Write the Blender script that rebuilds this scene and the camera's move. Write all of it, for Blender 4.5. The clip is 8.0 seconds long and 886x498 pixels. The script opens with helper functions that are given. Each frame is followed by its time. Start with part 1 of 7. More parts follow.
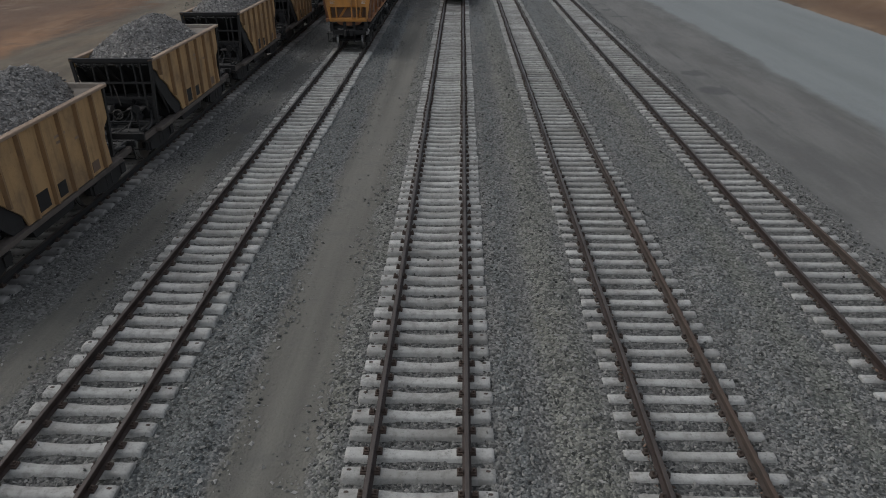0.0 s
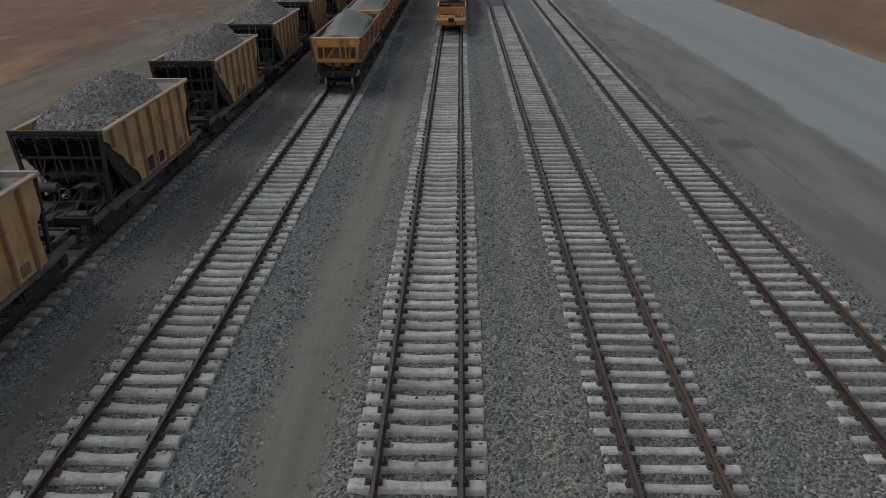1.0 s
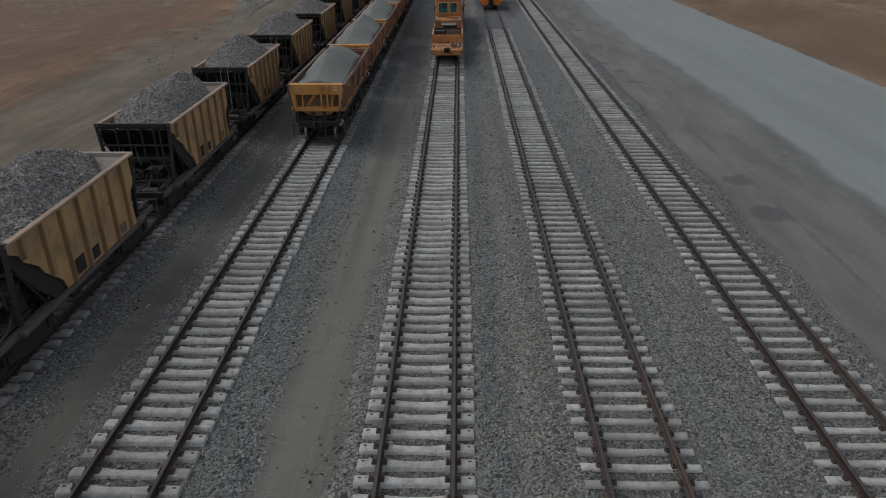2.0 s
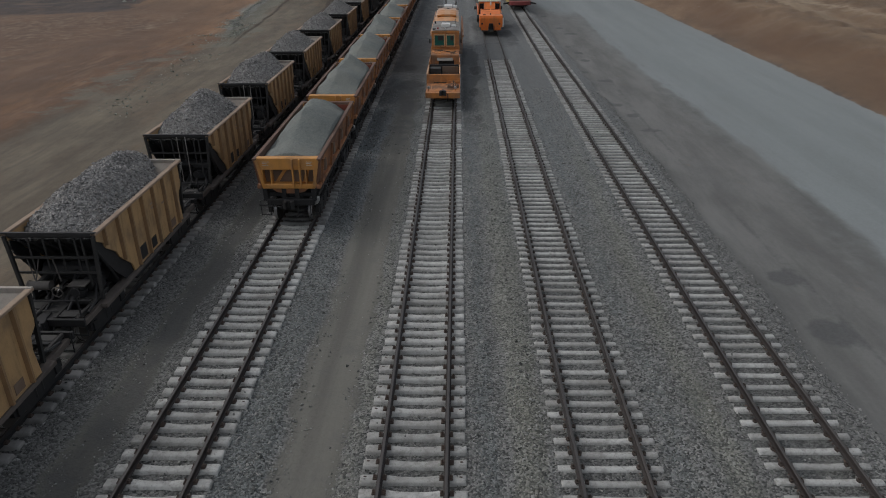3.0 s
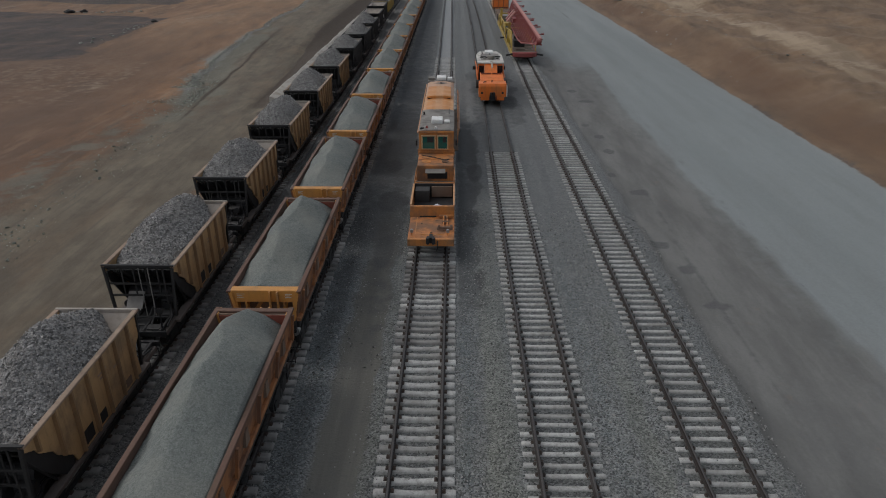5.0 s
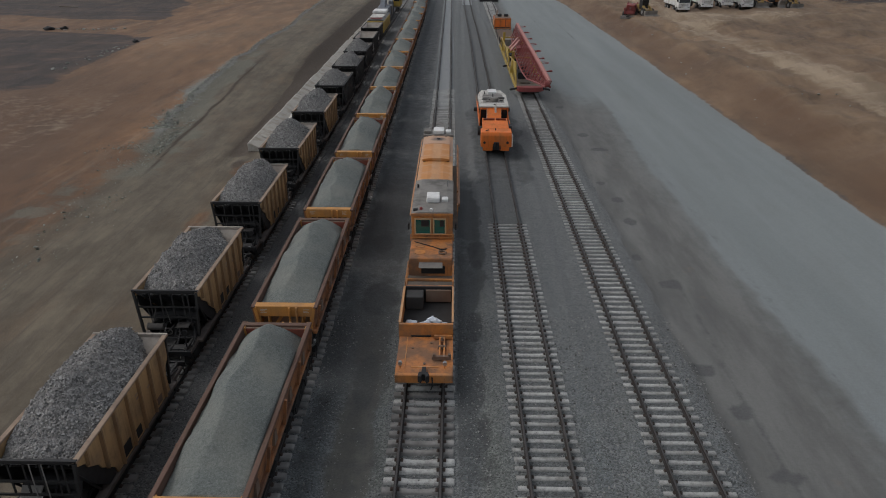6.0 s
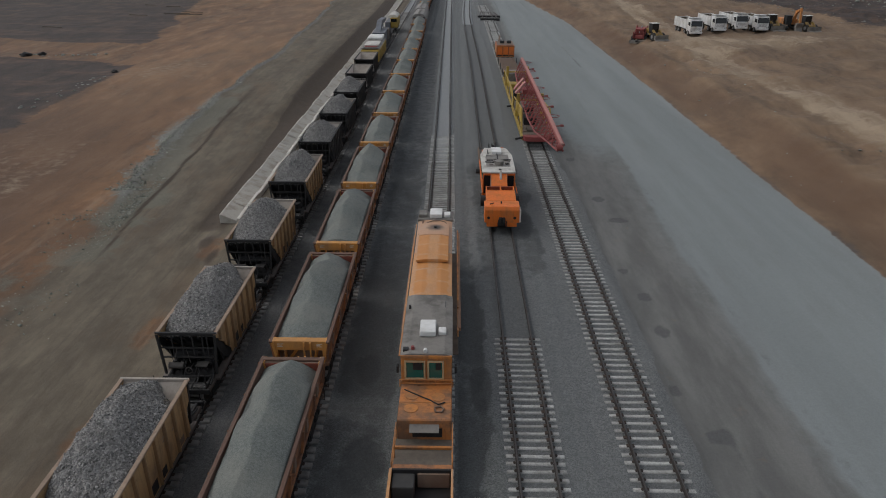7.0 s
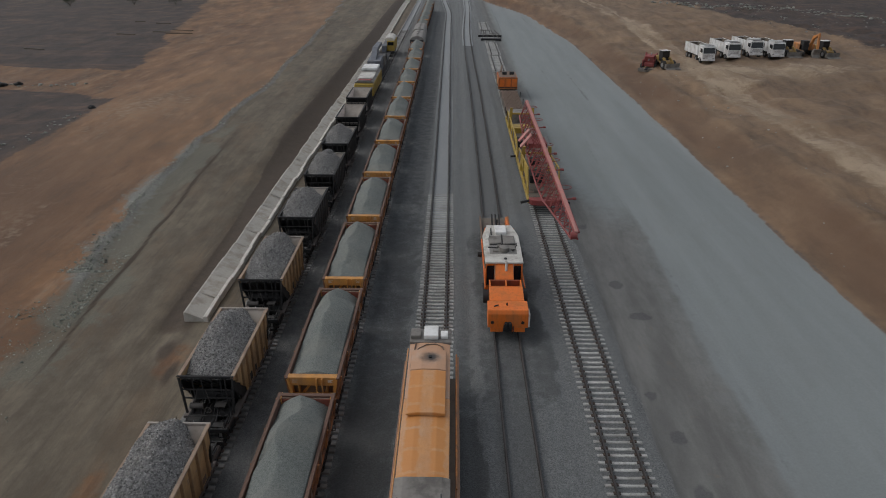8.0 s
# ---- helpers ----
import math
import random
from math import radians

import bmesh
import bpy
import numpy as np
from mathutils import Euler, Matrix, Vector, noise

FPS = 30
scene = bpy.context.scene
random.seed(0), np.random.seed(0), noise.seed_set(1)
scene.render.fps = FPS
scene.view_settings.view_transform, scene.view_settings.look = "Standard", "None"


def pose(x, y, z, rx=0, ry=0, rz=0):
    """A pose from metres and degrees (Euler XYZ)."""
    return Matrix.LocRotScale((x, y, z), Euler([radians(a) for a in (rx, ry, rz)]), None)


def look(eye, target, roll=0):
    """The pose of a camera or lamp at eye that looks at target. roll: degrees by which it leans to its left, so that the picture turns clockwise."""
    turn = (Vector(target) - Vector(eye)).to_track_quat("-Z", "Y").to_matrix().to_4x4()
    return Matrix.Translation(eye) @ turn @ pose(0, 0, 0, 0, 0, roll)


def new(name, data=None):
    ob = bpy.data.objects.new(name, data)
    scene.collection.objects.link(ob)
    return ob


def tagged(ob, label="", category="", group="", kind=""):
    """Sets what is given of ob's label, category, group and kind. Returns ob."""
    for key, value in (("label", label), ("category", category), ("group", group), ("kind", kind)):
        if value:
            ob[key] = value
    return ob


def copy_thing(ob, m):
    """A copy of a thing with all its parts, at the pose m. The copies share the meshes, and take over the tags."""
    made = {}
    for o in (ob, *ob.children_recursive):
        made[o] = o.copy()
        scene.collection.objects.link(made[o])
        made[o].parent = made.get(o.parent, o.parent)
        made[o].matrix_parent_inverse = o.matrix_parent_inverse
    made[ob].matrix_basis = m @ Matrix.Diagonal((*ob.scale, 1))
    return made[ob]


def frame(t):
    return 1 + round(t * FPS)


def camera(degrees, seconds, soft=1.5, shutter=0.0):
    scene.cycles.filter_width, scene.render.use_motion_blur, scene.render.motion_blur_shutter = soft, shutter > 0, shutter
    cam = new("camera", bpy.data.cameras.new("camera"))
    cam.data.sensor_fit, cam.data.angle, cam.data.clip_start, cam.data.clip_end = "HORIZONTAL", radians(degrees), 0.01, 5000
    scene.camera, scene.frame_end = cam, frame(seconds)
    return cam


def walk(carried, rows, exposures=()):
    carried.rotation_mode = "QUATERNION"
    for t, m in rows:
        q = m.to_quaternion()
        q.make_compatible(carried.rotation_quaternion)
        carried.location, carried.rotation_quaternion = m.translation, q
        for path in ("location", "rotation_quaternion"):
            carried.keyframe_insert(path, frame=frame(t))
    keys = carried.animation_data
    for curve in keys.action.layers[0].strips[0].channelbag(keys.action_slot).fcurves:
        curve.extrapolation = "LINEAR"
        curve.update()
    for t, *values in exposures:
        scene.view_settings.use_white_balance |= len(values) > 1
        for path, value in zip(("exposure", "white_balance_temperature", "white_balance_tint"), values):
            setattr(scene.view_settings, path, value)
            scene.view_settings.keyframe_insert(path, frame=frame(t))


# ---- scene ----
cam = camera(65.0, 8.0, soft=1.0)
PATH = [
    (0, (0.652, -7.629, 8.455), (0.604, -5.846, 7.55), -0.3),
    (0.5, (0.729, -5.83, 9.0), (0.682, -4.042, 8.104), -0.3),
    (1, (0.721, -3.625, 9.477), (0.676, -1.83, 8.596), -0.3),
    (1.5, (0.763, -1.174, 10.022), (0.721, 0.624, 9.146), -0.3),
    (3, (1.033, 7.872, 12.062), (0.992, 9.678, 11.204), -0.4),
    (3.5, (1.057, 11.486, 12.97), (1.02, 13.293, 12.113), -0.3),
    (4, (1.091, 15.329, 13.831), (1.056, 17.137, 12.978), -0.2),
    (4.5, (1.188, 19.332, 14.704), (1.154, 21.143, 13.857), -0.3),
    (5, (1.199, 23.473, 15.739), (1.167, 25.286, 14.896), -0.1),
    (6.5, (1.109, 36.821, 19.154), (1.082, 38.638, 18.32), 0.2),
    (7, (1.103, 41.592, 20.656), (1.076, 43.412, 19.827), 0.2),
    (7.5, (1.139, 45.976, 22.297), (1.114, 47.797, 21.471), 0.2),
    (8, (1.146, 50.848, 24.083), (1.119, 52.669, 23.258), 0.2),
]
walk(cam, [(t, look(eye, target, roll)) for t, eye, target, roll in PATH], exposures=((0.0, -0.18), (8.0, -0.2)))

# ---- light: a dull overcast day, the brighter sky to the west ----
world = bpy.data.worlds.new("overcast_sky")
scene.world = world
world.use_nodes = True
wn = world.node_tree.nodes
sky = wn.new("ShaderNodeTexSky")
sky.sky_type = "NISHITA"
sky.sun_disc = False
sky.sun_elevation = radians(48)
sky.sun_rotation = radians(-80)
sky.dust_density = 3.0
hsv = wn.new("ShaderNodeHueSaturation")
hsv.inputs["Saturation"].default_value = 0.36
world.node_tree.links.new(sky.outputs[0], hsv.inputs["Color"])
world.node_tree.links.new(hsv.outputs[0], wn["Background"].inputs["Color"])
wn["Background"].inputs["Strength"].default_value = 0.143
sun = new("sun", bpy.data.lights.new("sun", "SUN"))
sun.data.energy = 0.3
sun.data.angle = radians(90)
sun.data.color = (0.975, 1.0, 1.0)
sun.matrix_world = look((-50, 10, 78), (0, 0, 0))


# ---- materials ----
def nodes_of(name):
    m = bpy.data.materials.new(name)
    m.use_nodes = True
    t = m.node_tree
    return m, t, t.nodes["Principled BSDF"]


def link(t, a, b):
    t.links.new(a, b)


def value_noise(t, scale, detail=4.0, rough=0.55, stretch=(1, 1, 1), coord="Object", shift=True):
    """A noise in metres, shifted from object to object."""
    tc = t.nodes.new("ShaderNodeTexCoord")
    mp = t.nodes.new("ShaderNodeMapping")
    mp.inputs["Scale"].default_value = stretch
    link(t, tc.outputs[coord], mp.inputs["Vector"])
    if shift:
        oi = t.nodes.new("ShaderNodeObjectInfo")
        mul = t.nodes.new("ShaderNodeMath")
        mul.operation = "MULTIPLY"
        mul.inputs[1].default_value = 37.0
        link(t, oi.outputs["Random"], mul.inputs[0])
        link(t, mul.outputs[0], mp.inputs["Location"])
    n = t.nodes.new("ShaderNodeTexNoise")
    n.inputs["Scale"].default_value = scale
    n.inputs["Detail"].default_value = detail
    n.inputs["Roughness"].default_value = rough
    link(t, mp.outputs[0], n.inputs["Vector"])
    return n.outputs["Fac"]


def ramp(t, fac, lo, hi):
    r = t.nodes.new("ShaderNodeMapRange")
    r.interpolation_type = "SMOOTHSTEP"
    r.inputs["From Min"].default_value = lo
    r.inputs["From Max"].default_value = hi
    link(t, fac, r.inputs["Value"])
    return r.outputs["Result"]


def mix(t, fac, a, b, kind="MIX"):
    m = t.nodes.new("ShaderNodeMix")
    m.data_type = "RGBA"
    m.blend_type = kind
    for slot, v in ((0, fac), (6, a), (7, b)):
        if isinstance(v, (int, float)):
            m.inputs[slot].default_value = v
        elif isinstance(v, tuple):
            m.inputs[slot].default_value = (*v[:3], 1)
        else:
            link(t, v, m.inputs[slot])
    return m.outputs[2]


def maths(t, op, a, b=0.0):
    m = t.nodes.new("ShaderNodeMath")
    m.operation = op
    for k, v in enumerate((a, b)):
        if isinstance(v, (int, float)):
            m.inputs[k].default_value = v
        else:
            link(t, v, m.inputs[k])
    return m.outputs[0]


def bumped(t, p, height, strength, distance=0.02):
    b = t.nodes.new("ShaderNodeBump")
    b.inputs["Strength"].default_value = strength
    b.inputs["Distance"].default_value = distance
    link(t, height, b.inputs["Height"])
    link(t, b.outputs[0], p.inputs["Normal"])


def painted(name, colour, dust=(0.16, 0.12, 0.09), amount=0.5, rough=0.6, metal=0.0, rust=0.3, streak=1.0, lo=0.42, hi=0.72):
    """Worn paint or bare steel: broad dust, streaks running down and small rust spots."""
    m, t, p = nodes_of(name)
    big = ramp(t, value_noise(t, 0.9, 5, 0.6), lo, hi)
    runs = ramp(t, value_noise(t, 5.0, 3, 0.6, (1, 1, 0.12)), 0.45, 0.8)
    spots = ramp(t, value_noise(t, 14.0, 5, 0.7), 0.58, 0.72)
    c = mix(t, maths(t, "MULTIPLY", big, amount), colour, dust)
    c = mix(t, maths(t, "MULTIPLY", runs, 0.35 * amount * streak), c, tuple(v * 0.45 for v in dust))
    c = mix(t, maths(t, "MULTIPLY", spots, rust), c, (0.10, 0.045, 0.02))
    fine = value_noise(t, 40.0, 3, 0.6)
    c = mix(t, 0.25, c, mix(t, fine, (0.25, 0.25, 0.25), (0.75, 0.75, 0.75)), "OVERLAY")
    link(t, c, p.inputs["Base Color"])
    p.inputs["Metallic"].default_value = metal
    r = maths(t, "ADD", maths(t, "MULTIPLY", big, 0.25), rough)
    link(t, r, p.inputs["Roughness"])
    bumped(t, p, value_noise(t, 25.0, 4, 0.6), 0.15, 0.01)
    return m


def stony(name, a, b, dust, size, dust_amount=0.35, patch=0.6, bump=0.8):
    """Crushed stone: every stone its own grey, dust lying in patches."""
    m, t, p = nodes_of(name)
    tc = t.nodes.new("ShaderNodeTexCoord")
    v = t.nodes.new("ShaderNodeTexVoronoi")
    v.inputs["Scale"].default_value = 1.0 / size
    link(t, tc.outputs["Object"], v.inputs["Vector"])
    sep = t.nodes.new("ShaderNodeSeparateColor")
    link(t, v.outputs["Color"], sep.inputs[0])
    v2 = t.nodes.new("ShaderNodeTexVoronoi")
    v2.inputs["Scale"].default_value = 0.45 / size
    link(t, tc.outputs["Object"], v2.inputs["Vector"])
    sep2 = t.nodes.new("ShaderNodeSeparateColor")
    link(t, v2.outputs["Color"], sep2.inputs[0])
    tone = maths(t, "ADD", maths(t, "MULTIPLY", sep.outputs[0], 0.65), maths(t, "MULTIPLY", sep2.outputs[1], 0.35))
    c = mix(t, tone, a, b)
    big = ramp(t, value_noise(t, patch, 5, 0.6), 0.4, 0.75)
    c = mix(t, maths(t, "MULTIPLY", big, dust_amount), c, dust)
    link(t, c, p.inputs["Base Color"])
    p.inputs["Roughness"].default_value = 0.92
    h = maths(t, "ADD", maths(t, "MULTIPLY", v.outputs["Distance"], -1.0), maths(t, "MULTIPLY", sep.outputs[1], 0.5))
    bumped(t, p, h, bump, size * 0.9)
    return m


SIDEOR = painted("rusty_side_orange", (0.35, 0.145, 0.052), (0.15, 0.082, 0.055), 0.9, 0.65, rust=0.8, streak=1.6, lo=0.36, hi=0.62)
ORANGE = painted("dump_orange", (0.54, 0.25, 0.058), (0.26, 0.16, 0.09), 0.6, 0.55, rust=0.4)
OCHRE = painted("hopper_ochre", (0.45, 0.282, 0.13), (0.225, 0.155, 0.095), 0.8, 0.7, rust=0.45, streak=1.6)
# darker copy of OCHRE for the ribs, with their near-side shade put into the colour
OCHRERIB = painted("shaded_ochre_rib", (0.29, 0.175, 0.085), (0.17, 0.115, 0.075), 0.7, 0.7, rust=0.4, streak=1.4)
FRAME = painted("dusty_black_frame", (0.017, 0.017, 0.017), (0.045, 0.042, 0.039), 0.7, 0.75, rust=0.1)
PALEIN = painted("dusty_inside", (0.6, 0.54, 0.5), (0.36, 0.31, 0.28), 0.7, 0.85, rust=0.2)
DARKSIDE = painted("dark_hopper_side", (0.045, 0.043, 0.042), (0.10, 0.09, 0.08), 0.7, 0.75, rust=0.15)
HRIM = painted("hopper_rim", (0.31, 0.225, 0.16), (0.18, 0.13, 0.105), 0.6, 0.75, rust=0.4)
DRIM = painted("dump_rim", (0.115, 0.06, 0.04), (0.13, 0.092, 0.068), 0.6, 0.7, rust=0.4)
RIM = painted("dusty_rim", (0.16, 0.105, 0.075), (0.22, 0.17, 0.13), 0.7, 0.75, rust=0.4)
DUSTY = painted("dusty_sheet", (0.24, 0.23, 0.215), (0.17, 0.15, 0.13), 0.6, 0.8, rust=0.2)
SLOPEIN = painted("dusty_pale_sheet", (0.36, 0.325, 0.285), (0.25, 0.215, 0.185), 0.7, 0.85, rust=0.15, streak=1.2)
SILL = painted("dusty_sill", (0.115, 0.096, 0.084), (0.06, 0.052, 0.047), 0.6, 0.8, rust=0.2)
GEAR = painted("dusty_gear", (0.085, 0.078, 0.072), (0.045, 0.041, 0.038), 0.6, 0.75, rust=0.2)
LININGB = painted("brown_lining", (0.13, 0.075, 0.055), (0.10, 0.07, 0.055), 0.6, 0.75, rust=0.4)
REDIN = painted("red_inner_wall", (0.24, 0.066, 0.042), (0.16, 0.095, 0.072), 0.5, 0.75, rust=0.3)
BLACK = painted("black_iron", (0.012, 0.012, 0.013), (0.032, 0.03, 0.028), 0.6, 0.65, rust=0.08)
BAR = painted("grey_bar", (0.20, 0.20, 0.20), (0.12, 0.11, 0.1), 0.5, 0.6, rust=0.2)
WHEEL = painted("wheel_steel", (0.06, 0.055, 0.05), (0.1, 0.08, 0.06), 0.6, 0.45, 0.6, rust=0.4)
TREAD = painted("bright_tread", (0.45, 0.45, 0.46), (0.2, 0.18, 0.16), 0.2, 0.3, 0.9, rust=0.05)
MORANGE = painted("machine_orange", (0.53, 0.205, 0.05), (0.22, 0.13, 0.078), 0.9, 0.5, rust=0.6, streak=1.6, lo=0.4, hi=0.68)
MDECK = painted("scuffed_deck", (0.50, 0.185, 0.05), (0.18, 0.105, 0.065), 0.9, 0.55, rust=0.75, streak=1.6, lo=0.38, hi=0.62)
MROOF = painted("faded_orange_roof", (0.56, 0.27, 0.095), (0.47, 0.31, 0.2), 0.75, 0.42, rust=0.3, streak=0.6, lo=0.3, hi=0.72)
rt = MROOF.node_tree
was = rt.nodes["Principled BSDF"].inputs["Base Color"].links[0].from_socket
bleach = maths(rt, "ADD", maths(rt, "MULTIPLY", ramp(rt, value_noise(rt, 2.2, 6, 0.65, (1, 0.2, 1)), 0.4, 0.66), 0.6), maths(rt, "MULTIPLY", ramp(rt, value_noise(rt, 4.5, 8, 0.7), 0.4, 0.66), 0.4))
was = mix(rt, maths(rt, "MULTIPLY", bleach, 0.55), was, (0.40, 0.17, 0.052))
sepx = rt.nodes.new("ShaderNodeSeparateXYZ")
link(rt, rt.nodes.new("ShaderNodeTexCoord").outputs["Object"], sepx.inputs[0])
wobble = maths(rt, "MULTIPLY", maths(rt, "SUBTRACT", value_noise(rt, 2.5, 4), 0.5), 0.35)
across = maths(rt, "ABSOLUTE", maths(rt, "ADD", sepx.outputs["X"], wobble))
along = maths(rt, "ABSOLUTE", maths(rt, "SUBTRACT", maths(rt, "FRACT", maths(rt, "DIVIDE", maths(rt, "ADD", sepx.outputs["Y"], wobble), 1.45)), 0.5))
bright_panel = maths(rt, "MULTIPLY", maths(rt, "MULTIPLY", ramp(rt, across, 0.2, 0.36), ramp(rt, across, 0.98, 0.84)), ramp(rt, along, 0.47, 0.40))
was = mix(rt, maths(rt, "MULTIPLY", bright_panel, 0.75), was, (0.50, 0.195, 0.038))
link(rt, was, rt.nodes["Principled BSDF"].inputs["Base Color"])
SOOTROOF = painted("dusty_pink_roof", (0.47, 0.27, 0.16), (0.45, 0.34, 0.265), 0.9, 0.45, rust=0.2, streak=0.4)
st = SOOTROOF.node_tree
spot = st.nodes.new("ShaderNodeVectorMath")
spot.operation = "DISTANCE"
link(st, st.nodes.new("ShaderNodeTexCoord").outputs["Object"], spot.inputs[0])
spot.inputs[1].default_value = (0.05, 25.75, 3.67)
soot = ramp(st, maths(st, "ADD", spot.outputs["Value"], maths(st, "MULTIPLY", value_noise(st, 3.0, 4), 0.5)), 0.95, 0.35)
was = st.nodes["Principled BSDF"].inputs["Base Color"].links[0].from_socket
link(st, mix(st, soot, was, (0.035, 0.03, 0.027)), st.nodes["Principled BSDF"].inputs["Base Color"])
BRIGHT = painted("bright_orange", (0.72, 0.165, 0.018), (0.40, 0.15, 0.05), 0.65, 0.45, rust=0.35, streak=1.5)
BINRED = painted("rusty_bin", (0.24, 0.055, 0.02), (0.12, 0.045, 0.03), 0.7, 0.65, rust=0.5)
RUSTOR = painted("rusty_red_orange", (0.46, 0.115, 0.025), (0.2, 0.075, 0.04), 0.8, 0.55, rust=0.5, streak=1.4, lo=0.38, hi=0.66)
GREYROOF = painted("grey_roof_felt", (0.2, 0.185, 0.165), (0.075, 0.069, 0.063), 0.8, 0.55, rust=0.1)
SIDEB = painted("dusty_side_board", (0.30, 0.165, 0.10), (0.2, 0.13, 0.095), 0.7, 0.65, rust=0.4)
WFRAME = painted("tan_window_frame", (0.50, 0.36, 0.20), (0.38, 0.26, 0.15), 0.6, 0.5, rust=0.2)
WHITEP = painted("white_paint", (0.72, 0.72, 0.70), (0.35, 0.33, 0.3), 0.4, 0.5, rust=0.06)
TRUCKW = painted("truck_white", (0.7, 0.7, 0.69), (0.34, 0.30, 0.25), 0.6, 0.5, rust=0.08, streak=1.3)
DULLY = painted("muddy_yellow", (0.27, 0.175, 0.045), (0.17, 0.125, 0.08), 0.8, 0.6, rust=0.25)
CREAM = painted("cream_roof", (0.56, 0.545, 0.50), (0.26, 0.235, 0.205), 0.8, 0.6, rust=0.15)
YELLOW = painted("plant_yellow", (0.4, 0.27, 0.04), (0.24, 0.18, 0.09), 0.6, 0.5, rust=0.2)
CRED = painted("crane_red", (0.24, 0.045, 0.042), (0.18, 0.085, 0.075), 0.6, 0.6, rust=0.25)
PINK = painted("boom_top", (0.42, 0.165, 0.145), (0.34, 0.22, 0.19), 0.7, 0.65, rust=0.15)
BLUEG = painted("blue_grey_paint", (0.115, 0.128, 0.15), (0.13, 0.115, 0.105), 0.5, 0.55, rust=0.2)
TYRE = painted("tyre_rubber", (0.022, 0.022, 0.022), (0.1, 0.085, 0.07), 0.5, 0.85, rust=0.0)
PLANK = painted("worn_deck", (0.15, 0.125, 0.1), (0.08, 0.07, 0.06), 0.7, 0.85, rust=0.3)
DECKP = painted("platform_plate", (0.035, 0.034, 0.033), (0.09, 0.085, 0.078), 0.6, 0.8, rust=0.1)
SACK = painted("white_sheeting", (0.66, 0.72, 0.78), (0.5, 0.5, 0.5), 0.3, 0.6, rust=0.0)
RAILTOP = painted("rail_head", (0.08, 0.066, 0.059), (0.05, 0.042, 0.039), 0.6, 0.45, 0.4, rust=0.15)
RUSTTOP = painted("rusty_head", (0.085, 0.056, 0.041), (0.065, 0.053, 0.046), 0.6, 0.6, 0.2, rust=0.3)
RAILM = painted("rail_steel", (0.044, 0.03, 0.025), (0.036, 0.028, 0.025), 0.6, 0.5, 0.3, rust=0.3)
RUSTRAIL = painted("rusty_rail", (0.06, 0.044, 0.035), (0.05, 0.042, 0.037), 0.6, 0.65, 0.1, rust=0.4)
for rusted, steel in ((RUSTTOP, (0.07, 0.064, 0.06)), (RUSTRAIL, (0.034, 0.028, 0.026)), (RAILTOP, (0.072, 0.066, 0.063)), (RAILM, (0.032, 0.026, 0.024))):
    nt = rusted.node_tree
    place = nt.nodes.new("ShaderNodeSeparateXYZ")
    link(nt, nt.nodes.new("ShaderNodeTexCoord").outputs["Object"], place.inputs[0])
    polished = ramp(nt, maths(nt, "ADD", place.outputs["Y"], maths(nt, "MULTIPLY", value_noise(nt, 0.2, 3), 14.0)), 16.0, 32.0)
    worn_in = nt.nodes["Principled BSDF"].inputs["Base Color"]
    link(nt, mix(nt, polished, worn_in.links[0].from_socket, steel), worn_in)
CLIP = painted("fastening_iron", (0.062, 0.043, 0.034), (0.085, 0.062, 0.05), 0.5, 0.7, rust=0.4)
CONCRETE = painted("sleeper_concrete", (0.46, 0.463, 0.449), (0.28, 0.272, 0.258), 0.85, 0.9, rust=0.14, streak=0.3, lo=0.35, hi=0.75)
ct = CONCRETE.node_tree
tone = maths(ct, "ADD", ct.nodes.new("ShaderNodeObjectInfo").outputs["Random"], ct.nodes.new("ShaderNodeNewGeometry").outputs["Random Per Island"])
tone = maths(ct, "FRACT", tone)
was = ct.nodes["Principled BSDF"].inputs["Base Color"].links[0].from_socket
worn = mix(ct, 1.0, was, mix(ct, tone, (0.76, 0.76, 0.745), (1.12, 1.12, 1.11)), "MULTIPLY")
grime = ramp(ct, value_noise(ct, 5.5, 7, 0.72), 0.42, 0.66)
worn = mix(ct, maths(ct, "MULTIPLY", grime, 0.55), worn, (0.165, 0.162, 0.145))
pits = ramp(ct, value_noise(ct, 22.0, 5, 0.7), 0.58, 0.7)
worn = mix(ct, maths(ct, "MULTIPLY", pits, 0.45), worn, (0.10, 0.096, 0.085))
link(ct, worn, ct.nodes["Principled BSDF"].inputs["Base Color"])
# a darker concrete, mostly for the sleepers under the wagons
DARKCONC = painted("dark_concrete", (0.285, 0.278, 0.264), (0.11, 0.106, 0.1), 0.8, 0.85, rust=0.2, streak=0.4, lo=0.35, hi=0.68)
LIPC = painted("pale_lip", (0.56, 0.54, 0.49), (0.36, 0.32, 0.27), 0.6, 0.9, rust=0.02, streak=0.5)
PANEL = painted("wall_concrete", (0.44, 0.42, 0.375), (0.27, 0.235, 0.19), 0.75, 0.9, rust=0.02, streak=0.6)
STONE = stony("hopper_stone", (0.055, 0.054, 0.052), (0.36, 0.352, 0.338), (0.22, 0.2, 0.175), 0.068, 0.3)
FINE = stony("fine_gravel", (0.082, 0.092, 0.086), (0.182, 0.198, 0.184), (0.215, 0.214, 0.185), 0.035, 0.5, 0.5, 0.35)
RUBBLE = stony("rubble", (0.11, 0.115, 0.10), (0.34, 0.345, 0.31), (0.22, 0.2, 0.16), 0.3, 0.4)

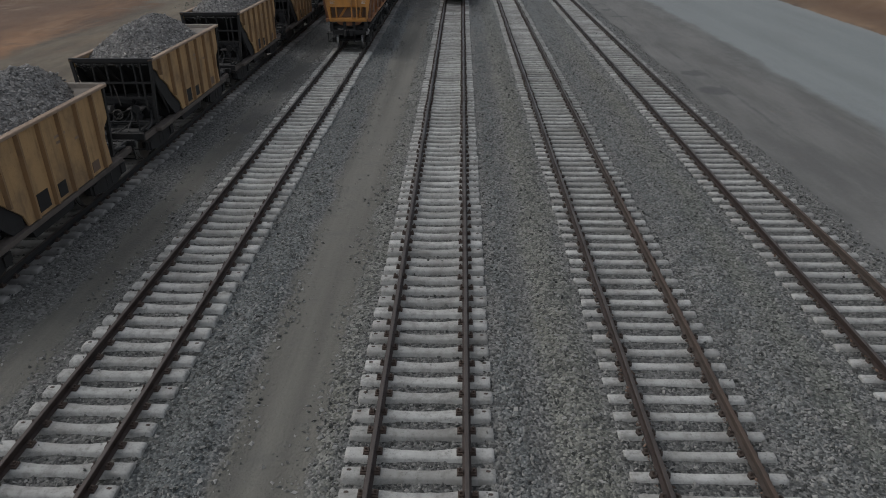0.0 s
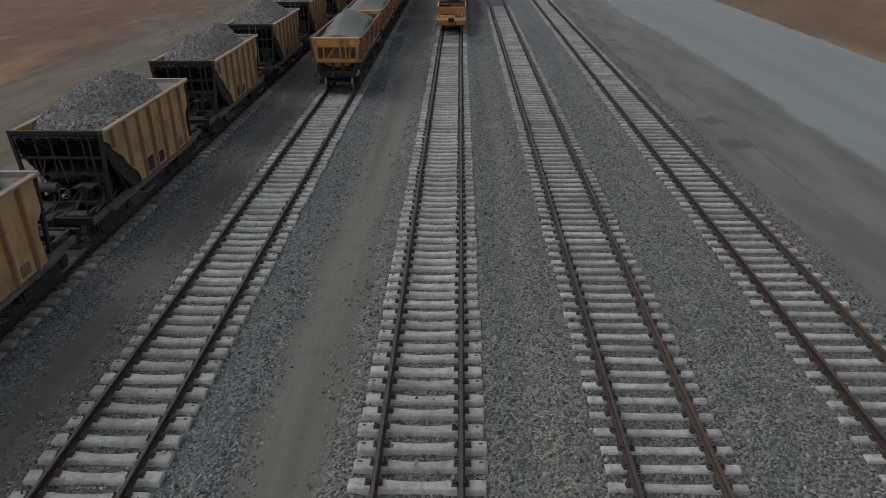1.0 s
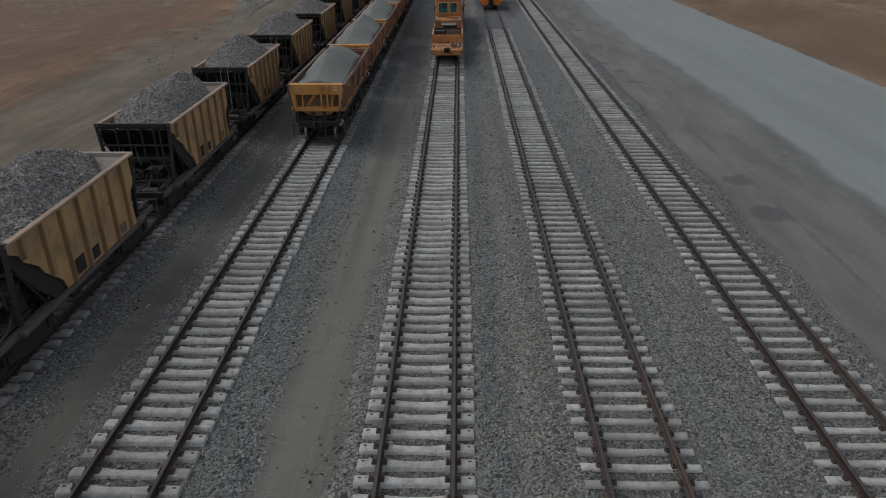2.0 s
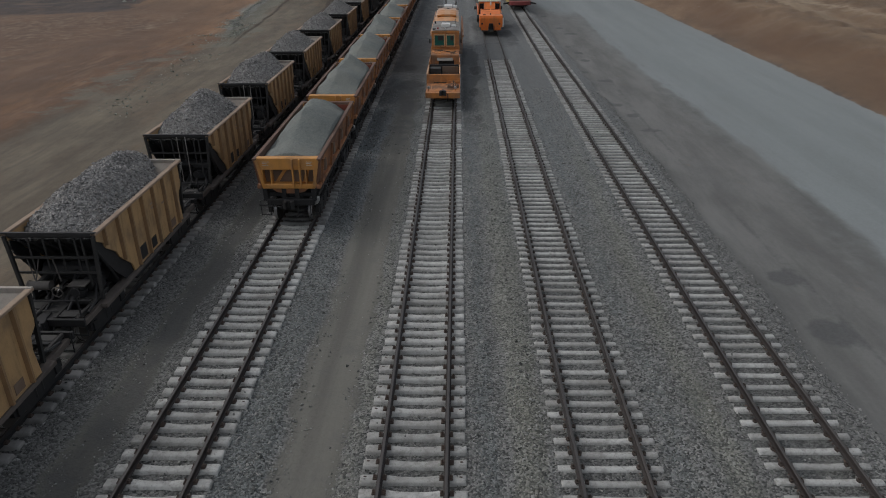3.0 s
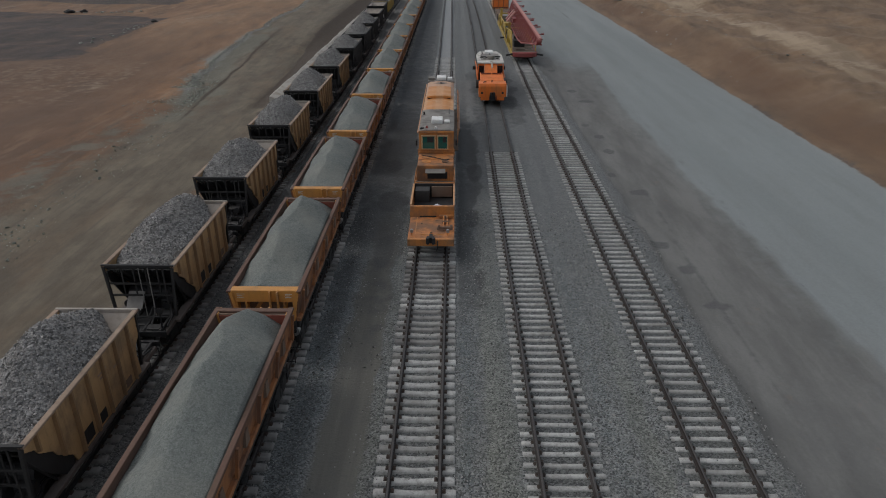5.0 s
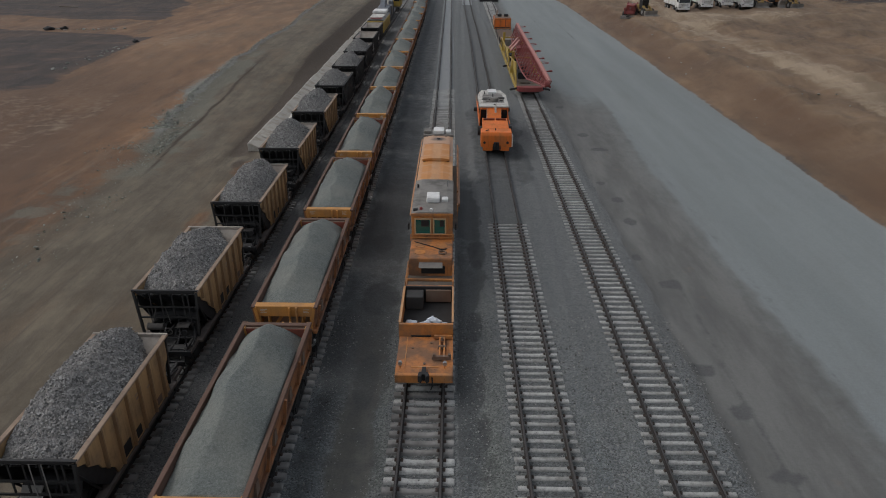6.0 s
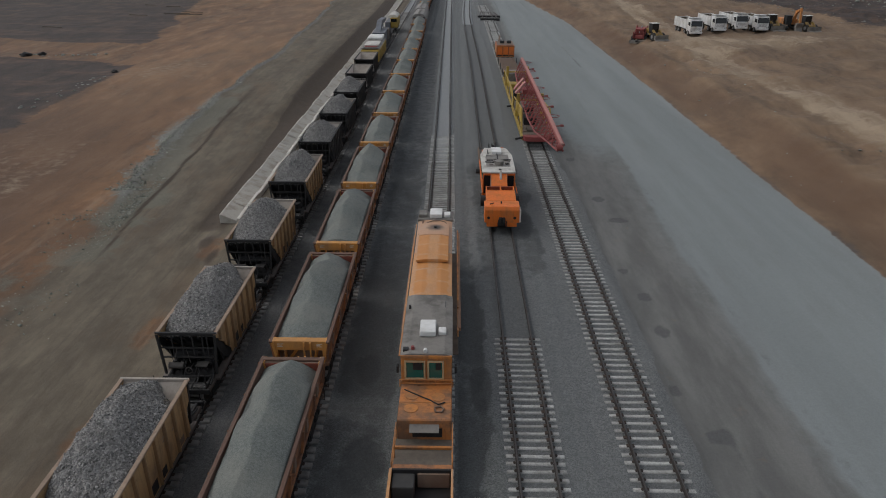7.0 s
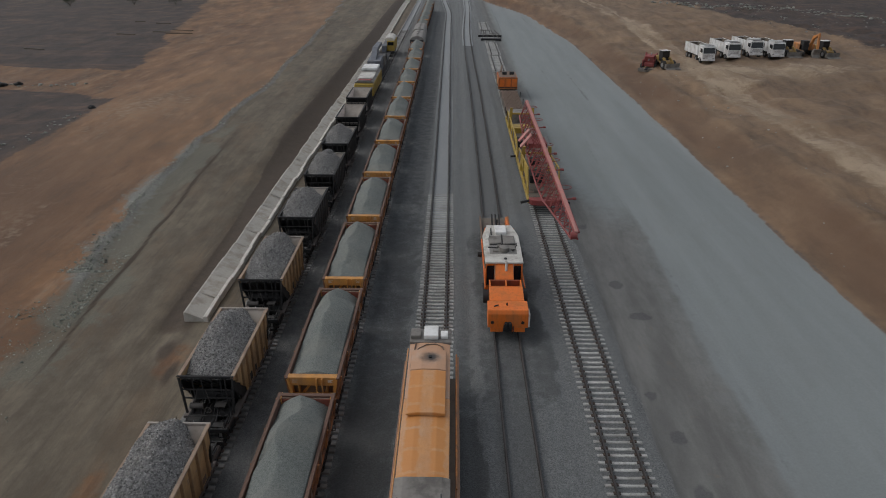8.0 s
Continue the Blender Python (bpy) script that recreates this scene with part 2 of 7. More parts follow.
DGLASS, dt, dp = nodes_of("dark_glass")
dp.inputs["Base Color"].default_value = (0.012, 0.014, 0.016, 1)
dp.inputs["Roughness"].default_value = 0.1
GLASS, gt, gp = nodes_of("tinted_glass")
gp.inputs["Base Color"].default_value = (0.014, 0.11, 0.092, 1)
gp.inputs["Roughness"].default_value = 0.08
gp.inputs["Specular IOR Level"].default_value = 0.7


def ground_material():
    m, t, p = nodes_of("yard_ground")

    def zone(name):
        a = t.nodes.new("ShaderNodeAttribute")
        a.attribute_name = name
        return a.outputs["Fac"]

    n_mid = value_noise(t, 1.1, 6, 0.65, shift=False)
    n_big = value_noise(t, 0.09, 6, 0.6, shift=False)
    n_fine = value_noise(t, 9.0, 5, 0.7, shift=False)
    n_run = value_noise(t, 1.4, 5, 0.6, (1, 0.035, 1), shift=False)
    n_wide = value_noise(t, 0.35, 5, 0.6, (1, 0.06, 1), shift=False)

    def soft(name, spread=0.5):
        w = maths(t, "ADD", zone(name), maths(t, "MULTIPLY", maths(t, "SUBTRACT", n_mid, 0.5), spread))
        return ramp(t, w, 0.3, 0.7)

    tc = t.nodes.new("ShaderNodeTexCoord")
    v = t.nodes.new("ShaderNodeTexVoronoi")
    v.inputs["Scale"].default_value = 19.0
    link(t, tc.outputs["Object"], v.inputs["Vector"])
    sep = t.nodes.new("ShaderNodeSeparateColor")
    link(t, v.outputs["Color"], sep.inputs[0])
    stone = mix(t, sep.outputs[0], (0.046, 0.048, 0.046), (0.318, 0.319, 0.303))
    stone = mix(t, maths(t, "MULTIPLY", ramp(t, n_big, 0.4, 0.7), 0.3), stone, (0.155, 0.152, 0.14))
    stone = mix(t, maths(t, "MULTIPLY", ramp(t, n_mid, 0.4, 0.75), 0.4), stone, (0.12, 0.12, 0.118))
    stone = mix(t, maths(t, "MULTIPLY", ramp(t, value_noise(t, 0.45, 4, 0.6, (1, 0.3, 1), shift=False), 0.5, 0.75), 0.25), stone, (0.185, 0.178, 0.14))
    stone = mix(t, maths(t, "MULTIPLY", ramp(t, value_noise(t, 0.6, 4, 0.6, (1, 0.4, 1), shift=False), 0.52, 0.75), 0.4), stone, (0.11, 0.123, 0.127))
    stone = mix(t, maths(t, "MULTIPLY", soft("z_warm", 0.9), 0.38), stone, mix(t, 1.0, stone, (1.13, 1.14, 0.94), "MULTIPLY"))
    stone = mix(t, maths(t, "MULTIPLY", soft("z_cool", 0.6), 0.65), stone, mix(t, 1.0, stone, (0.72, 0.795, 0.83), "MULTIPLY"))
    # bluer and brighter ballast further up the yard
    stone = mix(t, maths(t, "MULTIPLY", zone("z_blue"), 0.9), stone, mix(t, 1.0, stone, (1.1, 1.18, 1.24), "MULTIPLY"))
    stone = mix(t, maths(t, "MULTIPLY", zone("z_crib"), 0.85), stone, mix(t, 1.0, stone, (0.6, 0.61, 0.615), "MULTIPLY"))
    stone = mix(t, maths(t, "MULTIPLY", zone("z_even"), 0.55), stone, (0.165, 0.168, 0.166))
    stone = mix(t, 1.0, stone, (0.95, 0.95, 0.95), "MULTIPLY")
    clods = ramp(t, value_noise(t, 4.2, 6, 0.72, shift=False), 0.5, 0.62)
    stone = mix(t, maths(t, "MULTIPLY", clods, 0.2), stone, (0.06, 0.062, 0.062))
    path = mix(t, ramp(t, n_run, 0.25, 0.75), (0.112, 0.109, 0.095), (0.192, 0.186, 0.162))
    path = mix(t, maths(t, "MULTIPLY", ramp(t, n_mid, 0.5, 0.68), 0.4), path, (0.115, 0.117, 0.112))
    path = mix(t, maths(t, "MULTIPLY", n_fine, 0.4), path, (0.085, 0.082, 0.07))
    road = mix(t, ramp(t, n_wide, 0.2, 0.8), (0.186, 0.204, 0.203), (0.228, 0.25, 0.249))
    road = mix(t, maths(t, "MULTIPLY", ramp(t, value_noise(t, 0.5, 6, 0.62, (1, 0.3, 1), shift=False), 0.45, 0.75), 0.2), road, (0.165, 0.165, 0.155))
    shoulder = mix(t, ramp(t, value_noise(t, 0.7, 6, 0.62, (1, 0.22, 1), shift=False), 0.3, 0.7), (0.112, 0.112, 0.106), (0.168, 0.168, 0.159))
    shoulder = mix(t, maths(t, "MULTIPLY", ramp(t, value_noise(t, 0.5, 6, 0.65, (1, 0.3, 1), shift=False), 0.5, 0.68), 0.4), shoulder, (0.105, 0.106, 0.104))
    shoulder = mix(t, maths(t, "MULTIPLY", ramp(t, n_mid, 0.6, 0.75), 0.2), shoulder, (0.22, 0.15, 0.09))
    n_vast = value_noise(t, 0.035, 5, 0.6, (1, 0.6, 1), shift=False)
    brown = mix(t, ramp(t, n_vast, 0.36, 0.64), (0.094, 0.054, 0.031), (0.215, 0.125, 0.066))
    brown = mix(t, maths(t, "MULTIPLY", ramp(t, n_big, 0.42, 0.66), 0.55), brown, (0.175, 0.10, 0.058))
    brown = mix(t, maths(t, "MULTIPLY", ramp(t, n_mid, 0.45, 0.8), 0.5), brown, (0.105, 0.078, 0.056))
    lane = mix(t, ramp(t, n_wide, 0.25, 0.75), (0.092, 0.079, 0.062), (0.168, 0.15, 0.122))
    lane = mix(t, maths(t, "MULTIPLY", ramp(t, value_noise(t, 1.1, 5, 0.65, (1, 0.07, 1), shift=False), 0.5, 0.72), 0.4), lane, (0.19, 0.172, 0.142))
    lane = mix(t, maths(t, "MULTIPLY", ramp(t, n_run, 0.5, 0.72), 0.3), lane, (0.078, 0.066, 0.052))
    lane = mix(t, 1.0, lane, (0.9, 0.85, 0.77), "MULTIPLY")
    lane = mix(t, 1.0, lane, mix(t, ramp(t, value_noise(t, 0.55, 8, 0.72, (1, 0.45, 1), shift=False), 0.35, 0.66), (0.78, 0.77, 0.75), (1.17, 1.16, 1.14)), "MULTIPLY")
    n_patch = value_noise(t, 0.26, 7, 0.7, (1, 0.4, 1), shift=False)
    n_scar = value_noise(t, 0.3, 7, 0.66, (1, 0.28, 1), shift=False)
    brown = mix(t, maths(t, "MULTIPLY", ramp(t, n_patch, 0.5, 0.66), 0.6), brown, (0.25, 0.142, 0.07))
    brown = mix(t, maths(t, "MULTIPLY", ramp(t, n_patch, 0.47, 0.32), 0.6), brown, (0.088, 0.06, 0.042))
    brown = mix(t, maths(t, "MULTIPLY", ramp(t, n_scar, 0.53, 0.62), 0.5), brown, (0.09, 0.066, 0.046))
    brown = mix(t, maths(t, "MULTIPLY", ramp(t, n_scar, 0.45, 0.38), 0.4), brown, (0.265, 0.18, 0.112))
    brown = mix(t, maths(t, "MULTIPLY", ramp(t, value_noise(t, 0.9, 5, 0.65, (1, 0.1, 1), shift=False), 0.5, 0.75), 0.45), brown, (0.26, 0.2, 0.145))
    shade = maths(t, "ADD", maths(t, "MULTIPLY", ramp(t, n_scar, 0.36, 0.64), 0.5), maths(t, "ADD", maths(t, "MULTIPLY", ramp(t, n_patch, 0.36, 0.64), 0.3), maths(t, "MULTIPLY", ramp(t, n_mid, 0.35, 0.65), 0.2)))
    brown = mix(t, 1.0, brown, mix(t, shade, (1.34, 1.3, 1.26), (0.74, 0.73, 0.72)), "MULTIPLY")
    brown = mix(t, maths(t, "MULTIPLY", zone("z_dun"), 0.75), brown, mix(t, shade, (0.235, 0.178, 0.122), (0.108, 0.08, 0.057)))
    brown = mix(t, maths(t, "MULTIPLY", zone("z_pale"), 0.48), brown, mix(t, n_mid, (0.2, 0.132, 0.084), (0.31, 0.225, 0.15)))
    brown = mix(t, maths(t, "MULTIPLY", zone("z_deep_brown"), 0.85), brown, mix(t, n_mid, (0.075, 0.046, 0.03), (0.14, 0.085, 0.052)))
    brown = mix(t, 1.0, brown, (0.98, 0.92, 0.86), "MULTIPLY")
    tan = mix(t, ramp(t, n_scar, 0.35, 0.65), (0.2, 0.15, 0.1), (0.38, 0.295, 0.205))
    dark = mix(t, n_mid, (0.026, 0.022, 0.022), (0.064, 0.054, 0.05))
    dark = mix(t, maths(t, "MULTIPLY", ramp(t, n_patch, 0.47, 0.62), 0.6), dark, (0.12, 0.088, 0.064))
    dark = mix(t, maths(t, "MULTIPLY", ramp(t, n_big, 0.48, 0.6), 0.4), dark, (0.07, 0.055, 0.044))
    dark = mix(t, maths(t, "MULTIPLY", ramp(t, value_noise(t, 0.22, 7, 0.68, (0.3, 1, 1), shift=False), 0.5, 0.63), 0.6), dark, (0.13, 0.088, 0.06))
    lane = mix(t, maths(t, "MULTIPLY", ramp(t, n_patch, 0.48, 0.68), 0.5), lane, (0.16, 0.112, 0.07))
    lane = mix(t, 0.6, lane, mix(t, 1.0, lane, mix(t, shade, (1.3, 1.28, 1.25), (0.7, 0.7, 0.7)), "MULTIPLY"))
    dark = mix(t, 1.0, dark, mix(t, shade, (1.2, 1.02, 0.92), (0.38, 0.36, 0.38)), "MULTIPLY")
    grit = mix(t, sep.outputs[0], (0.085, 0.088, 0.078), (0.25, 0.25, 0.222))
    cut = mix(t, n_mid, (0.04, 0.03, 0.023), (0.092, 0.068, 0.047))
    bed = mix(t, n_fine, (0.25, 0.265, 0.27), (0.37, 0.385, 0.385))
    green = mix(t, sep.outputs[0], (0.092, 0.093, 0.072), (0.185, 0.186, 0.15))
    thin = ramp(t, value_noise(t, 3.2, 6, 0.65, (1, 0.025, 1), shift=False), 0.52, 0.66)
    lane = mix(t, maths(t, "MULTIPLY", thin, 0.35), lane, (0.075, 0.063, 0.05))
    shoulder = mix(t, maths(t, "MULTIPLY", thin, 0.12), shoulder, (0.09, 0.09, 0.087))
    road = mix(t, maths(t, "MULTIPLY", thin, 0.07), road, (0.14, 0.145, 0.143))
    # the darkest grey of the yard, laid by two of the masks
    dark_grey = mix(t, n_fine, (0.034, 0.036, 0.036), (0.096, 0.1, 0.101))
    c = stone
    for name, layer, spread in (("z_path", path, 0.95), ("z_dark_grey", dark_grey, 1.0), ("z_shoulder", shoulder, 0.4), ("z_road", road, 0.35),
                                ("z_lane", lane, 0.4), ("z_brown", brown, 0.9), ("z_green", green, 1.5), ("z_bed", bed, 0.3), ("z_grit", grit, 1.1), ("z_cut", cut, 0.5), ("z_tan", tan, 0.9), ("z_dark", dark, 1.1), ("z_rut_dark", dark_grey, 0.8)):
        c = mix(t, maths(t, "MULTIPLY", soft(name, spread), 0.62 if name == "z_dark_grey" else 0.55 if name == "z_green" else 0.8 if name == "z_tan" else (0.65 if name == "z_rut_dark" else 1.0)), c, layer)
    c = mix(t, 0.35, c, mix(t, n_fine, (0.2, 0.2, 0.2), (0.8, 0.8, 0.8)), "OVERLAY")
    link(t, c, p.inputs["Base Color"])
    p.inputs["Roughness"].default_value = 0.93
    smooth = maths(t, "MINIMUM", maths(t, "ADD", maths(t, "ADD", zone("z_path"), zone("z_road")), maths(t, "ADD", zone("z_lane"), maths(t, "ADD", zone("z_brown"), zone("z_shoulder")))), 1.0)
    rough = maths(t, "ADD", maths(t, "MULTIPLY", v.outputs["Distance"], -1.0), maths(t, "MULTIPLY", sep.outputs[1], 0.6))
    h = maths(t, "MULTIPLY", rough, maths(t, "SUBTRACT", 1.0, maths(t, "MULTIPLY", smooth, 0.85)))
    h = maths(t, "ADD", h, maths(t, "MULTIPLY", n_fine, 0.5))
    bumped(t, p, h, 0.8, 0.06)
    return m


GROUND = ground_material()


# ---- mesh helpers ----
def box(bm, x0, x1, y0, y1, z0, z1):
    vs = [bm.verts.new((x, y, z)) for z in (z0, z1) for y in (y0, y1) for x in (x0, x1)]
    for f in ((0, 2, 3, 1), (4, 5, 7, 6), (0, 1, 5, 4), (2, 6, 7, 3), (0, 4, 6, 2), (1, 3, 7, 5)):
        bm.faces.new([vs[k] for k in f])
    return bm


def prism(bm, pts, a, b, axis="x"):
    """A polygon drawn across the axis and pulled from a to b along it. Points are (y, z) for x, (x, z) for y, (x, y) for z."""
    def at(p, s):
        return {"x": (s, p[0], p[1]), "y": (p[0], s, p[1]), "z": (p[0], p[1], s)}[axis]
    lo = [bm.verts.new(at(p, a)) for p in pts]
    hi = [bm.verts.new(at(p, b)) for p in pts]
    n = len(pts)
    bm.faces.new(lo)
    bm.faces.new(hi[::-1])
    for k in range(n):
        bm.faces.new((lo[k], hi[k], hi[(k + 1) % n], lo[(k + 1) % n]))
    return bm


def tube(bm, p, q, r, n=8, r2=None):
    p, q = Vector(p), Vector(q)
    d = (q - p)
    turn = d.to_track_quat("Z", "Y")
    rings = []
    for c, rad in ((p, r), (q, r if r2 is None else r2)):
        rings.append([bm.verts.new(c + turn @ Vector((rad * math.cos(2 * math.pi * k / n), rad * math.sin(2 * math.pi * k / n), 0))) for k in range(n)])
    bm.faces.new(rings[0][::-1])
    bm.faces.new(rings[1])
    for k in range(n):
        bm.faces.new((rings[0][k], rings[0][(k + 1) % n], rings[1][(k + 1) % n], rings[1][k]))
    return bm


def quadslab(bm, corners, thick):
    """A plate with four corners, thickened against its normal."""
    cs = [Vector(c) for c in corners]
    n = (cs[1] - cs[0]).cross(cs[3] - cs[0]).normalized() * thick
    a = [bm.verts.new(c) for c in cs]
    b = [bm.verts.new(c - n) for c in cs]
    bm.faces.new(a)
    bm.faces.new(b[::-1])
    for k in range(4):
        bm.faces.new((a[k], b[k], b[(k + 1) % 4], a[(k + 1) % 4]))
    return bm


def lump(bm, centre, size, seed, n=3, wild=0.35):
    """An uneven stone or sack."""
    made = bmesh.ops.create_icosphere(bm, subdivisions=n, radius=1.0)["verts"]
    for v in made:
        k = 1.0 + wild * noise.noise(v.co * 1.6 + Vector((seed * 3.7, seed * 1.3, 0)))
        v.co = Vector((centre[0] + v.co.x * k * size[0], centre[1] + v.co.y * k * size[1], centre[2] + v.co.z * k * size[2]))
    return bm


def finish(bm, name, bevel=0.0, smooth=False):
    bmesh.ops.recalc_face_normals(bm, faces=bm.faces)
    if bevel:
        bmesh.ops.bevel(bm, geom=list(bm.edges), offset=bevel, segments=1, affect="EDGES", clamp_overlap=True)
    me = bpy.data.meshes.new(name)
    bm.to_mesh(me)
    bm.free()
    if smooth:
        me.polygons.foreach_set("use_smooth", [True] * len(me.polygons))
    return me


def part(name, bm, material, parent, label="", bevel=0.0, smooth=False):
    me = finish(bm, name, bevel, smooth)
    me.materials.append(material)
    ob = new(name, me)
    ob.parent = parent
    if label:
        tagged(ob, label)
    return ob


def thing(name, label, category, group="", kind=""):
    return tagged(new(name), label, category, group, kind)


def fresh():
    return bmesh.new()


def smoothstep(a, b, x):
    k = np.clip((np.asarray(x, float) - a) / (b - a), 0, 1)
    return k * k * (3 - 2 * k)


TABLES = {}


def wave_noise(x, y, scale, seed):
    """Smooth lattice noise from 0 to 1 over arrays of places."""
    if seed not in TABLES:
        TABLES[seed] = np.random.RandomState(seed).rand(256, 256)
    table = TABLES[seed]
    u, v = np.asarray(x) / scale + 1000.0, np.asarray(y) / scale + 1000.0
    i, j = np.floor(u).astype(int), np.floor(v).astype(int)
    f, g = u - i, v - j
    f, g = f * f * (3 - 2 * f), g * g * (3 - 2 * g)
    a, b = table[i % 256, j % 256], table[(i + 1) % 256, j % 256]
    c, d = table[i % 256, (j + 1) % 256], table[(i + 1) % 256, (j + 1) % 256]
    return (a * (1 - f) + b * f) * (1 - g) + (c * (1 - f) + d * f) * g


# ---- plan: five tracks along y, x to the east ----
RAIL = 0.18
HALF = 0.795
TRACK_X = (-11.38, -6.07, 0.0, 4.77, 9.85)
PITCH = (0.51, 0.51, 0.5035, 0.50, 0.53)
PHASE = (0.2, 0.41, 0.89, 0.93, 29.57)


def drift(k, y):
    """How far track k swings to the west at y."""
    if k == 0:
        return -1.2 * float(smoothstep(110, 170, y))
    if k == 1:
        return -0.22 * float(smoothstep(85, 170, y)) - 0.95 * float(smoothstep(178, 228, y))
    if k == 2:
        return -0.0042 * min(max(y - 95.0, 0.0), 165.0) - 2.6 * float(smoothstep(285, 360, y))
    if k == 3:
        return -0.4 * float(smoothstep(150, 222, y)) + 1.3 * float(smoothstep(230, 320, y))
    return 0.0


# ---- ground ----
def band(x, a, b, soft):
    return smoothstep(a - soft, a + soft, x) * (1 - smoothstep(b - soft, b + soft, x))


def east_edge(x, y):
    """The eastern edge of the gravel road."""
    return 30.2 + 0.4 * (wave_noise(x, y, 9.0, 21) - 0.5) + 0.08 * (wave_noise(x, y, 1.5, 22) - 0.5) - 4.5 * smoothstep(215, 290, y) - 14.0 * smoothstep(280, 360, y)


def ridge_line(y):
    """Where the low line of rubble runs between the lane and the brown earth."""
    y = np.asarray(y, float)
    line = np.interp(y, (40, 75, 88, 96, 109, 124, 140, 163, 184, 212, 248, 321, 420), (-27.6, -26.2, -25.9, -27.2, -29.3, -30.2, -30.0, -29.8, -30.8, -32.2, -34.6, -40.2, -46.0))
    return line + 0.9 * (wave_noise(y * 0, y, 5, 45) - 0.5)


def rut_line(y):
    """The worn edge of the wheel tracks on the western lane."""
    y = np.asarray(y, float)
    return np.interp(y, (60, 89, 100, 120, 150, 200), (-22.6, -24.3, -25.1, -26.2, -27.2, -29.5)) + 0.3 * (wave_noise(y * 0, y, 4, 95) - 0.5)


def ground_height(x, y):
    x, y = np.asarray(x, float), np.asarray(y, float)
    n = wave_noise(x, y, 0.9, 3) - 0.5
    h = -0.105 + 0.035 * n + 0.04 * smoothstep(2.2, 3.2, x) * (1 - smoothstep(11, 12, x))
    for k in range(5):
        h = h + (-0.025 if k < 3 else -0.014) * band(x, TRACK_X[k] - 1.1, TRACK_X[k] + 1.1, 0.15)
    path_w = np.maximum(band(x, -3.5, -1.75, 0.35), band(x, -9.3, -7.6, 0.35))
    h = h - 0.10 * path_w + 0.07 * (band(x, 2.0, 3.1, 0.3) + band(x, 6.8, 8.0, 0.4)) * (wave_noise(x, y, 2.5, 5) - 0.3)
    h = h + 0.05 * np.sin((x - 1.4) * 4.6 + 0.8 * wave_noise(x, y, 6.0, 6)) * (band(x, 1.5, 3.3, 0.2) + band(x, 6.3, 8.2, 0.2) + band(x, -5.0, -3.7, 0.2))
    h = h - 0.28 * smoothstep(11.5, 12.5, x + 0.5 * (wave_noise(x, y, 2.0, 9) - 0.5)) - 0.25 * smoothstep(-13.2, -14.2, x)
    edge = east_edge(x, y)
    rough = 0.5 * (wave_noise(x, y, 5.0, 31) - 0.5) + 0.3 * (wave_noise(x, y * 0.5, 1.7, 32) - 0.5) + 0.6 * (wave_noise(x, y * 0.15, 2.4, 35) - 0.5) + 0.35 * (wave_noise(x, y, 1.1, 36) - 0.5)
    bank = smoothstep(0, 7, x - edge)
    h = h + (0.75 * bank + 0.25 * smoothstep(6, 18, x - edge)) * (3.2 + rough * 1.8 + 1.5 * (wave_noise(x, y, 40, 33) - 0.5)) + 0.35 * np.exp(-((x - edge - 1.0) / 0.8) ** 2) * wave_noise(x, y, 2.5, 34) + 0.8 * np.exp(-((x - edge - 5.6) / 1.1) ** 2) * (wave_noise(x, y, 4.0, 37) - 0.15)
    west = smoothstep(-15, -30, x)
    h = h + west * (0.3 * (wave_noise(x, y, 12.0, 41) - 0.5) + 0.12 * (wave_noise(x, y, 2.5, 42) - 0.5))
    ridge = ridge_line(y)
    h = h + 0.28 * np.exp(-((x - ridge) / 0.9) ** 2) * smoothstep(94, 103, y) * (0.1 + wave_noise(x, y, 1.1, 44))
    h = h + 0.13 * smoothstep(0.2, -0.2, x - rut_line(y)) * np.exp(-((x - rut_line(y)) / 2.2) ** 2) * smoothstep(82, 92, y) * (1 - smoothstep(128, 150, y))
    h = h - 0.16 * band(x, -18.9 - 1.2 * smoothstep(105, 120, y), -17.5, 0.35) * smoothstep(86, 92, y) * (1 - smoothstep(200, 260, y))
    cut = smoothstep(105, 150, y)
    h = h + cut * 1.3 * smoothstep(-17.3, -21.5, x)
    h = h - 1.3 * cut * smoothstep(-40, -60, x)
    far = smoothstep(150, 600, np.hypot(x, y - 100) - 150)
    return h + far * 6.0 * (wave_noise(x, y, 160, 51) - 0.5)


def axis_steps(stops):
    out = []
    for a, b, step in stops:
        out += list(np.arange(a, b, step))
    return np.array(out + [stops[-1][1]])


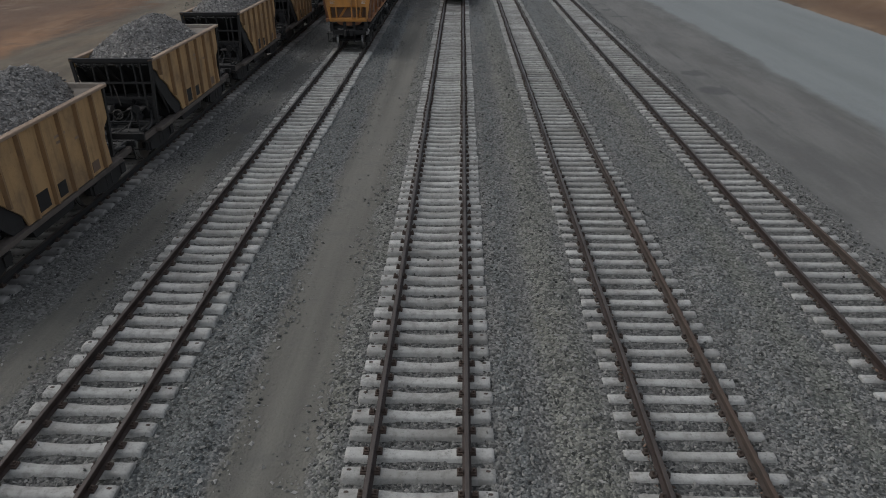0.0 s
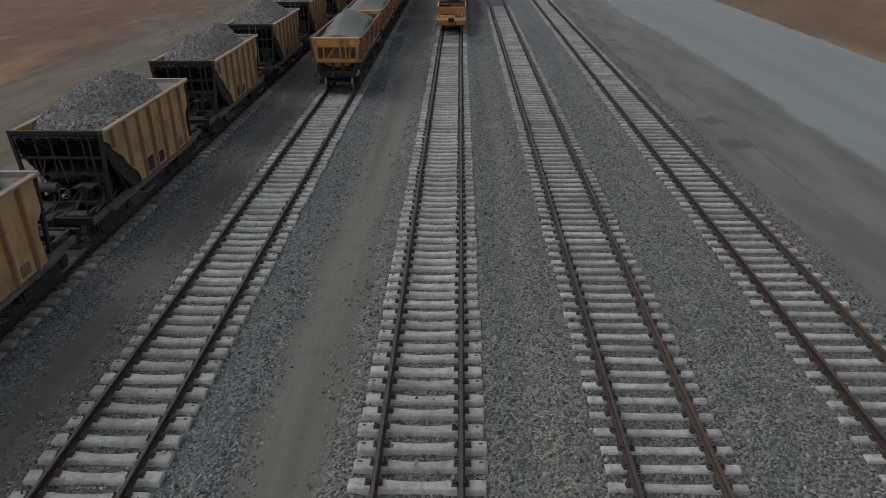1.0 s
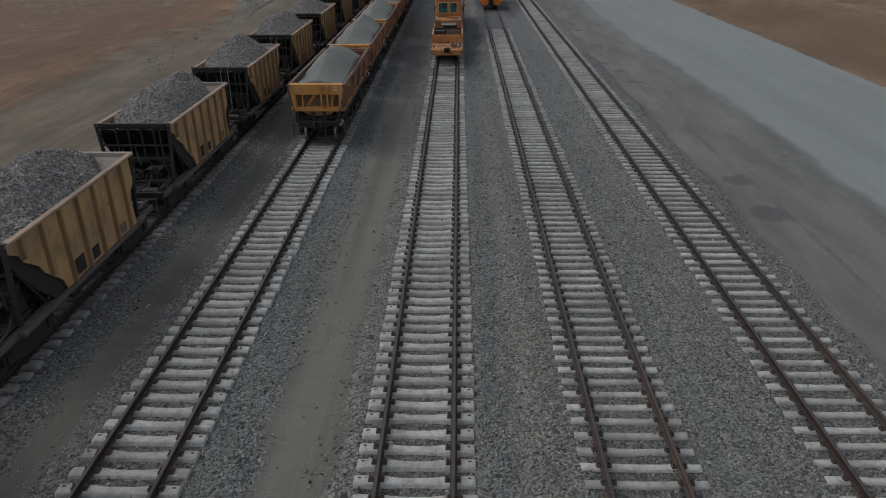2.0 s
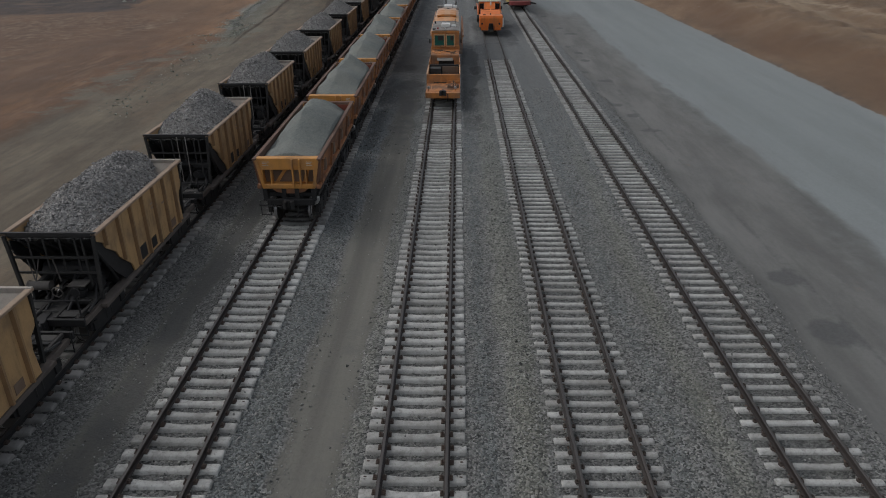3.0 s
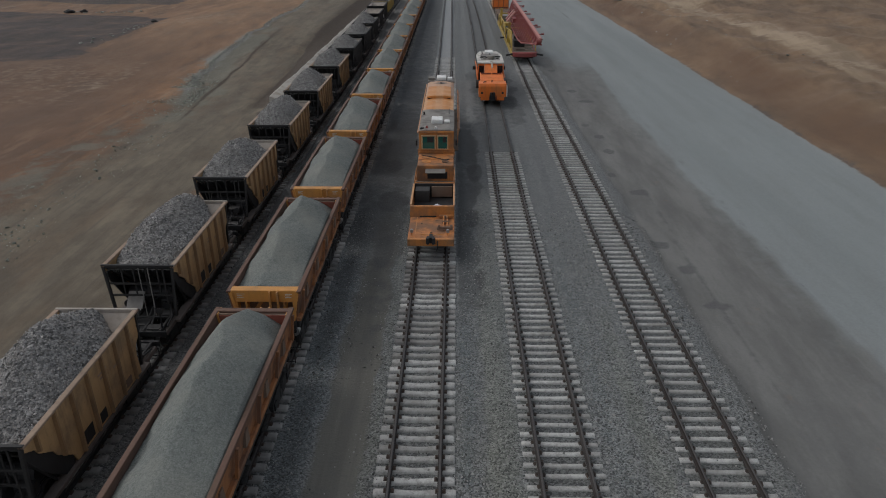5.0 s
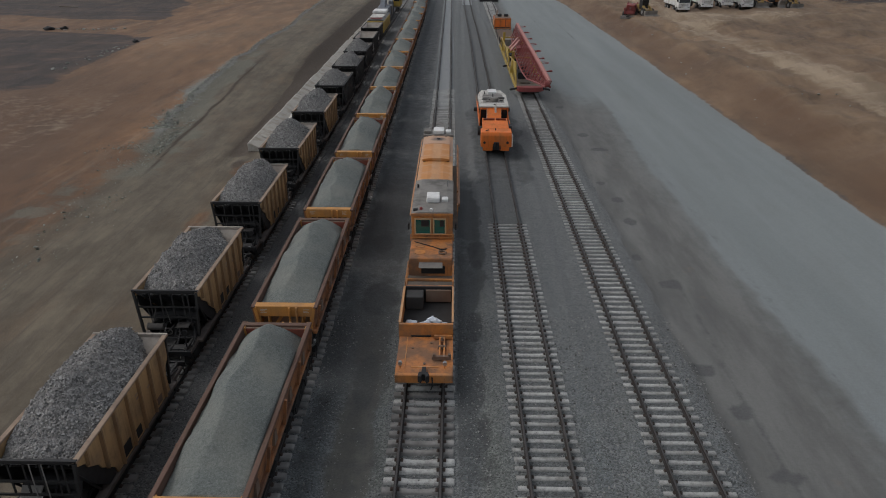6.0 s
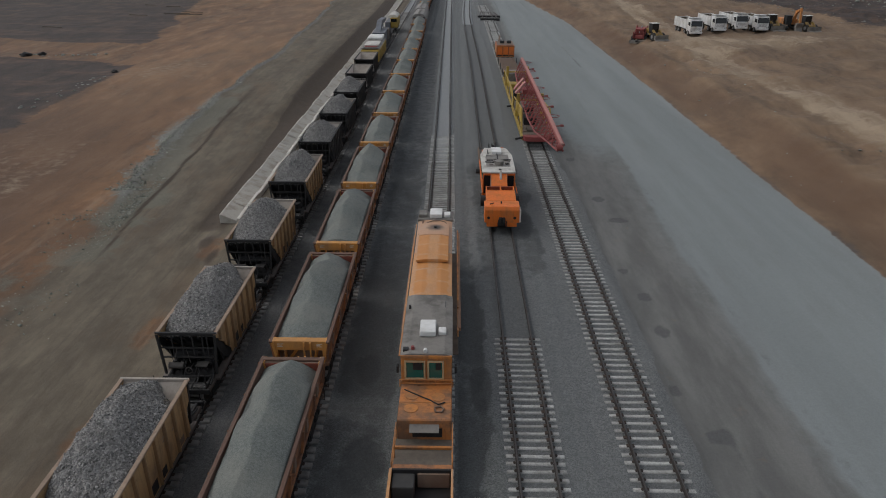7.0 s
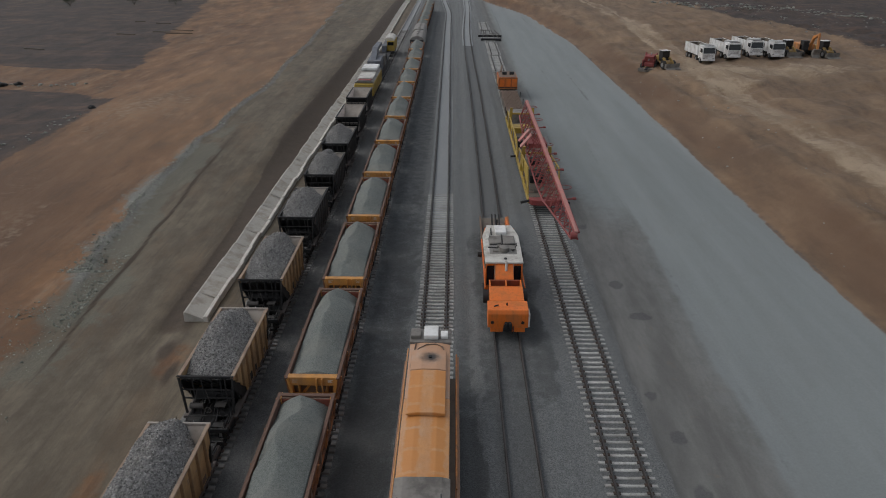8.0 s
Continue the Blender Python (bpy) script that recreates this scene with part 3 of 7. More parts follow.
def build_ground():
    gx = axis_steps(((-2600, -400, 200), (-400, -100, 15), (-100, -34, 1.6), (-34, -28, 0.6), (-28, -23.4, 0.2), (-23.4, -19.4, 0.5), (-19.4, -14, 0.25), (-14, 13, 0.25), (13, 20.5, 0.3), (20.5, 29, 0.8), (29, 40, 0.45), (40, 110, 1.6), (110, 400, 18), (400, 2600, 200)))
    gy = axis_steps(((-2600, -300, 200), (-300, -30, 15), (-30, -12, 1.5), (-12, 110, 0.5), (110, 240, 1.2), (240, 400, 4), (400, 800, 25), (800, 3400, 200)))
    X, Y = np.meshgrid(gx, gy)
    x, y = X.ravel(), Y.ravel()
    z = ground_height(x, y)
    nx, ny = len(gx), len(gy)
    i = (np.arange(ny - 1)[:, None] * nx + np.arange(nx - 1)[None, :]).ravel()
    faces = np.stack([i, i + 1, i + 1 + nx, i + nx], 1)
    me = bpy.data.meshes.new("ground")
    me.from_pydata(np.stack([x, y, z], 1).tolist(), [], faces.tolist())
    me.polygons.foreach_set("use_smooth", [True] * len(me.polygons))
    w1 = 0.35 * (wave_noise(x, y, 1.3, 61) - 0.5)
    zones = {}
    zones["z_path"] = np.maximum(band(x + w1, -3.45, -1.8, 0.35) * (1 - 0.7 * smoothstep(45, 70, y)), 0.9 * band(x + w1, -9.0, -7.95, 0.35))
    # darker grey ground beside the wagons and the middle machine
    dark_grey = band(x + 2 * w1, -4.8, -1.5, 0.5) * smoothstep(42, 58, y) * (1 - 0.4 * smoothstep(88, 115, y)) * (0.48 + 0.45 * wave_noise(x, y, 6, 62))
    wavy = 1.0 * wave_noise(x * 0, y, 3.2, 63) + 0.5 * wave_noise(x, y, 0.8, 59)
    dark_grey = np.maximum(dark_grey, smoothstep(1.3, 1.5, x) * (1 - smoothstep(1.9 + wavy, 2.15 + wavy, x)) * smoothstep(44, 56, y) * (1 - smoothstep(84, 100, y)) * (0.52 + 0.34 * wave_noise(x, y, 2, 58)))
    # shade around the machine on the fourth track, painted into the ground
    dark_grey = np.maximum(dark_grey, band(x + 3 * w1, 2.7, 7.6, 0.3) * smoothstep(79, 85, y) * (1 - smoothstep(102, 116, y)) * (0.36 + 0.42 * wave_noise(x, y, 2.5, 64)))
    dark_grey = np.maximum(dark_grey, (0.5 + 0.12 * wave_noise(x, y * 0.3, 5, 60)) * band(x + w1, -4.9, -1.6, 0.4) * smoothstep(95, 115, y))
    dark_grey = np.maximum(dark_grey, band(x + w1, -9.0, -7.9, 0.4) * (0.18 + 0.42 * smoothstep(12, 30, y) + 0.26 * wave_noise(x, y, 7, 65)))
    dark_grey = np.maximum(dark_grey, 0.5 * band(x, -13.0, -7.0, 0.3) * smoothstep(60, 90, y) * (1 - 0.5 * smoothstep(100, 140, y)))
    zones["z_dark_grey"] = dark_grey
    zones["z_warm"] = (1 - 0.85 * smoothstep(55, 85, y)) * np.maximum(0.6 * band(x + w1, -1.9, -1.25, 0.25), 0.75 * np.maximum(band(x + w1, 2.3, 3.4, 0.35), 0.7 * band(x, 3.4, 4.2, 0.3) * smoothstep(15, 35, y)))
    zones["z_warm"] = np.maximum(zones["z_warm"], 0.7 * band(x + w1, 7.3, 8.2, 0.3) * (1 - smoothstep(40, 70, y)))
    zones["z_cool"] = np.maximum(0.72 * band(x + w1, -4.9, -3.5, 0.3), np.maximum(0.6 * band(x + w1, 1.35, 2.1, 0.25), np.maximum(0.55 * band(x + w1, 6.2, 7.1, 0.3), 0.5 * band(x + w1, 6.4, 8.7, 0.4) * (1 - smoothstep(14, 26, y)))))
    bank = 12.0 + w1 - 1.5 * smoothstep(95, 130, y)
    zones["z_shoulder"] = smoothstep(bank - 0.25, bank + 0.25, x)
    zones["z_road"] = (0.42 * smoothstep(13.2, 17.5, x + 1.5 * (wave_noise(x, y, 22, 66) - 0.5)) + 0.58 * smoothstep(17.7, 18.9, x + 0.9 * (wave_noise(x * 0, y, 18, 66) - 0.5) + w1)) * (1 - 0.5 * smoothstep(70, 20, y) * wave_noise(x, y, 8, 67))
    zones["z_road"] = np.maximum(zones["z_road"], smoothstep(92, 128, y) * (0.35 * smoothstep(10.2, 12.0, x) + 0.5 * smoothstep(11.5, 16.5, x)))
    edge = east_edge(x, y)
    ridge = ridge_line(y)
    zones["z_grit"] = ((1 - 0.65 * smoothstep(125, 165, y)) * 0.95 * np.exp(-((x - ridge + 0.4) / (0.7 + 1.5 * np.exp(-((y - 108) / 22) ** 2))) ** 2) * smoothstep(92, 101, y) * (0.2 + 0.75 * wave_noise(x, y, 3.0, 46)))
    loose = (1.2 + 2.0 * smoothstep(52, 68, y)) * (1 - smoothstep(75, 98, y))
    zones["z_green"] = (np.exp(-((x + 27.0 + 3.0 * (wave_noise(x * 0, y, 18, 47) - 0.5)) / 3.2) ** 2) * (0.35 + 0.65 * smoothstep(50, 68, y)) * smoothstep(22, 48, y) * (1 - smoothstep(92, 104, y)) + 1.5 * np.exp(-((x - ridge - 1.9) / 1.9) ** 2) * smoothstep(88, 98, y) * (1 - 0.75 * smoothstep(130, 150, y))) * (0.05 + 1.0 * wave_noise(x, y, 2.2, 48))
    zones["z_lane"] = smoothstep(-13.3, -14.0, x + w1) * (1 - 0.6 * np.exp(-((x - ridge) / 0.9) ** 2) * smoothstep(90, 99, y))
    bend = 0.9 * smoothstep(200, 320, y)
    cutsoil = np.maximum(band(x + bend, -18.9 - 1.6 * smoothstep(100, 140, y), -16.5, 0.3), 0.5 * band(x + bend, -14.4, -13.7, 0.3)) * smoothstep(88, 94, y)
    rut_at = rut_line(y)
    worn_edge = np.exp(-((x - rut_at) / 0.2) ** 2) * smoothstep(80, 90, y) * (1 - smoothstep(126, 150, y)) * (0.6 + 0.4 * wave_noise(x, y, 3, 96))
    cutsoil = np.maximum(cutsoil, worn_edge)
    for px, py, rx, ry in ((-17.2, 88.6, 0.7, 1.6), (-16.0, 86.0, 0.5, 2.0)):
        cutsoil = np.maximum(cutsoil, 0.8 * np.exp(-(((x - px) / rx) ** 2 + ((y - py) / ry) ** 2)))
    zones["z_cut"] = cutsoil
    bed = -0.0042 * np.clip(y - 95.0, 0, 165) - 2.6 * smoothstep(285, 360, y)
    zones["z_bed"] = (0.5 * band(x - bed, -1.35, 1.35, 0.1) + 0.5 * band(x - bed, -0.66, 0.66, 0.06)) * smoothstep(96, 118, y)
    bed0 = -11.38 - 1.2 * smoothstep(110, 170, y)
    zones["z_bed"] = np.maximum(zones["z_bed"], 0.75 * band(x - bed0, -1.3, 1.3, 0.15) * smoothstep(208, 214, y))
    bed3 = 4.77 - 0.4 * smoothstep(150, 222, y) + 1.3 * smoothstep(230, 320, y)
    zones["z_bed"] = np.maximum(zones["z_bed"], band(x - bed3, -1.3, 1.3, 0.1) * smoothstep(220.5, 222, y))
    zones["z_brown"] = np.maximum(smoothstep(edge - 0.3, edge + 0.4, x), smoothstep(ridge + 0.5 + loose, ridge - 1.5 - loose, x))
    for px, py, rx, ry in ((-16.4, 87.4, 1.2, 2.6), (-16.3, 75.8, 0.9, 2.8), (-15.8, 66.5, 0.8, 2.2)):
        zones["z_brown"] = np.maximum(zones["z_brown"], 0.58 * np.exp(-(((x - px) / rx) ** 2 + ((y - py) / ry) ** 2) ** 2))
    tr = np.interp(y, (60, 128, 154, 175, 188, 221, 258, 300), (42.0, 42.6, 42.7, 44.5, 45.8, 46.8, 46.8, 48.0)) + 1.2 * (wave_noise(x * 0, y, 22, 68) - 0.5)
    lanes = 0.85 * np.maximum(band(x, tr - 2.6, tr - 0.4, 0.7), band(x, tr + 0.2, tr + 2.6, 0.7)) * smoothstep(60, 95, y) * (0.6 + 0.55 * wave_noise(x, y * 0.3, 2.5, 69))
    lanes = np.maximum(lanes, 0.75 * band(y - 1.55 * (x - 43), 152, 160, 2.5) * band(x, 42, 60, 2) * (0.5 + 0.5 * wave_noise(x, y, 4, 76)))
    park = 0.75 * np.exp(-(((x - 55) / 22) ** 2 + ((y - 176) / 9) ** 2))
    west_tan = smoothstep(-34, -38, x) * (0.62 * wave_noise(x * 1.0, y * 0.35, 9, 70) + 0.2 * wave_noise(x, y, 3, 71)) * 0.6
    west_tan = np.maximum(west_tan, 0.3 * band(y + 0.25 * (x + 60), 166, 184, 3) * smoothstep(-46, -54, x))
    zones["z_tan"] = np.maximum(np.maximum(lanes, park), west_tan)
    rim = -50.0 - 0.10 * np.clip(y - 130, 0, 400) + 4 * (wave_noise(x, y, 10, 72) - 0.5)
    wob = 5 * (wave_noise(x, y, 11, 55) - 0.5) + 2 * (wave_noise(x, y, 3.5, 56) - 0.5)
    field = smoothstep(rim + 1, rim - 1, x) * smoothstep(112, 118, y - 0.25 * (x + 60) + wob) * (1 - band(y + 0.25 * (x + 60) + wob, 165, 186, 1.5))
    rim2 = -62.0 - 0.22 * np.clip(y - 185, 0, 400) + 5 * (wave_noise(x, y, 14, 73) - 0.5)
    field = field * np.where(y + 0.25 * (x + 60) + wob > 175, smoothstep(rim2 + 1, rim2 - 1, x), 1.0)
    ex = x - 87.0 + 0.09 * (y - 200) + 9 * (wave_noise(x, y, 14, 74) - 0.5)
    east = smoothstep(-3, 4, ex) * smoothstep(188, 202, y)
    zones["z_dark"] = np.maximum(field, east) * (0.75 + 0.3 * wave_noise(x, y, 5, 75))
    rut = np.zeros_like(x)
    for c, s in ((13.9, 1), (18.3, 2), (22.5, 3)):
        line = c + 1.2 * (wave_noise(x * 0, y, 25, 80 + s) - 0.5)
        rut = np.maximum(rut, 0.55 * np.exp(-((x - line) / 0.3) ** 2) * (0.75 if s == 2 else smoothstep(0.45, 0.7, wave_noise(x * 0 + 5 * s, y, 14, 85 + s))))
    # besides the wheel ruts: plain dark patches on the shoulder and near the machines
    for px, py, rx, ry in ((13.45, 27.7, 0.85, 0.9), (13.55, 31.6, 0.8, 0.65), (13.3, 76.5, 0.5, 0.7), (13.5, 67.2, 0.75, 0.6), (12.6, 58.8, 0.7, 0.6), (13.2, 55.8, 0.6, 0.45), (13.5, 51.9, 0.8, 0.35), (12.4, 70.7, 0.4, 0.5), (13.7, 98.5, 0.6, 0.8), (14.4, 93.6, 0.9, 0.6), (13.3, 80.7, 0.5, 0.6), (12.8, 84.4, 0.4, 0.5), (13.0, 110, 0.5, 0.6), (-2.7, 65.0, 1.1, 1.9), (-3.2, 72.0, 0.7, 1.6), (-2.6, 57.5, 0.6, 2.2), (2.3, 62.0, 0.45, 1.6), (2.6, 70.5, 0.6, 2.4), (6.6, 92.0, 0.8, 3.2), (2.5, 54.0, 0.3, 1.2)):
        rut = np.maximum(rut, np.exp(-(((x - px) / rx) ** 2 + ((y - py) / ry) ** 2) ** 2))
    # a thin dark line along the road's eastern edge
    rut = np.maximum(rut, 0.6 * np.exp(-((x - edge - 0.25) / 0.4) ** 2) * (0.5 + 0.6 * wave_noise(x, y, 2.0, 90)))
    zones["z_rut_dark"] = rut
    crib = np.zeros_like(x)
    for k in range(1, 5):
        crib = np.maximum(crib, band(x, TRACK_X[k] - 1.15, TRACK_X[k] + 1.15, 0.12))
    crib = np.maximum(crib, 0.5 * band(x, -10.3, -6.9, 0.2))
    zones["z_crib"] = crib * np.where(x > 3, 0.85 + 0.25 * smoothstep(22, 40, y), 0.75) * (0.75 + 0.4 * wave_noise(x, y, 3.0, 91))
    # both grow with y: bluer, brighter ballast, then less contrast from stone to stone
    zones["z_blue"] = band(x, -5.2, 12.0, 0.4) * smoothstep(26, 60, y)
    zones["z_even"] = smoothstep(38, 66, y)
    zones["z_dun"] = smoothstep(20, 35, x)
    zones["z_pale"] = np.exp(-((x - ridge + 7) / 9.0) ** 2) * smoothstep(110, 135, y) * (0.35 + 0.75 * wave_noise(x, y * 0.5, 5, 77))
    # darker brown in the west and on the face of the eastern bank
    zones["z_deep_brown"] = smoothstep(-28, -37, x) * (1 - 0.75 * smoothstep(110, 150, y)) * (0.6 + 0.5 * wave_noise(x, y, 9, 78)) + 1.0 * band(x - edge, 1.0, 5.5, 1.0) * (0.3 + 0.8 * wave_noise(x, y * 0.4, 3.5, 79))
    for name, w in zones.items():
        a = me.attributes.new(name, "FLOAT", "POINT")
        a.data.foreach_set("value", np.clip(w, 0, 1).astype(np.float32))
    me.materials.append(GROUND)
    return tagged(new("ground", me), "grey ballast yard with sandy paths and bare brown earth around", "ground", kind="structure")


build_ground()


# ---- tracks ----
RAIL_OUT = ((-0.075, -0.18), (-0.075, -0.165), (-0.012, -0.145), (-0.012, -0.045), (-0.0365, -0.035), (-0.0365, -0.006), (-0.028, 0.0),
            (0.028, 0.0), (0.0365, -0.006), (0.0365, -0.035), (0.012, -0.045), (0.012, -0.145), (0.075, -0.165), (0.075, -0.18))


def rail_mesh(k, side, y0, y1):
    ys = [y0] + [y for y in range(-70, 420, 10) if y0 < y < y1 and (y > 100 or y % 50 == 0)] + [y1]
    verts, faces = [], []
    n = len(RAIL_OUT)
    for y in ys:
        cx = side * HALF + drift(k, y)
        verts += [(cx + a, y, RAIL + b) for a, b in RAIL_OUT]
    for s in range(len(ys) - 1):
        for j in range(n):
            a, b = s * n + j, s * n + (j + 1) % n
            faces.append((a, b, b + n, a + n))
    faces.append(tuple(range(n))[::-1])
    faces.append(tuple(range((len(ys) - 1) * n, len(ys) * n)))
    me = bpy.data.meshes.new("rail")
    me.from_pydata(verts, [], faces)
    for f in me.polygons:
        if f.normal.z > 0.6 and f.center.z > RAIL - 0.008:
            f.material_index = 1
    return me


def sleeper_geometry(stations):
    """A concrete sleeper with blunt ends, through (x, top, half width) given for one half."""
    stations = tuple((-x, top, w) for x, top, w in stations[::-1]) + stations[1:]
    verts, faces = [], []
    for x, top, w in stations:
        verts += [(x, -w - 0.05, -0.2), (x, -w - 0.008, top - 0.03), (x, -w + 0.02, top), (x, w - 0.02, top), (x, w + 0.008, top - 0.03), (x, w + 0.05, -0.2)]
    n = 6
    for s in range(len(stations) - 1):
        for j in range(n - 1):
            a, b = s * n + j, s * n + j + 1
            faces.append((a, a + n, b + n, b))
    faces.append(tuple(range(n)))
    faces.append(tuple(range((len(stations) - 1) * n, len(stations) * n))[::-1])
    return np.array(verts), faces


def sleeper_mesh(shape, material, dimple=False):
    verts, faces = [tuple(p) for p in shape[0]], list(shape[1])
    shell = len(faces)
    for side in (-1, 1) if dimple else ():
        base = len(verts)
        ring = [(side * 1.15 + 0.04 * c, 0.045 + 0.024 * d) for c, d in ((-1, -0.7), (0.3, -1), (1, -0.4), (0.8, 0.8), (-0.4, 1), (-1, 0.5))]
        verts += [(x, y, -0.03) for x, y in ring] + [(x, y, 0.006) for x, y in ring]
        faces += [tuple(base + 6 + j for j in range(6))] + [(base + j, base + (j + 1) % 6, base + 6 + (j + 1) % 6, base + 6 + j) for j in range(6)]
    me = bpy.data.meshes.new("sleeper")
    me.from_pydata(verts, [], faces)
    me.materials.append(material)
    me.materials.append(CLIP)
    me.polygons.foreach_set("use_smooth", [j < shell for j in range(len(faces))])
    me.polygons.foreach_set("material_index", [int(j >= shell) for j in range(len(faces))])
    end = max(p[0] for p in verts)
    for e in me.edges:
        if all(abs(me.vertices[j].co.x) > end - 0.001 for j in e.vertices):
            e.use_edge_sharp = True
    return me


FULL = sleeper_geometry(((0.0, -0.034, 0.098), (0.3, -0.03, 0.102), (0.62, -0.004, 0.12), (0.97, 0.004, 0.132), (1.2, -0.002, 0.132), (1.262, -0.008, 0.13), (1.275, -0.03, 0.126)))
THIN = sleeper_geometry(((0.0, -0.016, 0.082), (0.4, -0.012, 0.084), (0.7, 0.0, 0.09), (1.2, 0.0, 0.092), (1.268, -0.004, 0.09), (1.275, -0.02, 0.088)))
sleeper_me = sleeper_mesh(FULL, CONCRETE)
dimpled_me = sleeper_mesh(FULL, CONCRETE, True)
dark_sleeper_me = sleeper_mesh(FULL, DARKCONC)
thin_me = sleeper_mesh(THIN, CONCRETE)
b = fresh()
for s in (-1, 1):
    box(b, s * 0.115 - 0.05, s * 0.115 + 0.05, -0.075, 0.075, -0.005, 0.035)
    box(b, s * 0.105 - 0.04, s * 0.105 + 0.04, -0.045, 0.045, 0.035, 0.065)
    tube(b, (s * 0.12, 0, 0.065), (s * 0.12, 0, 0.11), 0.02, 6)
box(b, -0.09, 0.09, -0.07, 0.07, -0.006, 0.008)
clip_me = finish(b, "fastening")
clip_me.materials.append(CLIP)
b = fresh()
for s in (-1, 1):
    prism(b, [(s * 0.07, -0.06), (s * 0.15, -0.075), (s * 0.175, 0.01), (s * 0.14, 0.07), (s * 0.07, 0.06)][::s], -0.005, 0.04, "z")
    tube(b, (s * 0.115, 0, 0.03), (s * 0.115, 0.01, 0.085), 0.025, 6)
small_clip_me = finish(b, "fastening")
small_clip_me.materials.append(RUSTRAIL)
# last y of the open sleepers of each track: past these the ballast covers them
SLEEPERS = (250, 260, 118, 75.4, 262)
NEAR = 66.0


def build_track(k):
    root = thing("railway_track", ("steel rails on concrete sleepers under the hopper wagons", "steel rails on concrete sleepers under the dump wagons",
                                   "worn steel rails on pale concrete sleepers in ballast", "rusty rails on sleepers sinking into the ballast",
                                   "brown rusty rails on thin pale concrete sleepers")[k], "railway track", "tracks of the yard", "structure")
    root.location = (TRACK_X[k], 0, 0)
    ends = (360, 360, 380, 345, 265)[k]
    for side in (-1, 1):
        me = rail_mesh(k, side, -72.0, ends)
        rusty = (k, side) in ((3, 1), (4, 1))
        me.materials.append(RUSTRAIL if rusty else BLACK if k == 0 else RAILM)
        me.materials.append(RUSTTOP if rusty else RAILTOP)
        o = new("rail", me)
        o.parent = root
    rng = random.Random(70 + k)
    first = PHASE[k] - PITCH[k] * math.floor((PHASE[k] + 70) / PITCH[k])
    far_v, far_f, far_kind = [], [], []
    y = first
    bare = {2: 345.0, 3: 300.0}.get(k, 0.0)
    while y < max(SLEEPERS[k], bare):
        jig = pose(drift(k, y) + rng.uniform(-0.03, 0.03), y + rng.uniform(-0.02, 0.02), (0.35 if k > 2 else 1.0) * rng.uniform(-0.02, 0.005) - (0.003 + 0.012 * float(smoothstep(46, 68, y)) if k > 2 else 0.06 * float(smoothstep(94, 112, y)) if k == 2 else 0.0), rng.uniform(-1.5, 1.5), rng.uniform(-0.3, 0.3), rng.uniform(-0.7, 0.7)) 
        if -16.0 < y < NEAR:
            o = new("sleeper", thin_me if k > 2 else dark_sleeper_me if k == 0 or (k == 1 and y > 36.0) or (k == 2 and y > 48 and rng.random() < 0.55) else dimpled_me if y < 26 and rng.random() < (0.75 if k == 2 else 0.3) else sleeper_me)
            o.parent = root
            o.matrix_basis = jig
            for side in (-1, 1):
                c = new("fastening", small_clip_me if k > 2 else clip_me)
                c.parent = o
                c.matrix_basis = pose(side * HALF, 0, 0.0)
        else:
            base = len(far_v)
            r = np.array(jig.to_3x3())
            if y < SLEEPERS[k]:
                shape_v, shape_f = THIN if k > 2 else FULL
                far_v += (shape_v @ r.T + np.array(jig.translation)).tolist()
                far_f += [tuple(j + base for j in f) for f in shape_f]
                far_kind += [0] * len(shape_f)
            elif k == 3 and y < 108:
                y += PITCH[k]
                continue
            for side in (-1, 1):
                base = len(far_v)
                c = np.array([(side * HALF + a * (0.12 if y > 108 else 0.17), d * (0.06 if y > 108 else 0.085), e) for e in (-0.01, 0.05) for a, d in ((-1, -1), (1, -1), (1, 1), (-1, 1))])
                far_v += (c @ r.T + np.array(jig.translation)).tolist()
                far_f += [tuple(base + j for j in f) for f in ((4, 5, 6, 7), (0, 1, 5, 4), (1, 2, 6, 5), (2, 3, 7, 6), (3, 0, 4, 7))]
                far_kind += [1] * 5
        y += PITCH[k]
    if far_v:
        me = bpy.data.meshes.new("far_sleepers")
        me.from_pydata(far_v, [], far_f)
        me.materials.append(DARKCONC if k < 2 else CONCRETE)
        me.materials.append(CLIP)
        me.polygons.foreach_set("material_index", far_kind)
        o = tagged(new("far_sleepers", me), kind="stuff")
        o.parent = root
    return root


for track in range(5):
    build_track(track)


def stone_mesh(name, x, y, z, size, rng, material):
    """Many small broken stones as one mesh."""
    n = len(x)
    base = np.array([(1, 0, 0), (-1, 0, 0), (0, 1, 0), (0, -1, 0), (0, 0, 0.75), (0, 0, -0.75)], float)
    tri = np.array([(0, 2, 4), (2, 1, 4), (1, 3, 4), (3, 0, 4), (2, 0, 5), (1, 2, 5), (3, 1, 5), (0, 3, 5)])
    ang = rng.rand(n) * 6.283
    tilt = (rng.rand(n) - 0.5) * 1.6
    stretch = 0.45 + 1.1 * rng.rand(n, 1, 3) ** 1.3
    v = (base[None] + 0.5 * (rng.rand(n, 6, 3) - 0.5)) * stretch * size[:, None, None]
    cs, sn = np.cos(tilt)[:, None], np.sin(tilt)[:, None]
    v = np.stack([v[..., 0], v[..., 1] * cs - v[..., 2] * sn, v[..., 1] * sn + v[..., 2] * cs], -1)
    ca, sa = np.cos(ang)[:, None], np.sin(ang)[:, None]
    v = np.stack([v[..., 0] * ca - v[..., 1] * sa, v[..., 0] * sa + v[..., 1] * ca, v[..., 2]], -1)
    v += np.stack([x, y, z], 1)[:, None, :]
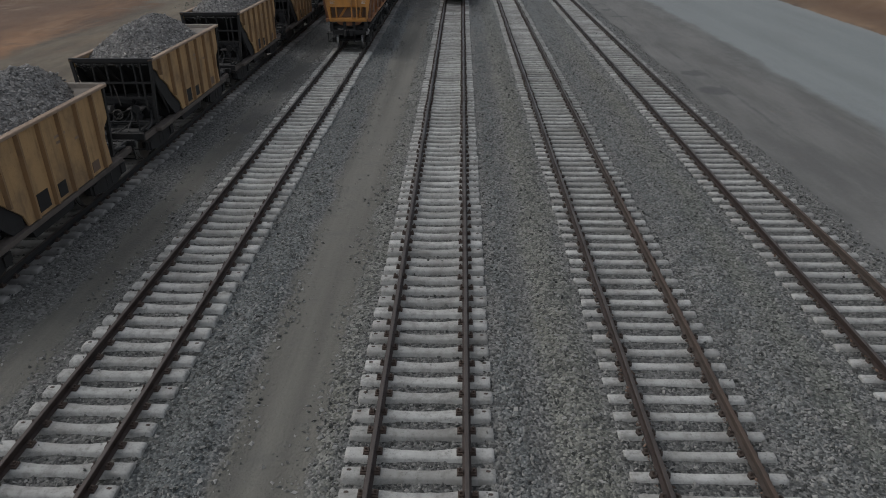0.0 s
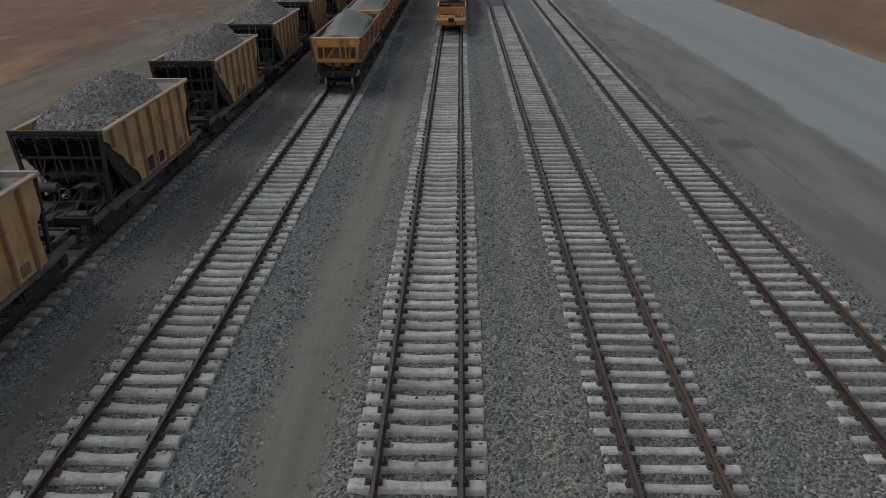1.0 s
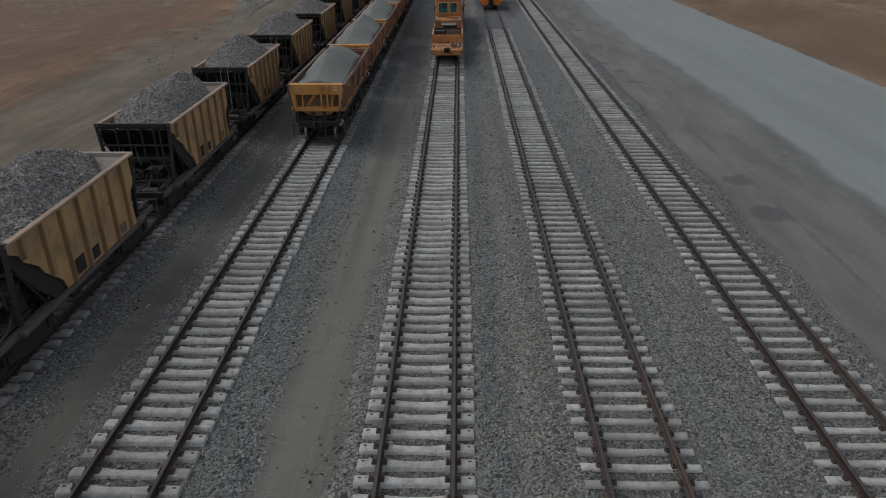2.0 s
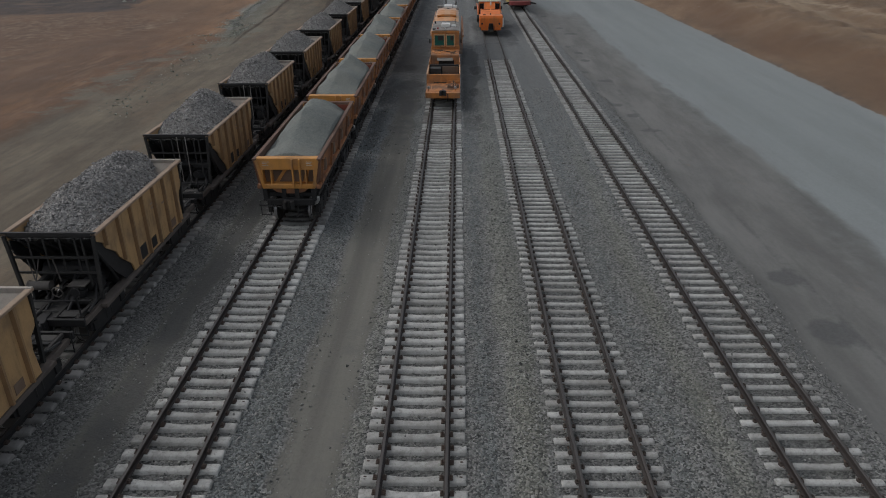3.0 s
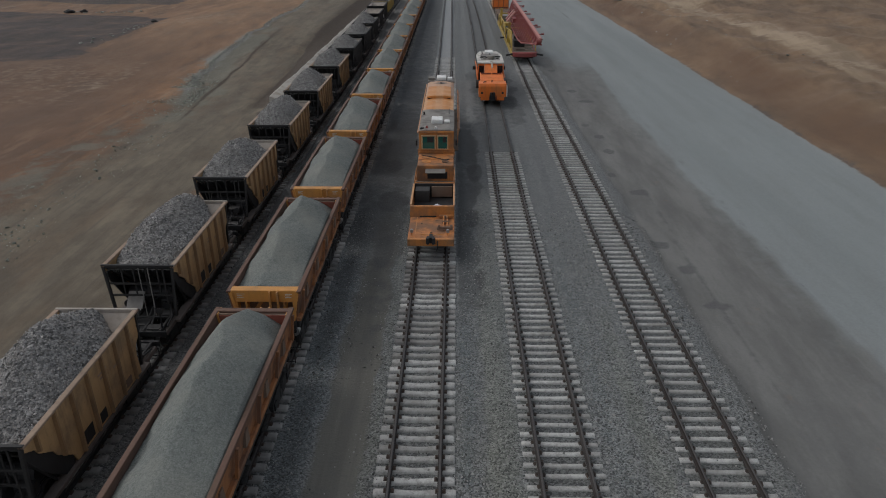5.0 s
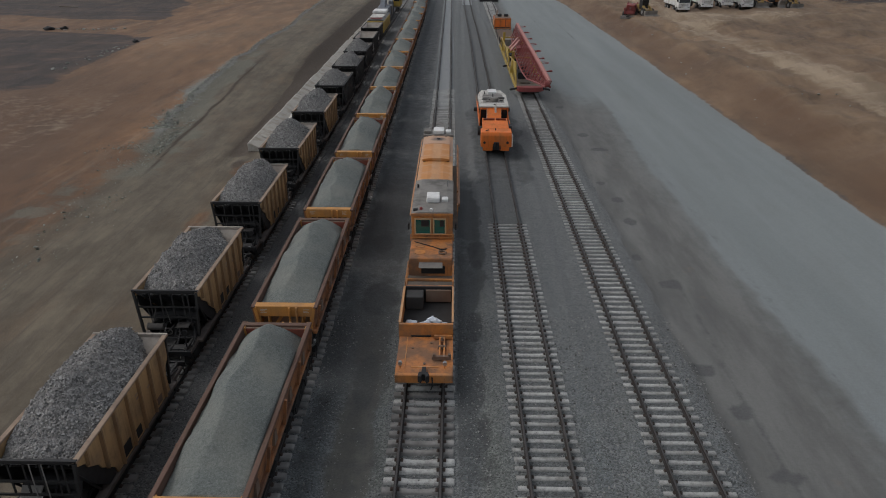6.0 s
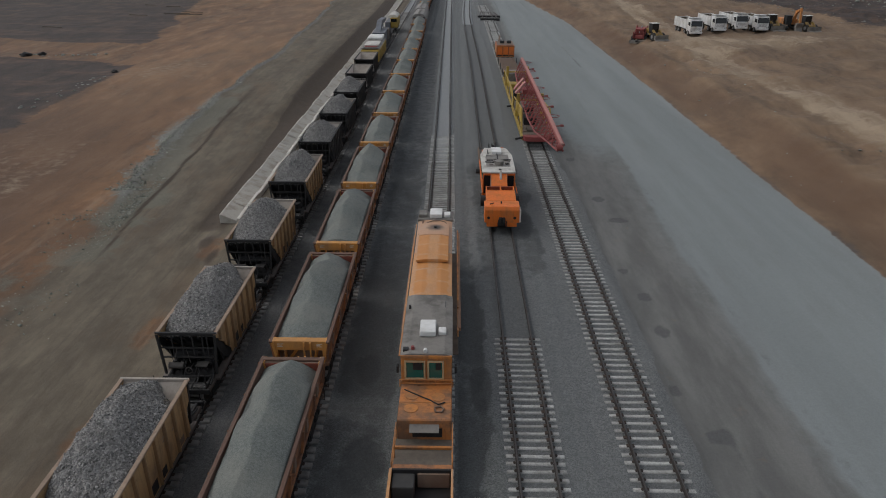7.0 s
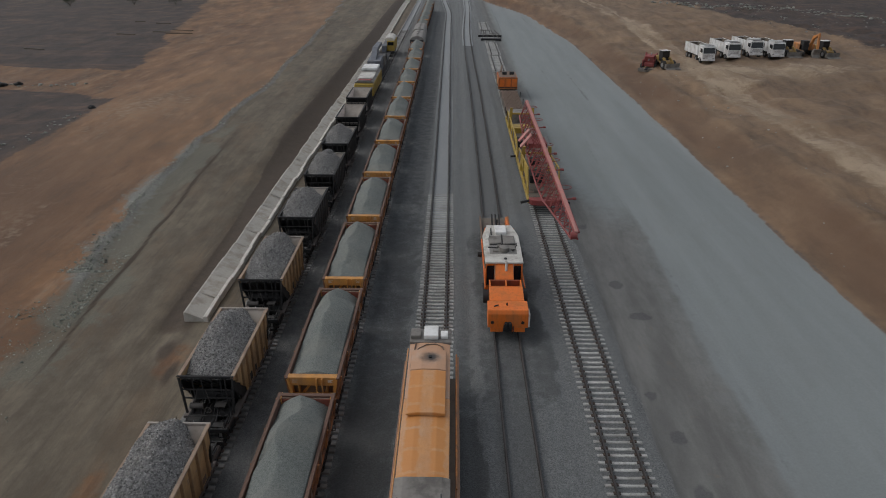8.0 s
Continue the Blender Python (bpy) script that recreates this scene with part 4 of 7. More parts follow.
    f = (tri[None] + 6 * np.arange(n)[:, None, None]).reshape(-1, 3)
    me = bpy.data.meshes.new(name)
    me.from_pydata(v.reshape(-1, 3).tolist(), [], f.tolist())
    me.materials.append(material)
    return me


def loose_stones():
    """Broken stone lying on the ballast beside and between the sleepers."""
    rng = np.random.RandomState(11)
    n = 165000
    y = -3 + 66 * rng.rand(n) ** 1.6
    y[150000:] = -3 - 22 * rng.rand(n - 150000) ** 1.5
    x = -13.0 + 25.3 * rng.rand(n)
    keep = np.ones(n, bool)
    riding = np.zeros(n, bool)
    ragged = 0.7 * (wave_noise(x, y, 0.8, 13) - 0.5) + 0.5 * (wave_noise(x, y, 3.0, 14) - 0.5)
    for a, c in ((-3.25, -1.95), (-8.85, -8.05)):
        keep &= rng.rand(n) > 0.972 * band(x + ragged, a, c, 0.28)
    for k in range(5):
        d = np.abs(x - TRACK_X[k])
        ph = np.abs(((y - PHASE[k]) / PITCH[k] + 0.5) % 1.0 - 0.5) * PITCH[k]
        over = (d < 1.12 + 0.2 * rng.rand(n)) & (ph < 0.075 + 0.06 * rng.rand(n))
        riding |= over
        keep &= ~(over & (rng.rand(n) < 0.93)) & ~(np.abs(d - HALF) < 0.12) & ~((d < 1.1) & (rng.rand(n) < (0.45 if k < 3 else 0.82)))
    x, y, riding = x[keep], y[keep], riding[keep]
    size = 0.018 + 0.034 * rng.rand(len(x)) ** 2.2
    me = stone_mesh("ballast_stones", x, y, np.where(riding, 0.0, ground_height(x, y)) + size * 0.3, size, rng, BALLAST)
    tagged(new("ballast_stones", me), "loose broken grey ballast stones between the tracks", "ballast", kind="stuff")


BALLAST, bt, bp = nodes_of("ballast_stone")
geo = bt.nodes.new("ShaderNodeNewGeometry")
link(bt, mix(bt, geo.outputs["Random Per Island"], (0.042, 0.044, 0.041), (0.325, 0.323, 0.304)), bp.inputs["Base Color"])
bp.inputs["Roughness"].default_value = 0.9
loose_stones()


def rail_scale():
    """Flakes of rust and dirty stone along the feet of the two rusty tracks."""
    rng = np.random.RandomState(19)
    n = 5200
    k = rng.randint(3, 5, n)
    y = -3 + 45 * rng.rand(n) ** 1.5
    side = np.where(rng.rand(n) < 0.5, -1, 1)
    x = np.array(TRACK_X)[k] + side * HALF + np.where(rng.rand(n) < 0.5, -1, 1) * (0.075 + 0.07 * rng.rand(n))
    size = 0.014 + 0.024 * rng.rand(n) ** 2
    me = stone_mesh("rust_flakes", x, y, 0.0 + size * 0.4, size, rng, FLAKE)
    tagged(new("rust_flakes", me), "rusty flakes and stained stones along the rail feet", "rust flakes", kind="stuff")


FLAKE, flt, flp = nodes_of("rust_flake")
flake_geo = flt.nodes.new("ShaderNodeNewGeometry")
link(flt, mix(flt, flake_geo.outputs["Random Per Island"], (0.035, 0.026, 0.022), (0.17, 0.115, 0.085)), flp.inputs["Base Color"])
flp.inputs["Roughness"].default_value = 0.9
rail_scale()
GRITSTONE, gst, gsp = nodes_of("grit_stone")
grit_geo = gst.nodes.new("ShaderNodeNewGeometry")
link(gst, mix(gst, grit_geo.outputs["Random Per Island"], (0.085, 0.092, 0.078), (0.34, 0.348, 0.295)), gsp.inputs["Base Color"])
gsp.inputs["Roughness"].default_value = 0.9


# ---- running gear shared by the wagons ----
b = fresh()
tube(b, (-0.065, 0, 0), (0.045, 0, 0), 0.475, 20)
tube(b, (0.045, 0, 0), (0.075, 0, 0), 0.51, 20)
tube(b, (-0.11, 0, 0), (-0.065, 0, 0), 0.14, 10)
wheel_me = finish(b, "wheel", 0.0)
wheel_me.materials.append(WHEEL)
wheel_me.materials.append(TREAD)
for f in wheel_me.polygons:
    if abs(f.normal.x) < 0.5 and f.center.yz.length > 0.4:
        f.material_index = 1


def bogie(parent, y, wheelbase=1.85, x=0.0):
    b = fresh()
    for s in (-1, 1):
        prism(b, [(y - wheelbase / 2 - 0.25, 0.38), (y - wheelbase / 2 - 0.25, 0.62), (y - 0.5, 0.82), (y + 0.5, 0.82), (y + wheelbase / 2 + 0.25, 0.62), (y + wheelbase / 2 + 0.25, 0.38), (y + 0.4, 0.2), (y - 0.4, 0.2)], s * 1.02 - 0.07, s * 1.02 + 0.07)
        for e in (-1, 1):
            box(b, s * 1.02 - 0.12, s * 1.02 + 0.12, y + e * wheelbase / 2 - 0.13, y + e * wheelbase / 2 + 0.13, 0.33, 0.62)
            tube(b, (s * 1.02, y + e * 0.16, 0.28), (s * 1.02, y + e * 0.16, 0.6), 0.09, 8)
    box(b, -1.05, 1.05, y - 0.2, y + 0.2, 0.5, 0.86)
    for e in (-1, 1):
        tube(b, (-0.8, y + e * wheelbase / 2, 0.475), (0.8, y + e * wheelbase / 2, 0.475), 0.08, 8)
        box(b, -0.9, 0.9, y + e * (wheelbase / 2 - 0.62) - 0.05, y + e * (wheelbase / 2 - 0.62) + 0.05, 0.36, 0.5)
    frame_ob = part("bogie", b, BLACK, parent)
    for s in (-1, 1):
        for e in (-1, 1):
            w = new("wheel", wheel_me)
            w.parent = frame_ob
            w.matrix_basis = pose(s * 0.76, y + e * wheelbase / 2, 0.475, 0, 0, 180 if s > 0 else 0)
    return frame_ob


def coupler(parent, y, way, material=None):
    """An automatic knuckle coupler with its shank and a hanging brake hose."""
    b = fresh()
    box(b, -0.09, 0.09, min(y, y - way * 0.5), max(y, y - way * 0.5), 0.94, 1.14)
    prism(b, [(-0.2, y - way * 0.05), (-0.24, y + way * 0.22), (-0.1, y + way * 0.3), (-0.06, y + way * 0.12), (0.06, y + way * 0.12), (0.12, y + way * 0.32), (0.25, y + way * 0.2), (0.18, y - way * 0.05)], 0.86, 1.2, "z")
    part("coupler", b, material or BLACK, parent, bevel=0.015)
    b = fresh()
    pts = [(0.34, y - way * 0.12, 0.95), (0.36, y + way * 0.08, 0.82), (0.36, y + way * 0.14, 0.62), (0.3, y + way * 0.22, 0.5)]
    for p, q in zip(pts, pts[1:]):
        tube(b, p, q, 0.03, 6)
    part("brake_hose", b, BLACK, parent)


# ---- hopper wagons on the westernmost track ----
HOP_Y = (5.68, 16.32, 26.88, 37.46, 48.03, 58.66, 69.42, 80.22, 91.13, 102.1, 112.85, 123.45, 135.26, 146.44)
H_LEN = 7.1
H_W = 1.35
H_TOP = 3.30


def hopper_wagon(paint, rim_paint, plated, label="ochre steel ballast hopper wagon with black end frames, loaded with stone"):
    root = thing("hopper_wagon", label, "railway wagon", "hopper wagons")
    L, T, W = H_LEN, H_TOP, H_W
    # sides with a cut-away foot at both ends
    for s in (-1, 1):
        b = fresh()
        prism(b, [(0.0, T), (L, T), (L - 0.04, T - 0.5), (L - 0.16, T - 0.98), (L - 0.42, T - 1.16), (L - 0.5, T - 1.5), (L - 0.42, 1.02), (2.1, 1.02), (1.98, 1.34), (1.3, 1.92), (1.16, T - 1.12), (0.62, T - 0.74), (0.5, T - 0.5), (0.0, T - 0.22)], s * (W - 0.05), s * W)
        side = part("side_wall", b, paint, root, "side sheet streaked with dirt")
        for k in range(7):
            y = 0.6 + k * (L - 1.5) / 6
            low = 1.06 if 2.1 < y < L - 0.55 else (T - 0.62 if y < 1.0 else (1.72 if y < 2.1 else T - 1.0))
            b = fresh()
            prism(b, [(s * W, y - 0.055), (s * (W + 0.11), y - 0.035), (s * (W + 0.11), y + 0.035), (s * W, y + 0.055)], low, T - 0.04, "z")
            part("rib", b, OCHRERIB if paint is OCHRE else paint, side)
        for y, half, high, fill in ((2.93, 0.26, 1.6, BLACK), (3.86, 0.2, 1.5, BLACK), (5.74, 0.2, 1.42, RIM)):
            b = fresh()
            box(b, min(s * W - 0.004, s * (W + 0.014)), max(s * W - 0.004, s * (W + 0.014)), y - half, y + half, 1.12, high)
            part("hatch", b, fill, side, "small dark hatch")
        for row, (y0, y1) in enumerate(((4.05, 4.6), (4.1, 4.42), (5.0, 5.45))):
            b = fresh()
            z0 = 2.62 - 0.16 * row
            box(b, min(s * (W - 0.01), s * (W + 0.004)), max(s * (W - 0.01), s * (W + 0.004)), y0, y1, z0, z0 + 0.075)
            part("painted_mark", b, HRIM, side, "faded painted marking")
        b = fresh()
        box(b, s * (W - 0.06), s * (W + 0.12), -0.05, L + 0.05, T - 0.04, T + 0.045)
        part("top_rim", b, rim_paint, root, "pale worn top rim", bevel=0.015)
        b = fresh()
        box(b, s * (W - 0.2), s * (W + 0.05), -0.2, L + 0.2, 0.86, 1.0)
        box(b, s * 1.05, s * 1.2, -1.3, L + 1.3, 0.8, 0.99)
        part("sole_bar", b, SILL, root, "dusty dark sole bar", bevel=0.012)
        # added black plate under the sloping end, filling the triangle to the side sheet
        b = fresh()
        prism(b, [(0.02, T - 0.2), (0.5, T - 0.48), (0.62, T - 0.72), (1.16, T - 1.1), (1.3, 1.94), (2.0, 1.36), (2.0, 1.02), (1.5, 1.02), (0.9, 1.6), (0.35, T - 0.95), (0.02, T - 0.5)], s * (W - 0.09), s * (W - 0.055))
        part("slope_cheek", b, BLACK, root)
    for e, y in ((-1, 0.0), (1, L)):
        b = fresh()
        box(b, -W, W, min(y, y - e * 0.06), max(y, y - e * 0.06), T - 0.1, T + 0.05)
        box(b, -W - 0.1, W + 0.1, y - 0.05, y + 0.05, T - 0.04, T + 0.07)
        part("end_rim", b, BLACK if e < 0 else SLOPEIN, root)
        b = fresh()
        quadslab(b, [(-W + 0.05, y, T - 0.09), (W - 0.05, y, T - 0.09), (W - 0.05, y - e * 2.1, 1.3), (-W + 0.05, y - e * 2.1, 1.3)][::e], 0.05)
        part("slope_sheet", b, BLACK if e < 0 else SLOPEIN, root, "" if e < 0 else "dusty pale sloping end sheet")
        # ribs under the sloping sheet
        for x in (-1.0, -0.62, -0.24, 0.16, 0.55, 0.95):
            b = fresh()
            box(b, x - 0.03, x + 0.03, y - e * 0.04 - 0.03, y - e * 0.04 + 0.03, 1.5, T - 0.1) if x > 0.9 else tube(b, (x, y - e * 0.03, T - 0.2), (x, y - e * 1.2, T - 1.25), 0.04, 6)
            part("slope_rib", b, FRAME, root)
        # standing frame over the platform
        for s in (-1, 1):
            b = fresh()
            quadslab(b, [(s * 1.37 - 0.05, y - e * 0.02, T - 0.05), (s * 1.37 + 0.05, y - e * 0.02, T - 0.05), (s * 1.22 + 0.05, y - e * 0.02, 1.1), (s * 1.22 - 0.05, y - e * 0.02, 1.1)], 0.1)
            part("corner_post", b, FRAME, root)
            b = fresh()
            tube(b, (s * 1.2, y - e * 1.15, 1.15), (s * 1.3, y - e * 0.1, T - 0.6), 0.045, 6)
            part("brace", b, BLACK, root)
        for x in (-0.72, -0.25, 0.25, 0.72):
            b = fresh()
            box(b, x - 0.028, x + 0.028, y - e * 0.05 - 0.02, y - e * 0.05 + 0.02, T - 1.3, T - 0.1)
            part("inner_post", b, FRAME, root)
        for z in (T - 0.78, T - 1.3):
            b = fresh()
            box(b, -1.36 + 0.08 * (T - 0.9 - z), 1.36 - 0.08 * (T - 0.9 - z), y - e * 0.02 - 0.03, y - e * 0.02 + 0.03, z - 0.035, z + 0.035)
            part("cross_rail", b, FRAME, root)
        if e < 0 and plated:
            for x in (0.05, 0.42):
                b = fresh()
                tube(b, (x, y - 0.1, 0.85), (x, y - 0.1, T - 0.02), 0.02, 6)
                part("ladder_bar", b, DUSTY, root, "thin pale ladder bar")
            b = fresh()
            quadslab(b, [(-0.78, y - 0.1, 1.42), (-0.12, y - 0.1, 1.42), (-0.12, y + 0.45, 1.95), (-0.78, y + 0.45, 1.95)], 0.04)
            part("cover_plate", b, DUSTY, root, "sloping dusty grey cover plate")
        if e < 0 and not plated:
            b = fresh()
            tube(b, (-0.95, y - 0.1, 1.6), (-0.3, y - 0.1, 1.6), 0.15, 14)
            for x in (-0.97, -0.3):
                tube(b, (x, y - 0.1, 1.6), (x + 0.03, y - 0.1, 1.6), 0.165, 14)
            tank = part("end_tank", b, GEAR, root, "dusty grey air tank")
            for x in (-0.85, -0.4):
                b = fresh()
                box(b, x - 0.03, x + 0.03, y - 0.2, y, 1.14, 1.48)
                part("tank_foot", b, BLACK, tank)
            for x0, x1 in ((-0.95, -0.75), (-0.55, -0.75), (-0.15, 0.05)):
                b = fresh()
                tube(b, (x0, y + 0.1, T - 0.8), (x1, y - 0.05, 1.72), 0.022, 6)
                part("lever_rod", b, GEAR, root)
            b = fresh()
            box(b, 0.3, 0.86, y - 0.25, y + 0.2, 1.62, 1.66)
            shelf = part("valve_shelf", b, GEAR, root, "flat dusty shelf plate")
            b = fresh()
            tube(b, (0.58, y, 1.16), (0.58, y, 1.62), 0.12, 10)
            tube(b, (0.58, y, 1.3), (0.58, y, 1.42), 0.18, 10)
            part("valve_body", b, BLACK, shelf)
            b = fresh()
            for a in range(9):
                p, q = a * 0.7, (a + 1) * 0.7
                tube(b, (0.02 + 0.17 * math.cos(p), y - 0.35, 1.5 + 0.17 * math.sin(p)), (0.02 + 0.17 * math.cos(q), y - 0.35, 1.5 + 0.17 * math.sin(q)), 0.022, 5)
            tube(b, (0.02, y - 0.35, 1.5), (0.02, y + 0.3, 1.45), 0.03, 6)
            part("brake_wheel", b, GEAR, root)
        if e < 0:
            b = fresh()
            box(b, 0.5, 1.0, y + 0.35, y + 0.75, 1.18, 1.6)
            part("tool_box", b, BLACK, root, bevel=0.02)
        b = fresh()
        for x in (-1.02, -0.34, 0.34, 1.02):
            box(b, x - 0.05, x + 0.05, min(y + e * 1.3, y - e * 0.7), max(y + e * 1.3, y - e * 0.7), 1.04, 1.16)
        for d in (0.2, 0.85):
            box(b, -1.02, 1.02, y + e * d - 0.05, y + e * d + 0.05, 1.02, 1.14)
        part("platform_frame", b, FRAME, root, bevel=0.01)
        for x0, x1, d0, d1 in ((-1.0, -0.4, 0.3, 0.75), (0.42, 0.95, 0.92, 1.22), (0.4, 0.98, -0.5, 0.1)):
            b = fresh()
            box(b, x0, x1, min(y + e * d0, y + e * d1), max(y + e * d0, y + e * d1), 1.12, 1.15)
            part("foot_plate", b, DECKP, root, "dusty foot plate")
        b = fresh()
        tube(b, (-0.95, y - e * 0.95, 1.62), (0.95, y - e * 0.95, 1.62), 0.3, 14)
        part("reservoir", b, BLACK, root)
        # added black plate in place of underframe gear, hides the lit ground behind
        b = fresh()
        box(b, -1.05, 1.05, y - e * 1.5 - 0.04, y - e * 1.5 + 0.04, 0.5, 1.6)
        part("brake_shield", b, BLACK, root)
        # hand brake stand and bent pipes over the frame
        b = fresh()
        tube(b, (1.05 * -e, y + e * 1.1, 1.1), (1.05 * -e, y + e * 1.1, 2.0), 0.03, 6)
        tube(b, (1.05 * -e, y + e * 1.08, 1.9), (1.05 * -e, y + e * 1.12, 1.9), 0.14, 12)
        part("hand_brake", b, BLACK, root)
        for x0, zz in ((-0.6, 1.5), (0.1, 1.62), (0.75, 1.45)):
            b = fresh()
            for p, q in zip(((x0, y - e * 1.0, zz + 0.2), (x0 + 0.15, y - e * 0.3, zz), (x0 + 0.4, y + e * 0.3, zz - 0.25)), ((x0 + 0.15, y - e * 0.3, zz), (x0 + 0.4, y + e * 0.3, zz - 0.25), (x0 + 0.42, y + e * 0.9, 1.1))):
                tube(b, p, q, 0.045, 6)
            part("brake_pipe", b, BLACK, root)
        b = fresh()
        box(b, -1.3, 1.3, y + e * 1.38 - 0.05, y + e * 1.38 + 0.05, 0.92, 1.16)
        part("buffer_beam", b, BLACK, root, bevel=0.015)
        for x0, x1 in ((-1.25, -0.75), (0.75, 1.25)):
            b = fresh()
            for x in (x0, x1):
                tube(b, (x, y + e * 1.3, 0.5), (x, y + e * 1.3, 1.85 if e < 0 and x0 < 0 else 1.2), 0.02, 6)
            tube(b, (x0, y + e * 1.3, 0.55), (x1, y + e * 1.3, 0.55), 0.02, 6)
            tube(b, (x0, y + e * 1.3, 0.85), (x1, y + e * 1.3, 0.85), 0.02, 6)
            part("step_iron", b, BLACK, root)
        coupler(root, y + e * 1.45, e)
        bogie(root, y + e * -0.35 if e < 0 else y + 0.35 - 0.7)
        # air cylinders and pipes under the platform
        b = fresh()
        tube(b, (-0.85, y - e * 0.3, 1.42), (-0.85, y - e * 1.0, 1.42), 0.18, 10)
        part("air_cylinder", b, BLACK, root)
        b = fresh()
        tube(b, (0.75, y - e * 0.2, 1.4), (0.75, y - e * 0.9, 1.4), 0.16, 10)
        part("air_cylinder", b, BLACK, root)
        b = fresh()
        tube(b, (-1.15, y + e * 0.6, 1.3), (1.1, y + e * 0.5, 1.3), 0.03, 6)
        tube(b, (0.3, y + e * 0.5, 1.3), (0.3, y - e * 0.9, 1.75), 0.03, 6)
        tube(b, (-0.3, y + e * 0.5, 1.3), (-0.55, y - e * 0.9, 1.6), 0.025, 6)
        part("air_pipe", b, BLACK, root)
    b = fresh()
    box(b, -0.25, 0.25, -1.4, L + 1.4, 0.85, 1.1)
    part("centre_sill", b, BLACK, root)
    # discharge doors between the bogies
    b = fresh()
    prism(b, [(2.2, 1.3), (L - 2.2, 1.3), (L - 2.6, 0.45), (2.6, 0.45)], -1.1, 1.1)
    part("discharge_chute", b, BLACK, root)
    return root


def slope_at(d):
    """The height of a hopper's sloping end sheet at d from its rim."""
    return H_TOP - 0.09 - 0.91 * d


def heap_mesh(name, x0, x1, y0, y1, low, high, seed, material, kind, nx=34, ny=70):
    """A tipped heap in a tub, x to the right, y away. stone: a rough mound spilling over the western wall, with the far end sheet bare.
    fine: a smooth bank full to the eastern wall, its crest off the middle, the western wall bare."""
    verts, faces = [], []
    ln = y1 - y0
    for j in range(ny + 1):
        for i in range(nx + 1):
            u, v = i / nx, j / ny
            x, y = x0 + (x1 - x0) * u, y0 + ln * v
            wav = noise.noise(Vector((0.3 * seed, y * 0.42, seed * 2.1)))
            if kind == "stone":
                near, back = v * ln, (1 - v) * ln
                drop = 0.38 if seed % 2 else 0.68
                c = 0.46 + 0.12 * noise.noise(Vector((seed * 1.9, y * 0.45, 2.0)))
                side = 0.18 + 0.82 * float(smoothstep(-0.25, c, u)) ** 1.1 if u < c else 1.0 - 0.92 * ((u - c) / (1 - c)) ** 1.35
                ends = (0.12 + 0.88 * float(smoothstep(-0.2, 3.4, near))) * (1.0 - drop * float(smoothstep(2.4 if drop > 0.5 else 1.7, -0.2, back)))
                z = low + (high - low) * side * ends * (1.0 + 0.22 * wav)
                z -= 0.5 * float(smoothstep(1.5, 0.0, near)) * float(smoothstep(0.4, 0.0, u)) + 0.16 * float(smoothstep(0.6, 0.0, near))
                z -= 1.3 * float(smoothstep(1.9, 0.0, back)) * float(smoothstep(0.5, 1.0, u)) + 0.2 * drop * float(smoothstep(0.7, 0.0, back))
                z += 0.12 * noise.noise(Vector((x * 1.4, y * 1.4, seed))) + 0.06 * noise.noise(Vector((x * 5.0, y * 5.0, seed + 7.0)))
                z += 0.05 * noise.noise(Vector((x * 15.0, y * 15.0, seed)))
                z = max(z, slope_at(y) + 0.02, slope_at(H_LEN - y) - 0.08)
            else:
                c = 0.42 + 0.20 * noise.noise(Vector((seed * 1.7, y * 0.42, 4.0)))
                back = float(smoothstep(2.4, 0.2, (1 - v) * ln))
                toe = 0.02 + 0.12 * noise.noise(Vector((seed * 2.3, y * 0.6, 9.0)))
                if u < c:
                    k = max(0.0, min(1.0, (u - toe) / (c - toe)))
                    side = 0.2 - 0.35 * back + (0.8 + 0.35 * back) * k ** 0.85 * (1 - 0.12 * k * k) / 0.88
                else:
                    k = (u - c) / (1 - c)
                    side = 1.0 - (0.56 + 1.0 * back) * (0.45 * k + 0.55 * k * k)
                ends = (0.34 + 0.66 * float(smoothstep(-0.6, 4.2, v * ln)) ** 0.85) * (0.45 + 0.55 * float(smoothstep(-0.3, 2.4, (1 - v) * ln)))
                hump = 0.98 + 0.16 * math.cos((y - y0) / ln * 2 * math.pi * 2 + seed) + 0.24 * wav
                z = low + (high - low) * side * ends * (hump if side > 0 else 1.0)
                z += 0.03 * noise.noise(Vector((x * 2.2, y * 2.2, seed))) + 0.012 * noise.noise(Vector((x * 9.0, y * 9.0, seed)))
            verts.append((x, y, z))
    for j in range(ny):
        for i in range(nx):
            a = j * (nx + 1) + i
            faces.append((a, a + 1, a + nx + 2, a + nx + 1))
    base = len(verts)
    ring = [j * (nx + 1) for j in range(ny + 1)] + [ny * (nx + 1) + i for i in range(1, nx + 1)] + [j * (nx + 1) + nx for j in range(ny - 1, -1, -1)] + [i for i in range(nx - 1, 0, -1)]
    for r in ring:
        verts.append((verts[r][0], verts[r][1], min(low - 0.55, verts[r][2] - 0.05) if kind == 'fine' else verts[r][2] - 0.04))
    for k in range(len(ring)):
        faces.append((ring[k], ring[(k + 1) % len(ring)], base + (k + 1) % len(ring), base + k))
    me = bpy.data.meshes.new(name)
    me.from_pydata(verts, [], faces)
    me.polygons.foreach_set("use_smooth", [True] * len(me.polygons))
    me.materials.append(material)
    return me


